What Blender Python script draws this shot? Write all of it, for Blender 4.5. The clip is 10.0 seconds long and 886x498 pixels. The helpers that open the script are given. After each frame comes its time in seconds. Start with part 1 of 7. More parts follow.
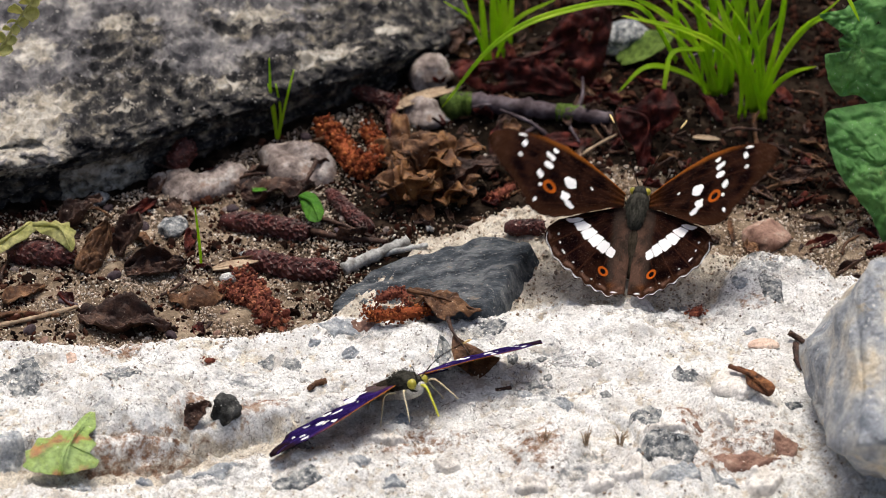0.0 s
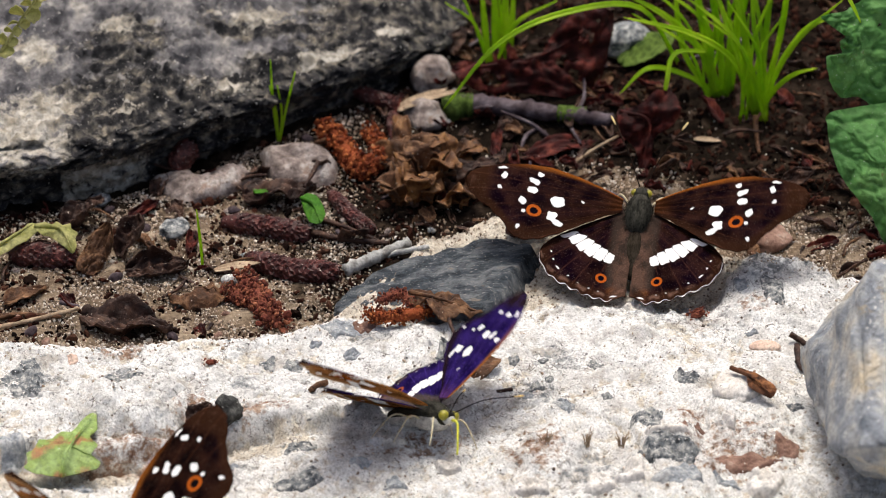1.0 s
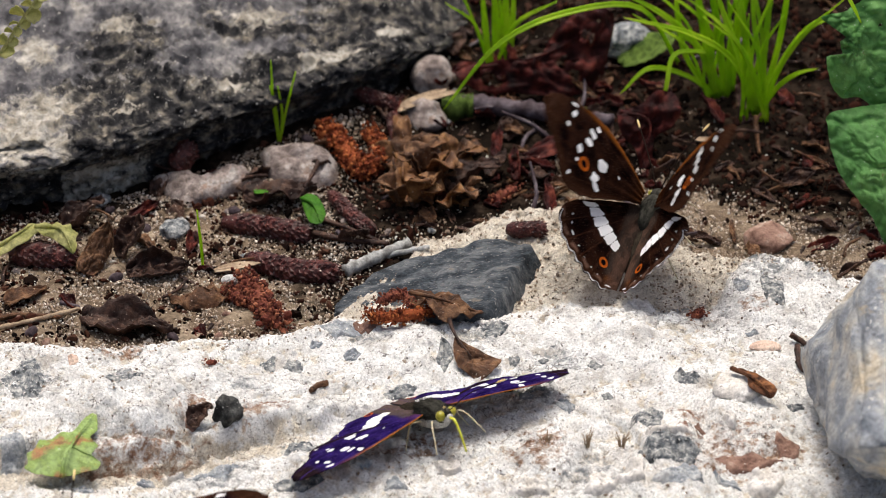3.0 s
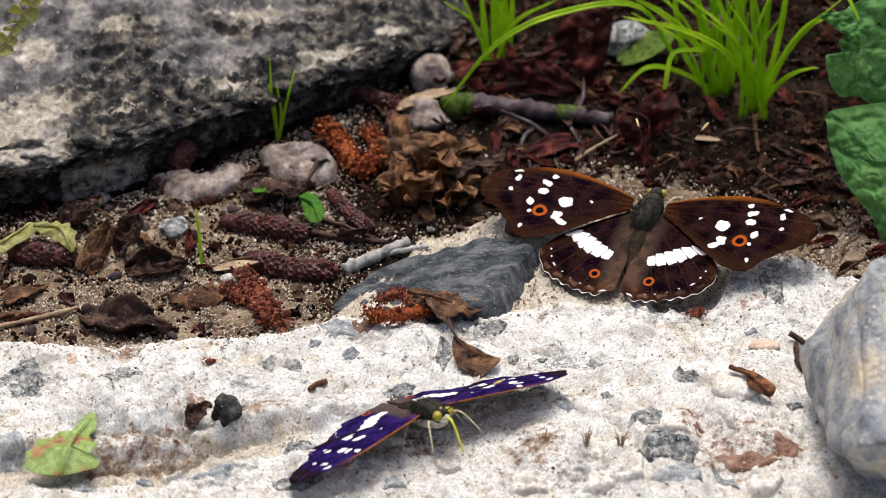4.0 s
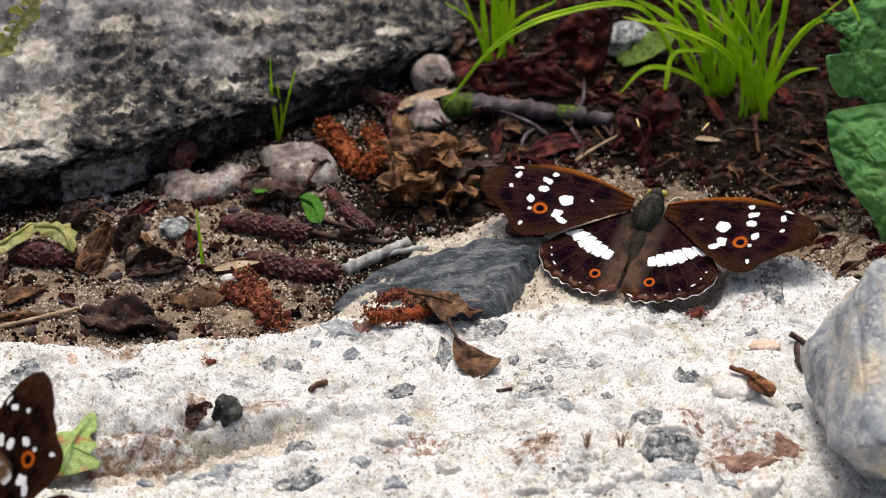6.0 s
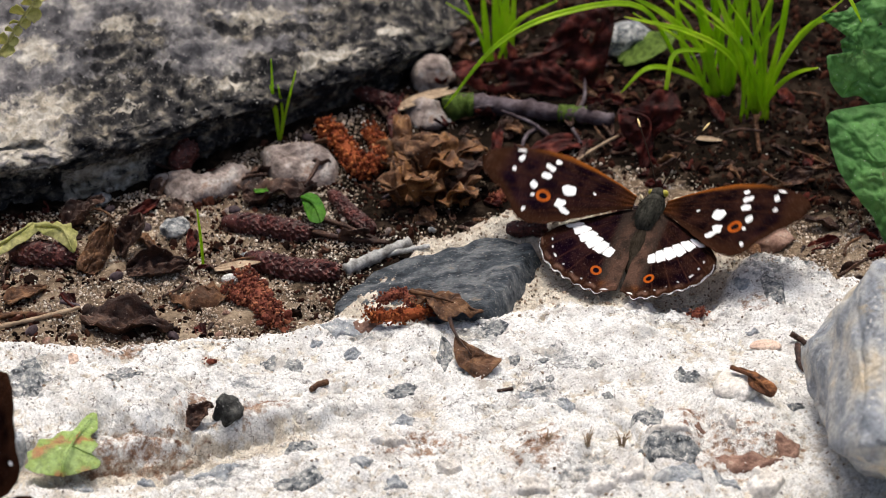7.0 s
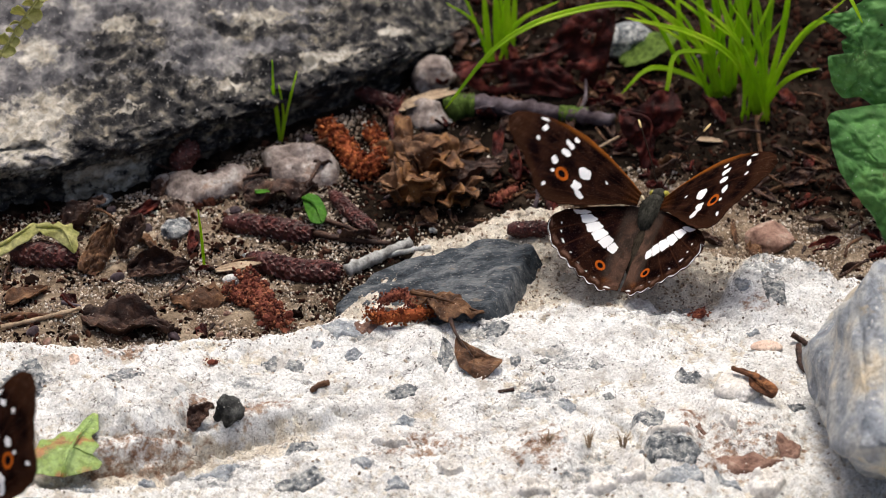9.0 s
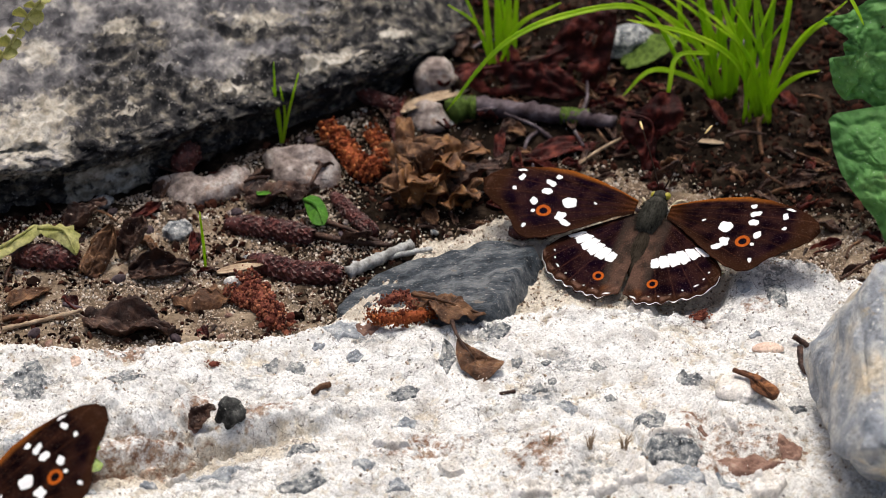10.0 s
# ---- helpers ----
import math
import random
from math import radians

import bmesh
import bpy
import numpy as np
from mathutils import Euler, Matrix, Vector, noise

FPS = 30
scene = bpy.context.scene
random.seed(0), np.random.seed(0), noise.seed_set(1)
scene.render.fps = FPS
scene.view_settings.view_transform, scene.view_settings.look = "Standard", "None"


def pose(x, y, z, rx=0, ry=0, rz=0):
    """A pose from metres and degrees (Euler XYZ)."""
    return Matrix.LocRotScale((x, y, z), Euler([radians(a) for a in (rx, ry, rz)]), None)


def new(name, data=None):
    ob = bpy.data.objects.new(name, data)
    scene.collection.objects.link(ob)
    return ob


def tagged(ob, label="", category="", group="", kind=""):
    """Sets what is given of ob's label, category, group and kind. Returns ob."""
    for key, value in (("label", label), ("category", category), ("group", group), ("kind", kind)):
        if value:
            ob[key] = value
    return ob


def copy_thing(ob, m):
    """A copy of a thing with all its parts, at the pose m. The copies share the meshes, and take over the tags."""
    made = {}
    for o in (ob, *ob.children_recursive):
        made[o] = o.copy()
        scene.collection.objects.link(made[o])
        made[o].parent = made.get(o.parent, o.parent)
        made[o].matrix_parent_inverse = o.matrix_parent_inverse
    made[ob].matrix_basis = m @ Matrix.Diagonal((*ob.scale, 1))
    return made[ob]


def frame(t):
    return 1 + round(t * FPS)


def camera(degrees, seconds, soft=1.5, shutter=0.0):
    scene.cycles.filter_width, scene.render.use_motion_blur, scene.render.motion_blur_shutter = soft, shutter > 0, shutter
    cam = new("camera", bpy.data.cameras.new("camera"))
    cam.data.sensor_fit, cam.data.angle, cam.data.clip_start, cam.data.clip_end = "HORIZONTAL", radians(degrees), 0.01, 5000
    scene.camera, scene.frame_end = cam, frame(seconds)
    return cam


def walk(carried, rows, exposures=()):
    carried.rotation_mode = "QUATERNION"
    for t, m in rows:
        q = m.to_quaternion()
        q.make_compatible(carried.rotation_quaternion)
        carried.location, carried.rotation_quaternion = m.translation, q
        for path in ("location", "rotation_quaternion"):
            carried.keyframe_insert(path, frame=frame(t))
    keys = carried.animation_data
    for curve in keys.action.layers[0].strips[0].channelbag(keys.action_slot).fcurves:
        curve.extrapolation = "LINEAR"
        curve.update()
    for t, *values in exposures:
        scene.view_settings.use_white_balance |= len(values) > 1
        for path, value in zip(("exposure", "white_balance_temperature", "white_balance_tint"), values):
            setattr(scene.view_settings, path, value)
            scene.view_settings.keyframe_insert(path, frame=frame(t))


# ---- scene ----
# ---- camera: a long lens on a tripod, with a slight drift ----
cam = camera(15, 10.0, soft=0.5, shutter=0.5)
cam.data.dof.use_dof = True
cam.data.dof.focus_distance = 0.665
cam.data.dof.aperture_fstop = 30
EYE = (0.0, -0.6085, 0.3513)
DRIFT = [(0, -4.3, -1.6), (0.5, -3, -1.4), (1, -1.5, 1.2), (1.5, -1.5, 1.4), (2, 0, 1.6), (2.5, 0.2, 2.5), (2.7, 0, 2.4),
         (3.8, -3, -0.2), (4, -3, -0.3), (4.5, -1.5, 0), (5, -2.4, 0), (5.5, -2.6, 0.4), (7, -0.3, 0.2), (7.5, 0, 0),
         (8, -1, 0), (8.5, 0, 0.1), (9, 1.7, 1.5), (9.5, 3.2, 2.8), (10, 4.6, 4.8)]
walk(cam, [(t, pose(*EYE, 60 + 0.00962 * dy, 0, 0.00962 * dx)) for t, dx, dy in DRIFT],
     exposures=[(0, 0.36, 6500, 9), (10, 0.36, 6500, 9)])

# ---- light: bright haze, a soft high sun from behind the scene ----
SUN_HEIGHT, SUN_TURN = 74, 10
sun = new("sun", bpy.data.lights.new("sun", "SUN"))
sun.data.energy, sun.data.angle, sun.data.color = 1.85, radians(24), (1.0, 0.96, 0.88)
sun.matrix_basis = pose(0, 0, 2, -(90 - SUN_HEIGHT), 0, SUN_TURN)
world = bpy.data.worlds.new("sky")
scene.world = world
world.use_nodes = True
sky = world.node_tree.nodes.new("ShaderNodeTexSky")
sky.sky_type, sky.sun_disc = "NISHITA", False
sky.sun_elevation, sky.sun_rotation = radians(SUN_HEIGHT), radians(-SUN_TURN)
sky.air_density, sky.dust_density = 1.0, 8.0
back = world.node_tree.nodes["Background"]
back.inputs["Strength"].default_value = 0.112
world.node_tree.links.new(sky.outputs[0], back.inputs[0])


# ---- materials ----
def mat(name, stops, size, rough=0.8, bump=0.4, fine=None, spec=0.3, speck=None, island=False, patch=None, metal=0.0, gloss=None, see=0.0, stretch=None, marks=(), mottle=0.85, crackle=None, deep=0.5, dots=None):
    """stops: colours over a noise of that feature size; speck: (size, amount, colour); patch: (size, amount, colour);
    island: each loose piece takes its own colour; gloss: tint of the sheen; see: light through a thin sheet."""
    m = bpy.data.materials.new(name)
    m.use_nodes = True
    nt = m.node_tree
    n, l = nt.nodes, nt.links
    b = n["Principled BSDF"]
    tc = n.new("ShaderNodeTexCoord")
    src = tc.outputs["Object"]
    if stretch:
        mp = n.new("ShaderNodeMapping")
        mp.inputs["Scale"].default_value = stretch
        l.new(src, mp.inputs[0])
        src = mp.outputs[0]

    def noise_at(s, detail=6, rough_=0.6):
        t = n.new("ShaderNodeTexNoise")
        t.inputs["Scale"].default_value, t.inputs["Detail"].default_value, t.inputs["Roughness"].default_value = 1 / s, detail, rough_
        l.new(src, t.inputs["Vector"])
        return t.outputs["Fac"]

    def ramp(fac, stops_):
        r = n.new("ShaderNodeValToRGB")
        e = r.color_ramp.elements
        while len(e) < len(stops_):
            e.new(0.5)
        for k, (p, c) in zip(e, stops_):
            k.position, k.color = p, (*c, 1)
        l.new(fac, r.inputs[0])
        return r.outputs[0]

    def mix(kind, fac, a, c):
        x = n.new("ShaderNodeMix")
        x.data_type, x.blend_type = "RGBA", kind
        for inp, v in ((x.inputs[0], fac), (x.inputs[6], a), (x.inputs[7], c)):
            if isinstance(v, (float, int)):
                inp.default_value = v
            elif isinstance(v, tuple):
                inp.default_value = (*v, 1)
            else:
                l.new(v, inp)
        return x.outputs[2]

    fine = fine or size / 6
    if island:
        g = n.new("ShaderNodeNewGeometry")
        base = ramp(g.outputs["Random Per Island"], stops)
    else:
        base = ramp(noise_at(size), stops)
    f = noise_at(fine, 5, 0.7)
    grain = ramp(f, [(0.3, (0.45, 0.45, 0.45)), (0.5, (1, 1, 1)), (0.7, (1.35, 1.35, 1.35))])
    col = mix("MULTIPLY", mottle, base, grain)
    if patch:
        s, amount, c = patch
        col = mix("MIX", ramp(noise_at(s, 7, 0.65), [(0.62 - amount * 0.3, (0, 0, 0)), (0.68 - amount * 0.3, (1, 1, 1))]), col, c)
    for key, edge, stops_ in marks:
        a = n.new("ShaderNodeAttribute")
        a.attribute_name = key
        ad = n.new("ShaderNodeMath")
        ad.operation = "MULTIPLY_ADD"
        ad.inputs[1].default_value, ad.inputs[2].default_value = edge, -edge / 2
        l.new(noise_at(size * 0.35, 7, 0.7), ad.inputs[0])
        su = n.new("ShaderNodeMath")
        l.new(ad.outputs[0], su.inputs[0])
        l.new(a.outputs["Fac"], su.inputs[1])
        inner = mix("MULTIPLY", 0.85, ramp(noise_at(size * 0.5), stops_), grain)
        col = mix("MIX", ramp(su.outputs[0], [(0.36, (0, 0, 0)), (0.64, (1, 1, 1))]), col, inner)
    if speck:
        s, amount, c = speck
        col = mix("MIX", ramp(noise_at(s, 2, 0.5), [(0.74 - amount * 0.3, (0, 0, 0)), (0.77 - amount * 0.3, (1, 1, 1))]), col, c)
    if dots:
        s, amount, c = dots
        col = mix("MIX", ramp(noise_at(s, 1, 0.4), [(0.74 - amount * 0.3, (0, 0, 0)), (0.76 - amount * 0.3, (1, 1, 1))]), col, c)
    if crackle:
        s, amount, c = crackle
        wp = n.new("ShaderNodeTexNoise")
        wp.inputs["Scale"].default_value, wp.inputs["Detail"].default_value = 1.3 / s, 5
        l.new(src, wp.inputs["Vector"])
        off_ = n.new("ShaderNodeVectorMath")
        off_.operation = "MULTIPLY_ADD"
        off_.inputs[1].default_value = (s * 1.6,) * 3
        l.new(wp.outputs["Color"], off_.inputs[0])
        l.new(src, off_.inputs[2])
        vo = n.new("ShaderNodeTexVoronoi")
        vo.feature = "DISTANCE_TO_EDGE"
        vo.inputs["Scale"].default_value = 1 / s
        l.new(off_.outputs[0], vo.inputs["Vector"])
        line_ = ramp(vo.outputs["Distance"], [(0.0, (1, 1, 1)), (0.022, (0, 0, 0))])
        some = ramp(noise_at(s * 1.7, 3), [(0.60 - amount * 0.3, (0, 0, 0)), (0.66 - amount * 0.3, (1, 1, 1))])
        col = mix("MIX", mix("MULTIPLY", 1.0, line_, some), col, c)
    l.new(col, b.inputs["Base Color"])
    b.inputs["Roughness"].default_value = rough
    b.inputs["Specular IOR Level"].default_value = spec
    b.inputs["Metallic"].default_value = metal
    if gloss:
        b.inputs["Sheen Weight"].default_value = 0.6
        b.inputs["Sheen Roughness"].default_value = 0.35
        b.inputs["Sheen Tint"].default_value = (*gloss, 1)
    if bump:
        bp = n.new("ShaderNodeBump")
        bp.inputs["Strength"].default_value, bp.inputs["Distance"].default_value = bump, fine * deep
        l.new(f, bp.inputs["Height"])
        if bump >= 0.8:
            b2 = n.new("ShaderNodeBump")
            b2.inputs["Strength"].default_value, b2.inputs["Distance"].default_value = bump * 0.8, fine * 1.4
            l.new(noise_at(fine * 4.5, 4, 0.6), b2.inputs["Height"])
            l.new(b2.outputs[0], bp.inputs["Normal"])
        l.new(bp.outputs[0], b.inputs["Normal"])
    if see:
        tr = n.new("ShaderNodeBsdfTranslucent")
        l.new(col, tr.inputs["Color"])
        ms = n.new("ShaderNodeMixShader")
        ms.inputs[0].default_value = see
        l.new(b.outputs[0], ms.inputs[1])
        l.new(tr.outputs[0], ms.inputs[2])
        l.new(ms.outputs[0], n["Material Output"].inputs[0])
    return m


SOIL = mat("soil", [(0.3, (0.060, 0.040, 0.027)), (0.5, (0.16, 0.118, 0.082)), (0.65, (0.32, 0.255, 0.185))], 0.010, 0.95, 0.9, 0.0009, 0.02,
           marks=[("dark_soil", 1.2, [(0.3, (0.004, 0.003, 0.0023)), (0.5, (0.010, 0.007, 0.005)), (0.7, (0.045, 0.031, 0.022))])])
SAND = mat("sand_grain", [(0.0, (0.07, 0.045, 0.032)), (0.22, (0.25, 0.17, 0.115)), (0.5, (0.36, 0.27, 0.19)), (0.8, (0.56, 0.47, 0.38)), (1.0, (0.78, 0.73, 0.66))], 0.001, 0.6, 0.2, 0.0003, 0.5, island=True)
GRIT = mat("rock_grit", [(0.0, (0.16, 0.14, 0.12)), (0.05, (0.46, 0.42, 0.37)), (0.4, (0.66, 0.63, 0.59)), (1.0, (0.80, 0.78, 0.76))], 0.001, 0.8, 0.2, 0.0003, 0.3, island=True)
CRUMB = mat("dark_crumb", [(0.0, (0.003, 0.0022, 0.0018)), (0.4, (0.013, 0.0065, 0.0047)), (0.75, (0.042, 0.0145, 0.009)), (1.0, (0.085, 0.042, 0.028))], 0.001, 0.85, 0.4, 0.0003, 0.03, island=True)
WHITE_ROCK = mat("pale_rock", [(0.33, (0.50, 0.475, 0.445)), (0.43, (0.68, 0.665, 0.645)), (0.58, (0.84, 0.835, 0.82))], 0.006, 0.92, 1.0, 0.0005, 0.12, deep=1.1, dots=(0.0012, 0.02, (0.20, 0.19, 0.185)),
                 crackle=(0.0060, 0.30, (0.11, 0.09, 0.08)), speck=(0.00042, 0.17, (0.16, 0.14, 0.12)), patch=(0.009, 0.04, (0.50, 0.465, 0.42)),
                 marks=[("sandy", 2.0, [(0.3, (0.40, 0.34, 0.27)), (0.5, (0.61, 0.55, 0.46)), (0.7, (0.75, 0.71, 0.63))]),
                        ("rusty", 2.0, [(0.3, (0.12, 0.055, 0.035)), (0.5, (0.30, 0.18, 0.12)), (0.7, (0.50, 0.40, 0.32))]),
                        ("grey", 2.0, [(0.3, (0.11, 0.12, 0.13)), (0.5, (0.27, 0.28, 0.29)), (0.7, (0.48, 0.48, 0.47))])])
PALE_STONE = mat("pale_stone", [(0.32, (0.5, 0.46, 0.41)), (0.6, (0.78, 0.75, 0.72))], 0.004, 0.9, 0.8, 0.0007, 0.2, speck=(0.0011, 0.15, (0.16, 0.13, 0.11)))
# the darkest boulder mark is black crust plus the front's shade, put into colour
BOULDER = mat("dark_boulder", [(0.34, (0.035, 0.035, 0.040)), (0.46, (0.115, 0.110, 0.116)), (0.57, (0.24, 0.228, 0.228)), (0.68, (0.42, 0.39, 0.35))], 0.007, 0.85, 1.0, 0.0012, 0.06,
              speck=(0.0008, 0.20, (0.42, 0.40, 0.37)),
              marks=[("crust_shade", 2.2, [(0.34, (0.009, 0.009, 0.010)), (0.48, (0.032, 0.031, 0.033)), (0.58, (0.115, 0.105, 0.092)), (0.70, (0.30, 0.26, 0.20))]),
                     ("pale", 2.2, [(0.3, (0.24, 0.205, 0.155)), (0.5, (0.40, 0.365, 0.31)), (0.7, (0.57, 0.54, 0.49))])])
KNOB = mat("blackish_stone", [(0.35, (0.012, 0.012, 0.012)), (0.5, (0.05, 0.05, 0.048)), (0.65, (0.15, 0.15, 0.14))], 0.003, 0.85, 1.0, 0.0006, 0.15, deep=0.9, speck=(0.0006, 0.22, (0.40, 0.38, 0.35)))
SLATE = mat("blue_grey_slate", [(0.32, (0.016, 0.020, 0.025)), (0.48, (0.066, 0.078, 0.092)), (0.64, (0.19, 0.20, 0.21))], 0.005, 0.75, 1.0, 0.0008, 0.12, deep=1.1, speck=(0.0006, 0.30, (0.34, 0.33, 0.31)), patch=(0.006, -0.06, (0.26, 0.22, 0.18)), stretch=(0.8, 1.8, 1))
GREY_STONE = mat("smooth_grey_stone", [(0.32, (0.10, 0.115, 0.14)), (0.44, (0.25, 0.27, 0.30)), (0.55, (0.40, 0.395, 0.38)), (0.66, (0.52, 0.45, 0.34))], 0.009, 0.6, 0.9, 0.0012, 0.35, patch=(0.012, 0.04, (0.40, 0.33, 0.23)), speck=(0.0009, 0.2, (0.6, 0.58, 0.55)))
DARK_PEBBLE = mat("dark_pebble", [(0.36, (0.035, 0.04, 0.045)), (0.46, (0.14, 0.152, 0.165)), (0.55, (0.29, 0.295, 0.29)), (0.66, (0.54, 0.53, 0.50))], 0.0016, 0.8, 1.0, 0.0005, 0.3, speck=(0.0006, 0.30, (0.66, 0.64, 0.60)))
PINK_STONE = mat("pink_stone", [(0.34, (0.13, 0.10, 0.09)), (0.5, (0.30, 0.245, 0.222)), (0.64, (0.48, 0.435, 0.405))], 0.004, 0.85, 0.9, 0.0008, 0.15, deep=0.8, speck=(0.0007, 0.18, (0.12, 0.09, 0.08)), patch=(0.006, 0.12, (0.26, 0.18, 0.14)))
BLUE_STONE = mat("blue_grey_stone", [(0.32, (0.15, 0.17, 0.20)), (0.5, (0.33, 0.35, 0.37)), (0.64, (0.56, 0.56, 0.55))], 0.003, 0.85, 1.0, 0.0006, 0.25, speck=(0.0006, 0.22, (0.70, 0.68, 0.65)))
ORANGE_STONE = mat("orange_stone", [(0.3, (0.5, 0.33, 0.25)), (0.6, (0.72, 0.56, 0.46))], 0.003, 0.8, 0.5, 0.0005, 0.3)
RUST_STONE = mat("rust_stone", [(0.3, (0.12, 0.06, 0.045)), (0.55, (0.28, 0.17, 0.13)), (0.7, (0.42, 0.33, 0.27))], 0.004, 0.85, 0.6, 0.0006, 0.25)
BARK_RUST = mat("rusty_bark", [(0.35, (0.035, 0.016, 0.011)), (0.5, (0.11, 0.045, 0.022)), (0.65, (0.30, 0.13, 0.055))], 0.0022, 0.8, 0.9, 0.0006, 0.15)
CATKIN = mat("catkin_scale", [(0.3, (0.014, 0.0042, 0.004)), (0.5, (0.055, 0.013, 0.011)), (0.7, (0.13, 0.036, 0.029))], 0.0016, 0.5, 0.3, 0.0004, 0.3, speck=(0.0006, 0.20, (0.4, 0.33, 0.3)))
CATKIN_RED = mat("open_catkin", [(0.0, (0.05, 0.014, 0.012)), (0.5, (0.16, 0.045, 0.03)), (1.0, (0.34, 0.13, 0.07))], 0.001, 0.75, 0.3, 0.0004, 0.1, island=True)
CATKIN_ORANGE = mat("rusty_catkin", [(0.0, (0.06, 0.012, 0.006)), (0.5, (0.22, 0.05, 0.018)), (1.0, (0.42, 0.14, 0.045))], 0.001, 0.75, 0.3, 0.0004, 0.1, island=True)
DEAD_DARK = mat("dark_dead_leaf", [(0.3, (0.008, 0.0042, 0.0034)), (0.5, (0.036, 0.016, 0.011)), (0.7, (0.11, 0.058, 0.038))], 0.003, 0.5, 0.8, 0.0009, 0.22, speck=(0.0006, 0.12, (0.5, 0.42, 0.34)))
DEAD_BROWN = mat("brown_dead_leaf", [(0.3, (0.020, 0.009, 0.0045)), (0.5, (0.088, 0.039, 0.018)), (0.7, (0.22, 0.115, 0.056))], 0.003, 0.55, 0.8, 0.0009, 0.2, speck=(0.0006, 0.1, (0.6, 0.5, 0.4)))
BUD_BROWN = mat("amber_bud_scale", [(0.3, (0.05, 0.02, 0.009)), (0.5, (0.15, 0.062, 0.022)), (0.7, (0.30, 0.15, 0.055))], 0.003, 0.5, 0.5, 0.0008, 0.3, see=0.2, speck=(0.0006, 0.06, (0.6, 0.5, 0.4)))
DEAD_RED = mat("dark_red_leaf", [(0.3, (0.008, 0.0024, 0.0024)), (0.48, (0.036, 0.0062, 0.0055)), (0.6, (0.092, 0.016, 0.012)), (0.7, (0.17, 0.045, 0.027))], 0.0035, 0.55, 0.7, 0.0008, 0.12, see=0.12)
DRY_GRASS = mat("dry_grass", [(0.3, (0.2, 0.13, 0.08)), (0.6, (0.42, 0.32, 0.22))], 0.004, 0.8, 0.3, 0.0006, 0.2)
BARK = mat("twig_bark", [(0.3, (0.02, 0.012, 0.013)), (0.5, (0.065, 0.047, 0.054)), (0.7, (0.15, 0.125, 0.14))], 0.004, 0.75, 0.5, 0.0007, 0.15)
LICHEN_TWIG = mat("lichen_twig", [(0.3, (0.11, 0.10, 0.09)), (0.5, (0.34, 0.34, 0.33)), (0.7, (0.55, 0.55, 0.54))], 0.003, 0.9, 0.6, 0.0005, 0.2)
MOSS = mat("moss", [(0.3, (0.02, 0.04, 0.008)), (0.6, (0.10, 0.15, 0.03))], 0.0015, 0.95, 0.6, 0.0004, 0.1)
GRASS = mat("grass_blade", [(0.3, (0.26, 0.50, 0.010)), (0.5, (0.50, 0.74, 0.018)), (0.7, (0.74, 0.88, 0.07))], 0.014, 0.45, 0.15, 0.001, 0.4, see=0.6, mottle=0.2)
LEAF_GREEN = mat("green_leaf", [(0.3, (0.075, 0.23, 0.05)), (0.5, (0.14, 0.36, 0.09)), (0.7, (0.24, 0.48, 0.14))], 0.012, 0.42, 0.7, 0.0022, 0.35, see=0.42, mottle=0.5, speck=(0.0006, 0.10, (0.6, 0.7, 0.55)), patch=(0.008, 0.0, (0.2, 0.06, 0.05)))
LEAF_BRIGHT = mat("bright_leaf", [(0.3, (0.035, 0.14, 0.010)), (0.7, (0.08, 0.22, 0.02))], 0.006, 0.5, 0.3, 0.001, 0.12, see=0.3)
LEAF_YELLOW = mat("yellow_green_leaf", [(0.3, (0.34, 0.35, 0.075)), (0.6, (0.56, 0.54, 0.23))], 0.005, 0.55, 0.4, 0.0009, 0.3, see=0.45)
LEAF_FALLEN = mat("fallen_green_leaf", [(0.40, (0.36, 0.17, 0.06)), (0.47, (0.24, 0.34, 0.07)), (0.62, (0.34, 0.48, 0.16))], 0.007, 0.5, 0.4, 0.001, 0.4, see=0.2, speck=(0.0008, 0.12, (0.6, 0.6, 0.45)))
ABDOMEN = mat("dark_abdomen", [(0.3, (0.008, 0.006, 0.005)), (0.6, (0.034, 0.027, 0.020))], 0.0012, 0.9, 0.8, 0.0003, 0.0, stretch=(1, 0.3, 1))
FUR = mat("grey_fur", [(0.3, (0.009, 0.0085, 0.007)), (0.6, (0.050, 0.048, 0.040))], 0.0012, 0.9, 0.8, 0.0003, 0.0, stretch=(1, 0.3, 1))
PALE_FUR = mat("pale_fur", [(0.3, (0.35, 0.33, 0.30)), (0.6, (0.6, 0.58, 0.54))], 0.0012, 0.9, 0.6, 0.0003, 0.2)
LIMB = mat("pale_leg", [(0.3, (0.42, 0.34, 0.20)), (0.6, (0.62, 0.55, 0.38))], 0.001, 0.6, 0.1)
TONGUE = mat("yellow_proboscis", [(0.3, (0.5, 0.5, 0.03)), (0.6, (0.68, 0.66, 0.08))], 0.001, 0.45, 0.1)
FEELER = mat("dark_feeler", [(0.3, (0.008, 0.005, 0.004)), (0.6, (0.02, 0.013, 0.010))], 0.001, 0.7, 0.1, spec=0.02)
FEELER_TIP = mat("pale_feeler_tip", [(0.3, (0.7, 0.45, 0.15)), (0.6, (0.85, 0.65, 0.3))], 0.001, 0.6, 0.1)
EYE_MAT = mat("insect_eye", [(0.3, (0.22, 0.19, 0.012)), (0.6, (0.38, 0.34, 0.03))], 0.0006, 0.3, 0.1, spec=0.5)


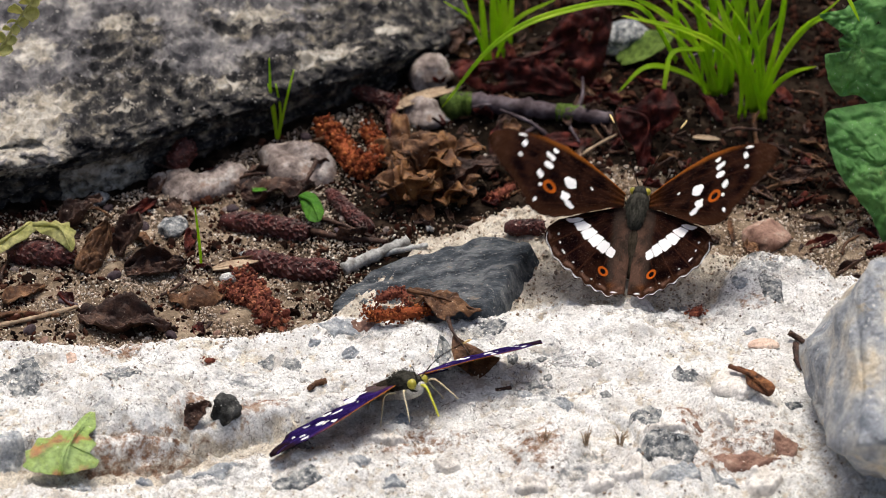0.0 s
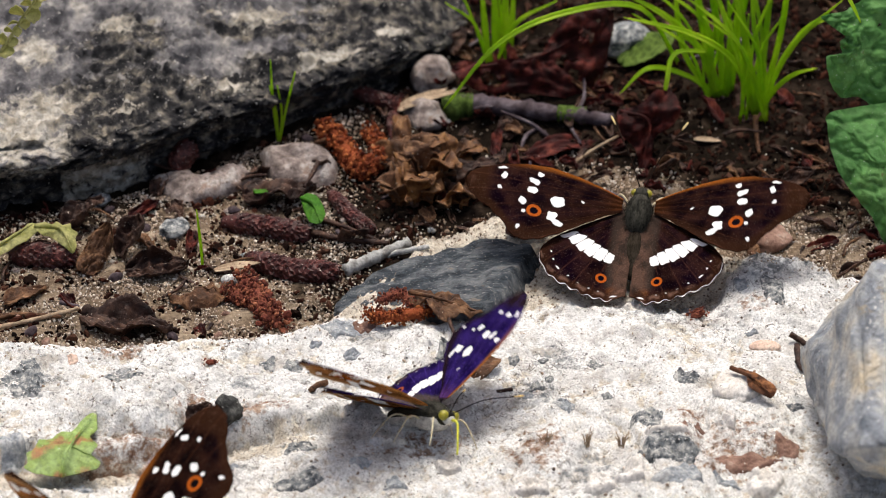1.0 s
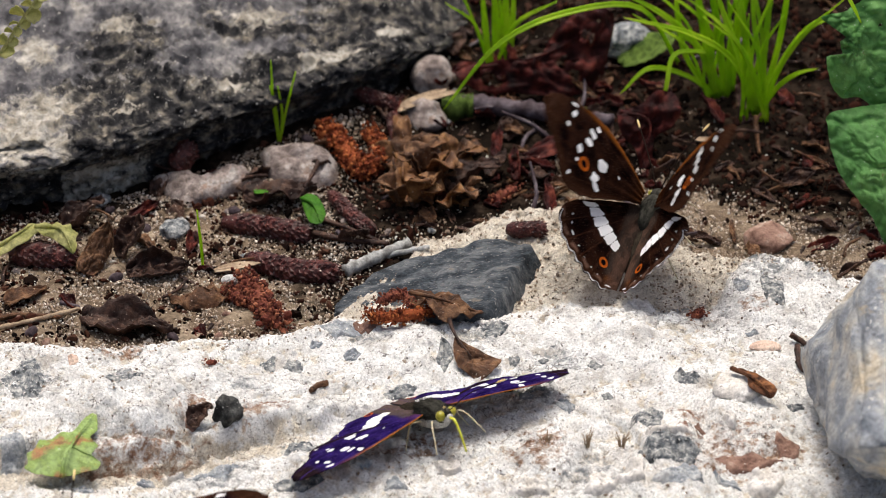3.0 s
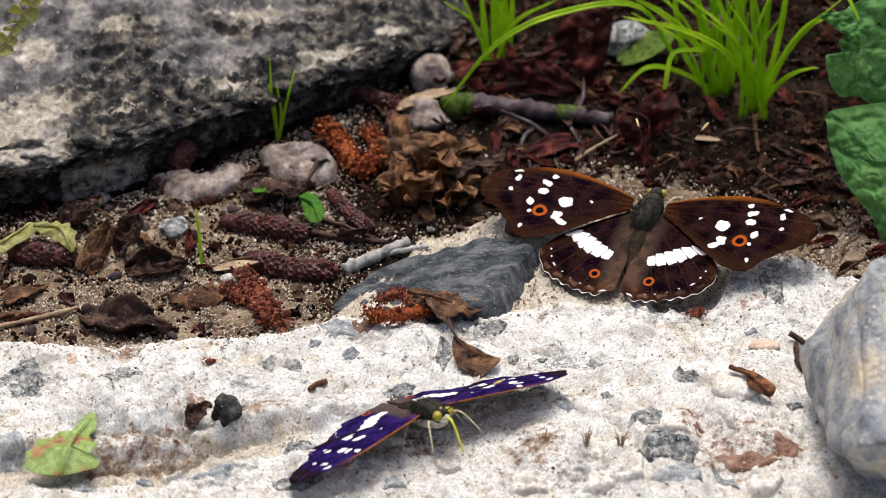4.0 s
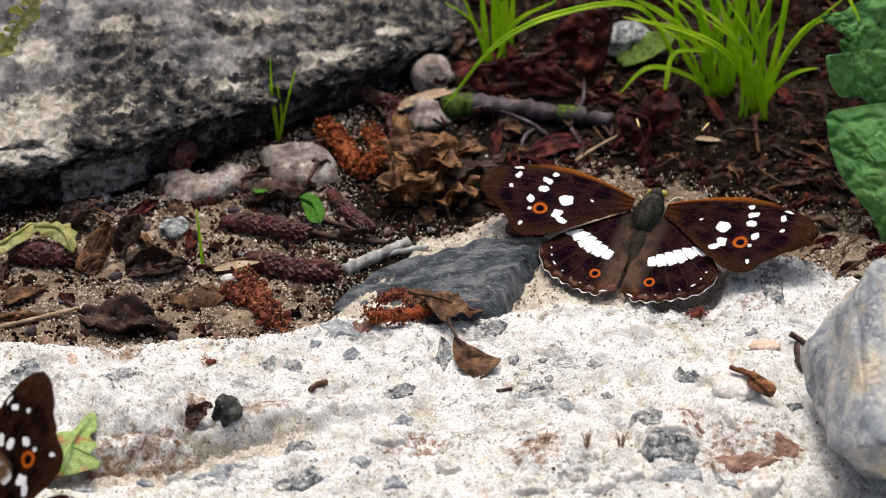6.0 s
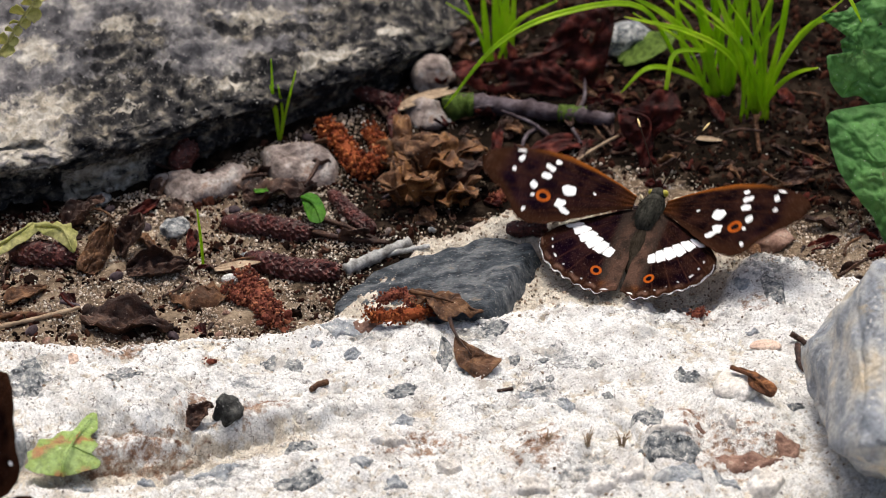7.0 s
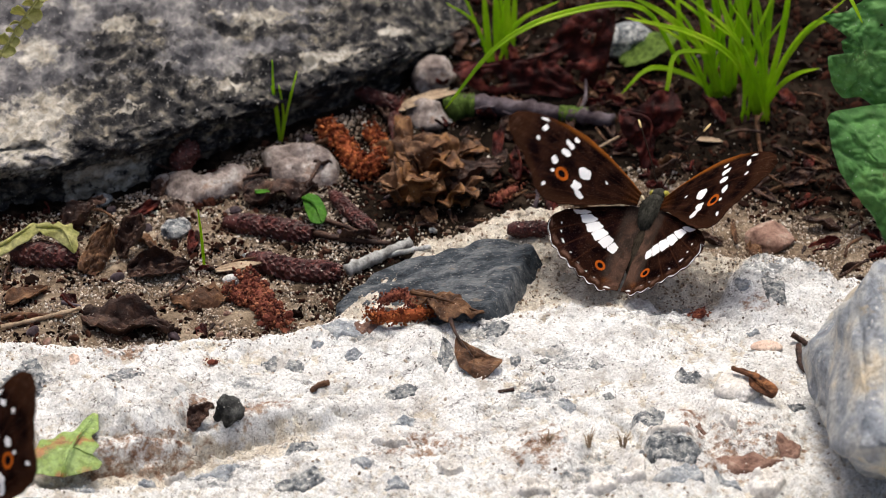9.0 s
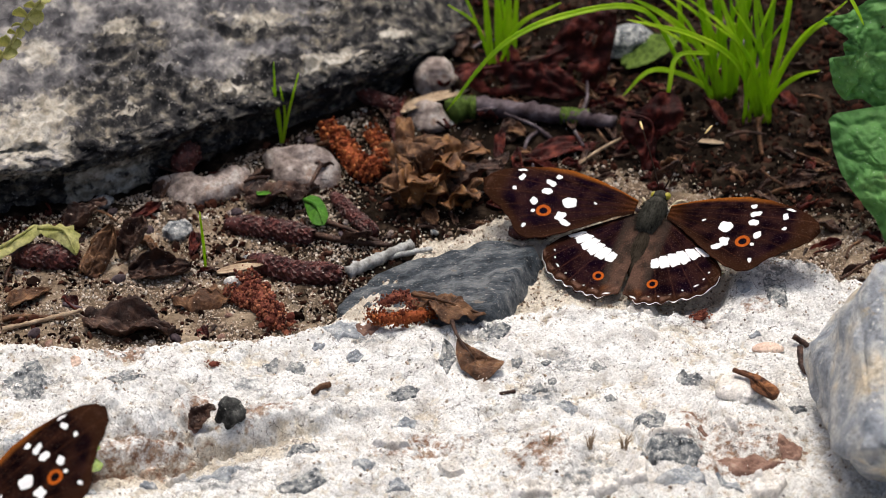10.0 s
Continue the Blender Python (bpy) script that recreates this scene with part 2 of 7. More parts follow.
def wing_mat(name, base, warm, margin, purple, strength, fold=(0.030, 0.021, 0.017)):
    """Scale-covered wing: pattern masks are stored on the mesh."""
    m = bpy.data.materials.new(name)
    m.use_nodes = True
    n, l = m.node_tree.nodes, m.node_tree.links
    b = n["Principled BSDF"]

    def mask(key):
        a = n.new("ShaderNodeAttribute")
        a.attribute_name = key
        return a.outputs["Fac"]

    def step(fac, lo, hi):
        r = n.new("ShaderNodeMapRange")
        r.interpolation_type = "SMOOTHSTEP"
        r.inputs[1].default_value, r.inputs[2].default_value = lo, hi
        l.new(fac, r.inputs[0])
        return r.outputs[0]

    def mix(fac, a, c, kind="MIX"):
        x = n.new("ShaderNodeMix")
        x.data_type, x.blend_type = "RGBA", kind
        for inp, v in ((x.inputs[0], fac), (x.inputs[6], a), (x.inputs[7], c)):
            if isinstance(v, tuple):
                inp.default_value = (*v, 1)
            elif isinstance(v, float):
                inp.default_value = v
            else:
                l.new(v, inp)
        return x.outputs[2]

    tc = n.new("ShaderNodeTexCoord")
    t1 = n.new("ShaderNodeTexNoise")
    t1.inputs["Scale"].default_value, t1.inputs["Detail"].default_value = 260, 6
    t2 = n.new("ShaderNodeTexNoise")
    t2.inputs["Scale"].default_value, t2.inputs["Detail"].default_value = 3500, 3
    for t in (t1, t2):
        l.new(tc.outputs["Object"], t.inputs["Vector"])
    dark = tuple(c * 0.3 for c in base)
    col = mix(step(t1.outputs["Fac"], 0.36, 0.66), dark, tuple(c * 1.8 for c in base))
    col = mix(step(mask("warm"), 0.0, 1.0), col, warm)
    col = mix(step(mask("margin"), 0.0, 1.0), col, margin)
    col = mix(step(mask("fold"), 0.0, 1.0), col, fold)
    col = mix(step(mask("vein"), 0.05, 0.9), col, tuple(c * 4.5 for c in base))
    lun = n.new("ShaderNodeMath")
    lun.operation = "MULTIPLY"
    l.new(mask("lunule"), lun.inputs[0])
    l.new(step(t1.outputs["Fac"], 0.36, 0.54), lun.inputs[1])
    col = mix(lun.outputs[0], col, tuple(0.3 * c + 0.7 * q for c, q in zip((0.24, 0.16, 0.125), tuple(4 * m_ for m_ in margin))))
    col = mix(step(mask("ring"), -0.12, 0.12), col, (0.34, 0.075, 0.008))
    col = mix(step(mask("pupil"), -0.12, 0.12), col, (0.003, 0.0025, 0.0025))
    col = mix(step(mask("white"), -0.06, 0.1), col, (0.80, 0.79, 0.80))
    dust = n.new("ShaderNodeMath")
    dust.operation = "MULTIPLY"
    dust.inputs[1].default_value = 0.12
    l.new(step(t2.outputs["Fac"], 0.60, 0.70), dust.inputs[0])
    col = mix(dust.outputs[0], col, (0.22, 0.16, 0.13))
    col = mix(0.7, col, t2.outputs["Fac"], "OVERLAY")
    l.new(col, b.inputs["Base Color"])
    b.inputs["Roughness"].default_value = 0.6
    b.inputs["Specular IOR Level"].default_value = 0.0
    if strength:
        g = n.new("ShaderNodeBsdfGlossy")
        g.inputs["Roughness"].default_value = 0.5
        g.inputs["Color"].default_value = (*purple, 1)
        ms = n.new("ShaderNodeMixShader")
        k = n.new("ShaderNodeMath")
        k.operation = "MULTIPLY"
        k.inputs[1].default_value = strength
        inv = n.new("ShaderNodeMath")
        inv.operation = "SUBTRACT"
        inv.inputs[0].default_value = 1.0
        l.new(step(mask("plain"), 0.0, 1.0), inv.inputs[1])
        l.new(inv.outputs[0], k.inputs[0])
        l.new(k.outputs[0], ms.inputs[0])
        l.new(b.outputs[0], ms.inputs[1])
        l.new(g.outputs[0], ms.inputs[2])
        l.new(ms.outputs[0], n["Material Output"].inputs[0])
    bp = n.new("ShaderNodeBump")
    bp.inputs["Strength"].default_value, bp.inputs["Distance"].default_value = 0.35, 0.0002
    l.new(t2.outputs["Fac"], bp.inputs["Height"])
    l.new(bp.outputs[0], b.inputs["Normal"])
    return m


WING_BROWN = wing_mat("brown_wing", (0.0115, 0.0046, 0.0026), (0.20, 0.062, 0.010), (0.024, 0.0098, 0.0055), (0.12, 0.03, 0.45), 0.003)
# purple sheen painted into this one's base colour, besides its stronger gloss
WING_PURPLE_SHEEN = wing_mat("purple_sheen_wing", (0.0115, 0.0062, 0.040), (0.26, 0.09, 0.015), (0.012, 0.0065, 0.009), (0.10, 0.03, 0.60), 0.05, (0.062, 0.047, 0.042))
WING_UNDER = wing_mat("orange_brown_underwing", (0.17, 0.07, 0.022), (0.42, 0.20, 0.05), (0.30, 0.17, 0.08), (0, 0, 0), 0.0)


# ---- mesh helpers ----
def solid(name, bm, material, smooth=True):
    me = bpy.data.meshes.new(name)
    bm.normal_update()
    bm.to_mesh(me)
    bm.free()
    me.materials.append(material)
    if smooth:
        me.shade_smooth()
    return me


def part(name, bm, material, parent, label="", smooth=True):
    ob = new(name, bm if isinstance(bm, bpy.types.Mesh) else solid(name, bm, material, smooth))
    ob.parent = parent
    return tagged(ob, label)


def thing(name, bm, material, label, category, group="", kind="", m=None, smooth=True):
    ob = new(name, bm if isinstance(bm, bpy.types.Mesh) else solid(name, bm, material, smooth))
    if m is not None:
        ob.matrix_basis = m
    return tagged(ob, label, category, group, kind)


def base(name, label, category, m, group=""):
    ob = new(name)
    ob.empty_display_size = 0.005
    ob.matrix_basis = m
    return tagged(ob, label, category, group)


def smooth(a, b, x):
    t = min(1.0, max(0.0, (x - a) / (b - a)))
    return t * t * (3 - 2 * t)


def fract(p, octaves=4):
    return noise.fractal(p, 1.0, 2.0, octaves)


def height_sheet(name, xs, ys, zf, material):
    """A sheet over a grid; zf gives the heights of arrays of places."""
    nx, ny = len(xs), len(ys)
    gx, gy = np.tile(xs, ny), np.repeat(ys, nx)
    idx = np.arange(nx * ny).reshape(ny, nx)
    quads = np.stack([idx[:-1, :-1], idx[:-1, 1:], idx[1:, 1:], idx[1:, :-1]], -1).reshape(-1, 4)
    me = bpy.data.meshes.new(name)
    me.from_pydata(np.stack([gx, gy, zf(gx, gy)], -1), [], quads.tolist())
    me.materials.append(material)
    me.shade_smooth()
    return me


def rock_mesh(name, size, seed, material, cuts=7, rough=0.12, level=4, flat=0.0, faces=()):
    """A stone: a sphere cut by chance planes, then roughened. size: its full width, depth and height."""
    r = random.Random(seed)
    bm = bmesh.new()
    bmesh.ops.create_icosphere(bm, subdivisions=level, radius=1)
    planes = []
    for _ in range(cuts):
        d = Vector((r.gauss(0, 1), r.gauss(0, 1), r.gauss(0, 0.8))).normalized()
        planes.append((d, r.uniform(0.6, 0.88)))
    planes += [(Vector(d).normalized(), k) for d, k in faces]
    if flat:
        planes.append((Vector((r.uniform(-0.1, 0.1), r.uniform(-0.1, 0.1), 1)).normalized(), flat))
    off = Vector((r.uniform(0, 50), r.uniform(0, 50), r.uniform(0, 50)))
    for v in bm.verts:
        p = v.co.copy()
        for d, k in planes:
            e = p.dot(d) - k
            if e > 0:
                p -= d * e * 0.92
        p += v.co * (fract(v.co * 1.6 + off, 3) * rough + fract(v.co * 6 + off, 3) * rough * 0.3)
        v.co = Vector((p.x * size[0] / 2, p.y * size[1] / 2, p.z * size[2] / 2))
    return solid(name, bm, material)


def tube(bm, pts, radii, seg=8, lump=0.0, seed=0):
    """A closed round bar through pts."""
    rings = []
    n = len(pts)
    for i, p in enumerate(pts):
        p = Vector(p)
        a, b = Vector(pts[max(0, i - 1)]), Vector(pts[min(n - 1, i + 1)])
        d = (b - a).normalized()
        side = d.cross(Vector((0, 0, 1)))
        side = side.normalized() if side.length > 0.05 else d.cross(Vector((1, 0, 0))).normalized()
        up = side.cross(d)
        ring = []
        for k in range(seg):
            q = 2 * math.pi * k / seg
            rr = radii[i] * (1 + lump * noise.noise(Vector((i * 0.7 + seed, 2 * math.cos(q), 2 * math.sin(q)))))
            ring.append(bm.verts.new(p + side * math.cos(q) * rr + up * math.sin(q) * rr))
        rings.append(ring)
    for a, b in zip(rings, rings[1:]):
        for k in range(seg):
            bm.faces.new((a[k], a[(k + 1) % seg], b[(k + 1) % seg], b[k]))
    bm.faces.new(rings[0][::-1])
    bm.faces.new(rings[-1])


def bend(pts, n):
    """A smooth line of n points through the given ones."""
    pts = [Vector(p) for p in pts]
    if len(pts) == 2:
        return [pts[0].lerp(pts[1], i / (n - 1)) for i in range(n)]
    ext = [pts[0] * 2 - pts[1]] + pts + [pts[-1] * 2 - pts[-2]]
    out = []
    for i in range(n):
        s = i / (n - 1) * (len(pts) - 1)
        k = min(int(s), len(pts) - 2)
        t = s - k
        a, b, c, d = ext[k:k + 4]
        out.append(0.5 * (2 * b + (c - a) * t + (2 * a - 5 * b + 4 * c - d) * t * t + (3 * b - a - 3 * c + d) * t ** 3))
    return out


def pieces(bm, spots, size, seed, squash=0.7, level=1):
    """Loose angular grains at the given places."""
    r = random.Random(seed)
    proto = bmesh.new()
    bmesh.ops.create_icosphere(proto, subdivisions=level, radius=1)
    pv = [v.co.copy() for v in proto.verts]
    pf = [[v.index for v in f.verts] for f in proto.faces]
    proto.free()
    for p in spots:
        s = size * r.lognormvariate(0, 0.35)
        rot = Euler((r.uniform(0, 6), r.uniform(0, 6), r.uniform(0, 6))).to_matrix()
        sc = Vector((s, s * r.uniform(0.6, 1), s * r.uniform(0.4, squash)))
        vs = [bm.verts.new(Vector(p) + rot @ Vector((c.x * sc.x, c.y * sc.y, c.z * sc.z)) * r.uniform(0.82, 1.1)) for c in pv]
        for f in pf:
            bm.faces.new([vs[k] for k in f])


def many_pieces(name, spots, size, seed, material, squash=0.7):
    """The same for thousands of grains in one mesh."""
    rng = np.random.default_rng(seed)
    proto = bmesh.new()
    bmesh.ops.create_icosphere(proto, subdivisions=1, radius=1)
    pv = np.array([v.co for v in proto.verts])
    pf = np.array([[v.index for v in f.verts] for f in proto.faces])
    proto.free()
    n, m_ = len(spots), len(pv)
    s = size * np.exp(rng.normal(0, 0.35, n))
    sc = np.stack([s, s * rng.uniform(0.6, 1, n), s * rng.uniform(0.4, squash, n)], -1)
    q = rng.normal(size=(n, 4))
    w, x, y, z = (q / np.linalg.norm(q, axis=1, keepdims=True)).T
    rot = np.stack([1 - 2 * (y * y + z * z), 2 * (x * y - z * w), 2 * (x * z + y * w), 2 * (x * y + z * w), 1 - 2 * (x * x + z * z), 2 * (y * z - x * w),
                    2 * (x * z - y * w), 2 * (y * z + x * w), 1 - 2 * (x * x + y * y)], -1).reshape(n, 3, 3)
    co = np.einsum("nij,nkj->nki", rot, pv[None] * sc[:, None]) * rng.uniform(0.82, 1.1, (n, m_, 1)) + np.array(spots)[:, None]
    me = bpy.data.meshes.new(name)
    me.from_pydata(co.reshape(-1, 3), [], (pf[None] + (np.arange(n) * m_)[:, None, None]).reshape(-1, 3).tolist())
    me.materials.append(material)
    return me


def sheet(bm, nu, nv, f, thick):
    """A thin closed sheet; f(u, v) gives a place, u and v from 0 to 1."""
    co = [[Vector(f(i / nu, j / nv)) for j in range(nv + 1)] for i in range(nu + 1)]
    nor = [[None] * (nv + 1) for _ in range(nu + 1)]
    for i in range(nu + 1):
        for j in range(nv + 1):
            a = co[min(nu, i + 1)][j] - co[max(0, i - 1)][j]
            b = co[i][min(nv, j + 1)] - co[i][max(0, j - 1)]
            c = a.cross(b)
            nor[i][j] = c.normalized() if c.length > 1e-14 else Vector((0, 0, 1))
    top = [[bm.verts.new(co[i][j] + nor[i][j] * thick / 2) for j in range(nv + 1)] for i in range(nu + 1)]
    bot = [[bm.verts.new(co[i][j] - nor[i][j] * thick / 2) for j in range(nv + 1)] for i in range(nu + 1)]
    for i in range(nu):
        for j in range(nv):
            bm.faces.new((top[i][j], top[i + 1][j], top[i + 1][j + 1], top[i][j + 1]))
            bm.faces.new((bot[i][j], bot[i][j + 1], bot[i + 1][j + 1], bot[i + 1][j]))
    for i in range(nu):
        for j, s in ((0, 1), (nv, -1)):
            q = (top[i][j], bot[i][j], bot[i + 1][j], top[i + 1][j])
            bm.faces.new(q if s > 0 else q[::-1])
    for j in range(nv):
        for i, s in ((0, -1), (nu, 1)):
            q = (top[i][j], bot[i][j], bot[i][j + 1], top[i][j + 1])
            bm.faces.new(q if s > 0 else q[::-1])
    return top, bot


def fan(name, pts, material, height=0.0, thick=0.0002, rough=0.0, rings=10, per=6, seed=0, holes=(), edge=0.75, floor_=None, fold=None, soft=0.6, quilt=0.0):
    """A sheet or a low stone within an outline of places: rings from its middle out. height: how far the middle stands out along the
    outline's normal; floor_: a depth to which the rim goes down, for stones."""
    pts = [Vector(p) for p in pts]
    mid = sum(pts, Vector()) / len(pts)
    nrm = Vector()
    for a, b in zip(pts, pts[1:] + pts[:1]):
        nrm += (a - mid).cross(b - mid)
    nrm.normalize()
    if nrm.z < 0:
        pts, nrm = pts[::-1], -nrm
    rim = []
    n = len(pts)
    for i in range(n):
        a, b, c, d = pts[i - 1], pts[i], pts[(i + 1) % n], pts[(i + 2) % n]
        for k in range(per):
            t = k / per
            q = 0.5 * (2 * b + (c - a) * t + (2 * a - 5 * b + 4 * c - d) * t * t + (3 * b - a - 3 * c + d) * t ** 3)
            rim.append(b.lerp(c, t).lerp(q, soft))
    size = sum((p - mid).length for p in rim) / len(rim)
    off = Vector((seed * 7.3, seed * 3.1, 0))

    def at(r, p):
        q = (mid.lerp(p, r)) - mid
        w = q / size
        bump_ = rough * size * (fract(w * 1.5 + off, 3) + 0.35 * fract(w * 6 + off, 3))
        up = height * (1 - smooth(edge, 1.0, r)) if floor_ is not None else height * (1 - r * r)
        if floor_ is not None:
            q = q * (1 + 0.06 * noise.noise(w * 5 + off) * r)
            up -= floor_ * smooth(0.9, 1.0, r)
        if quilt:
            up += quilt * (min(0.3, abs(noise.noise(w * 3.4 + off))) + 0.5 * min(0.25, abs(noise.noise(w * 8 + off))))
        if fold:
            up += fold * abs(w.dot(side))
        return q + nrm * (up + bump_)

    side = nrm.cross(pts[0] - mid).normalized()
    bm = bmesh.new()
    tops = [bm.verts.new(at(0, mid))]
    ring_t = [[bm.verts.new(at((k + 1) / rings, p)) for p in rim] for k in range(rings)]
    m_ = len(rim)
    faces = [bm.faces.new((tops[0], ring_t[0][i], ring_t[0][(i + 1) % m_])) for i in range(m_)]
    for a, b in zip(ring_t, ring_t[1:]):
        for i in range(m_):
            faces.append(bm.faces.new((a[i], b[i], b[(i + 1) % m_], a[(i + 1) % m_])))
    if floor_ is None:
        for h, rad_ in holes:
            h = Vector(h) - mid
            bmesh.ops.delete(bm, geom=[f for f in bm.faces if (f.calc_center_median() - h).length < rad_], context="FACES")
        low = bmesh.ops.duplicate(bm, geom=bm.verts[:] + bm.edges[:] + bm.faces[:])["geom"]
        lv = [g for g in low if isinstance(g, bmesh.types.BMVert)]
        lf = [g for g in low if isinstance(g, bmesh.types.BMFace)]
        bmesh.ops.translate(bm, verts=lv, vec=-nrm * thick)
        bmesh.ops.reverse_faces(bm, faces=lf)
    return solid(name, bm, material), mid


def leaf_of(name, pts, material, label, holes=(), height=0.0006, rough=0.05, seed=0, rib=None, rib_mat=None, category="leaf", fold=None, rings=12, group="", veins=(), quilt=0.0):
    """A leaf with a given outline, and its midrib."""
    me, mid = fan(name, pts, material, height, 0.0002, rough, rings, 6 if rings < 30 else 10, seed, holes, fold=fold, quilt=quilt)
    root = base(name, label, category, pose(*mid), group)
    part("blade", me, None, root)
    if not rib:
        far_ = max(pts, key=lambda p: (Vector(p) - Vector(pts[0])).length)
        rib = [Vector(pts[0]).lerp(mid, 0.06), mid + Vector((0, -0.2, 1)).normalized() * height, Vector(far_).lerp(mid, 0.06)]
    for a, b in veins:
        bm = bmesh.new()
        a, b = Vector(a), Vector(b)
        up_ = Vector((0, -0.6, 0.8)) * 0.0006
        tube(bm, [q - mid for q in bend([a + up_, a.lerp(b, 0.5) + up_ * 0.8, b + up_ * 0.25], 8)], [0.00045 - 0.00003 * q for q in range(8)], 6)
        part("vein", bm, rib_mat or material, root)
    if rib:
        bm = bmesh.new()
        ln = [p - mid + Vector((0, -0.0003, 0.0004)) for p in bend(rib, 14)]
        tube(bm, ln, [0.0005 - 0.00003 * k for k in range(14)], 6)
        part("midrib", bm, rib_mat or material, root)
    return root


def paint(me, key, f):
    """Stores a mask on a mesh: f(x, y, z), of arrays, at all its points."""
    a = np.empty(len(me.vertices) * 3, dtype=np.float32)
    me.vertices.foreach_get("co", a)
    a = a.astype(float)
    me.attributes.new(key, "FLOAT", "POINT").data.foreach_set("value", f(a[0::3], a[1::3], a[2::3]).astype(np.float32))


def blots(spots, soft=0.35, top_=1.0):
    """A mask of round stains: (place, half width, half depth, turn in degrees)."""
    def f(x, y, z):
        best = np.zeros(len(x))
        for (sx, sy), w, h, turn in spots:
            c, s_ = math.cos(radians(turn)), math.sin(radians(turn))
            dx, dy = x - sx, y - sy
            best = np.maximum(best, top_ * ease(1 + soft, 1 - soft, np.hypot((dx * c + dy * s_) / w, (dy * c - dx * s_) / h)))
        return best
    return f


# terrain
def ramp_line(x, pts):
    """Straight-line interpolation, of a number or of an array."""
    if isinstance(x, np.ndarray):
        return np.interp(x, [q[0] for q in pts], [q[1] for q in pts])
    if x <= pts[0][0]:
        return pts[0][1]
    for (a, b), (c, d) in zip(pts, pts[1:]):
        if x <= c:
            return b + (d - b) * (x - a) / (c - a)
    return pts[-1][1]


def ease(a, b, x):
    if isinstance(x, np.ndarray):
        t = np.clip((x - a) / (b - a), 0, 1)
    else:
        t = min(1.0, max(0.0, (x - a) / (b - a)))
    return t * t * (3 - 2 * t)


def most(*values):
    """The largest, place by place."""
    out = values[0]
    for v in values[1:]:
        out = np.maximum(out, v)
    return out


ROCK_EDGE = [(-0.11002, -0.04075), (-0.08766, -0.04075), (-0.07540, -0.04032), (-0.06335, -0.04394), (-0.05303, -0.04032), (-0.03967, -0.03904), (-0.02964, -0.03753), (-0.02306, -0.03211), (-0.01647, -0.02326),
             (-0.00746, -0.00846), (-0.00460, 0.00212), (0.00188, 0.00156), (0.01135, 0.00712), (0.02554, 0.00712), (0.04635, -0.00131), (0.05861, -0.00956), (0.07094, -0.01421), (0.07969, -0.01879), (0.11038, -0.02039)]
WHITE_LEDGE = [(-0.10971, -0.04288), (-0.08746, -0.04246), (-0.06323, -0.04542), (-0.03958, -0.04075), (-0.02073, -0.03472), (-0.00270, -0.03688), (0.00857, -0.03385), (0.01539, -0.03123), (0.02676, -0.02991), (0.04477, -0.03211), (0.05394, -0.03035), (0.05938, -0.01831), (0.06833, -0.00776), (0.08092, -0.01008), (0.11205, -0.01192)]
LOW_STEP = [(-0.09104, -0.08400), (-0.07207, -0.08400), (-0.06262, -0.08362), (-0.05223, -0.08151), (-0.04771, -0.07784), (-0.04355, -0.07629), (-0.03678, -0.07335), (-0.02614, -0.07178), (-0.01440, -0.06940), (0.00000, -0.06880), (0.02325, -0.06841), (0.07666, -0.07237)]
BOULDER_FOOT = [(-0.12890, 0.00812), (-0.09370, 0.01225), (-0.07974, 0.01618), (-0.06878, 0.02164), (-0.05895, 0.02793), (-0.04724, 0.03639), (-0.03528, 0.04475), (-0.02311, 0.05409), (-0.01068, 0.06501), (0.00078, 0.07992), (0.00605, 0.09505), (0.01048, 0.13846)]


def soil_z(x, y):
    sin, cos, back = (np.sin, np.cos, np.clip(y - 0.035, 0, 0.1)) if isinstance(x, np.ndarray) else (math.sin, math.cos, min(max(0.0, y - 0.035), 0.1))
    return 0.0011 * sin(70 * x + 1) * cos(52 * y + 0.4) + 0.10 * back


def rock_top(x, y):
    sin, cos = (np.sin, np.cos) if isinstance(x, np.ndarray) else (math.sin, math.cos)
    z = 0.0030 + 0.0009 * sin(48 * x + 2.0) * cos(40 * y) + 0.0005 * sin(130 * x + 90 * y)
    z = z + 0.0022 * ease(-0.002, 0.004, ramp_line(x, WHITE_LEDGE) - y)
    z = z + 0.0075 * ease(-0.032, 0.026, y) * ease(0.0, 0.025, x)
    step_ = ramp_line(x, LOW_STEP) - y + 0.0011 * sin(310 * x) + 0.0006 * sin(900 * x + 1)
    z = z - 0.0046 * ease(-0.0008, 0.0022, step_) * ease(0.016, 0.006, step_) * ease(0.0, -0.035, x) - 0.0012 * ease(0.006, 0.02, step_) * ease(0.02, -0.05, x)
    return z


def rock_z(x, y):
    d = ramp_line(x, ROCK_EDGE) - y
    return -0.006 + (rock_top(x, y) + 0.006) * ease(-0.0035, 0.0035, d)


def patched(x, y, s):
    if isinstance(x, np.ndarray):
        return np.array([fract(Vector((a, b, 3.1)), 4) for a, b in zip((x / s).tolist(), (y / s).tolist())])
    return fract(Vector((x / s, y / s, 3.1)), 4)


# ---- ground, rock and boulder ----
far = [0.22, 0.3, 0.5, 1, 3, 10, 40]
line = np.concatenate([[-v for v in far[::-1]], np.linspace(-0.16, 0.16, 190), far])
line_y = np.concatenate([[-v for v in far[::-1]], np.linspace(-0.15, 0.19, 200), far])


def ground_height(x, y):
    near = ease(0.5, 0.2, np.maximum(abs(x), abs(y)))
    under = near * ease(0.012, 0.022, ramp_line(x, ROCK_EDGE) - y)  # the soil dips below the slab
    return soil_z(x, y) - 0.006 * under + near * (0.0009 * patched(x, y, 0.006) + 0.0004 * patched(x, y, 0.0015))


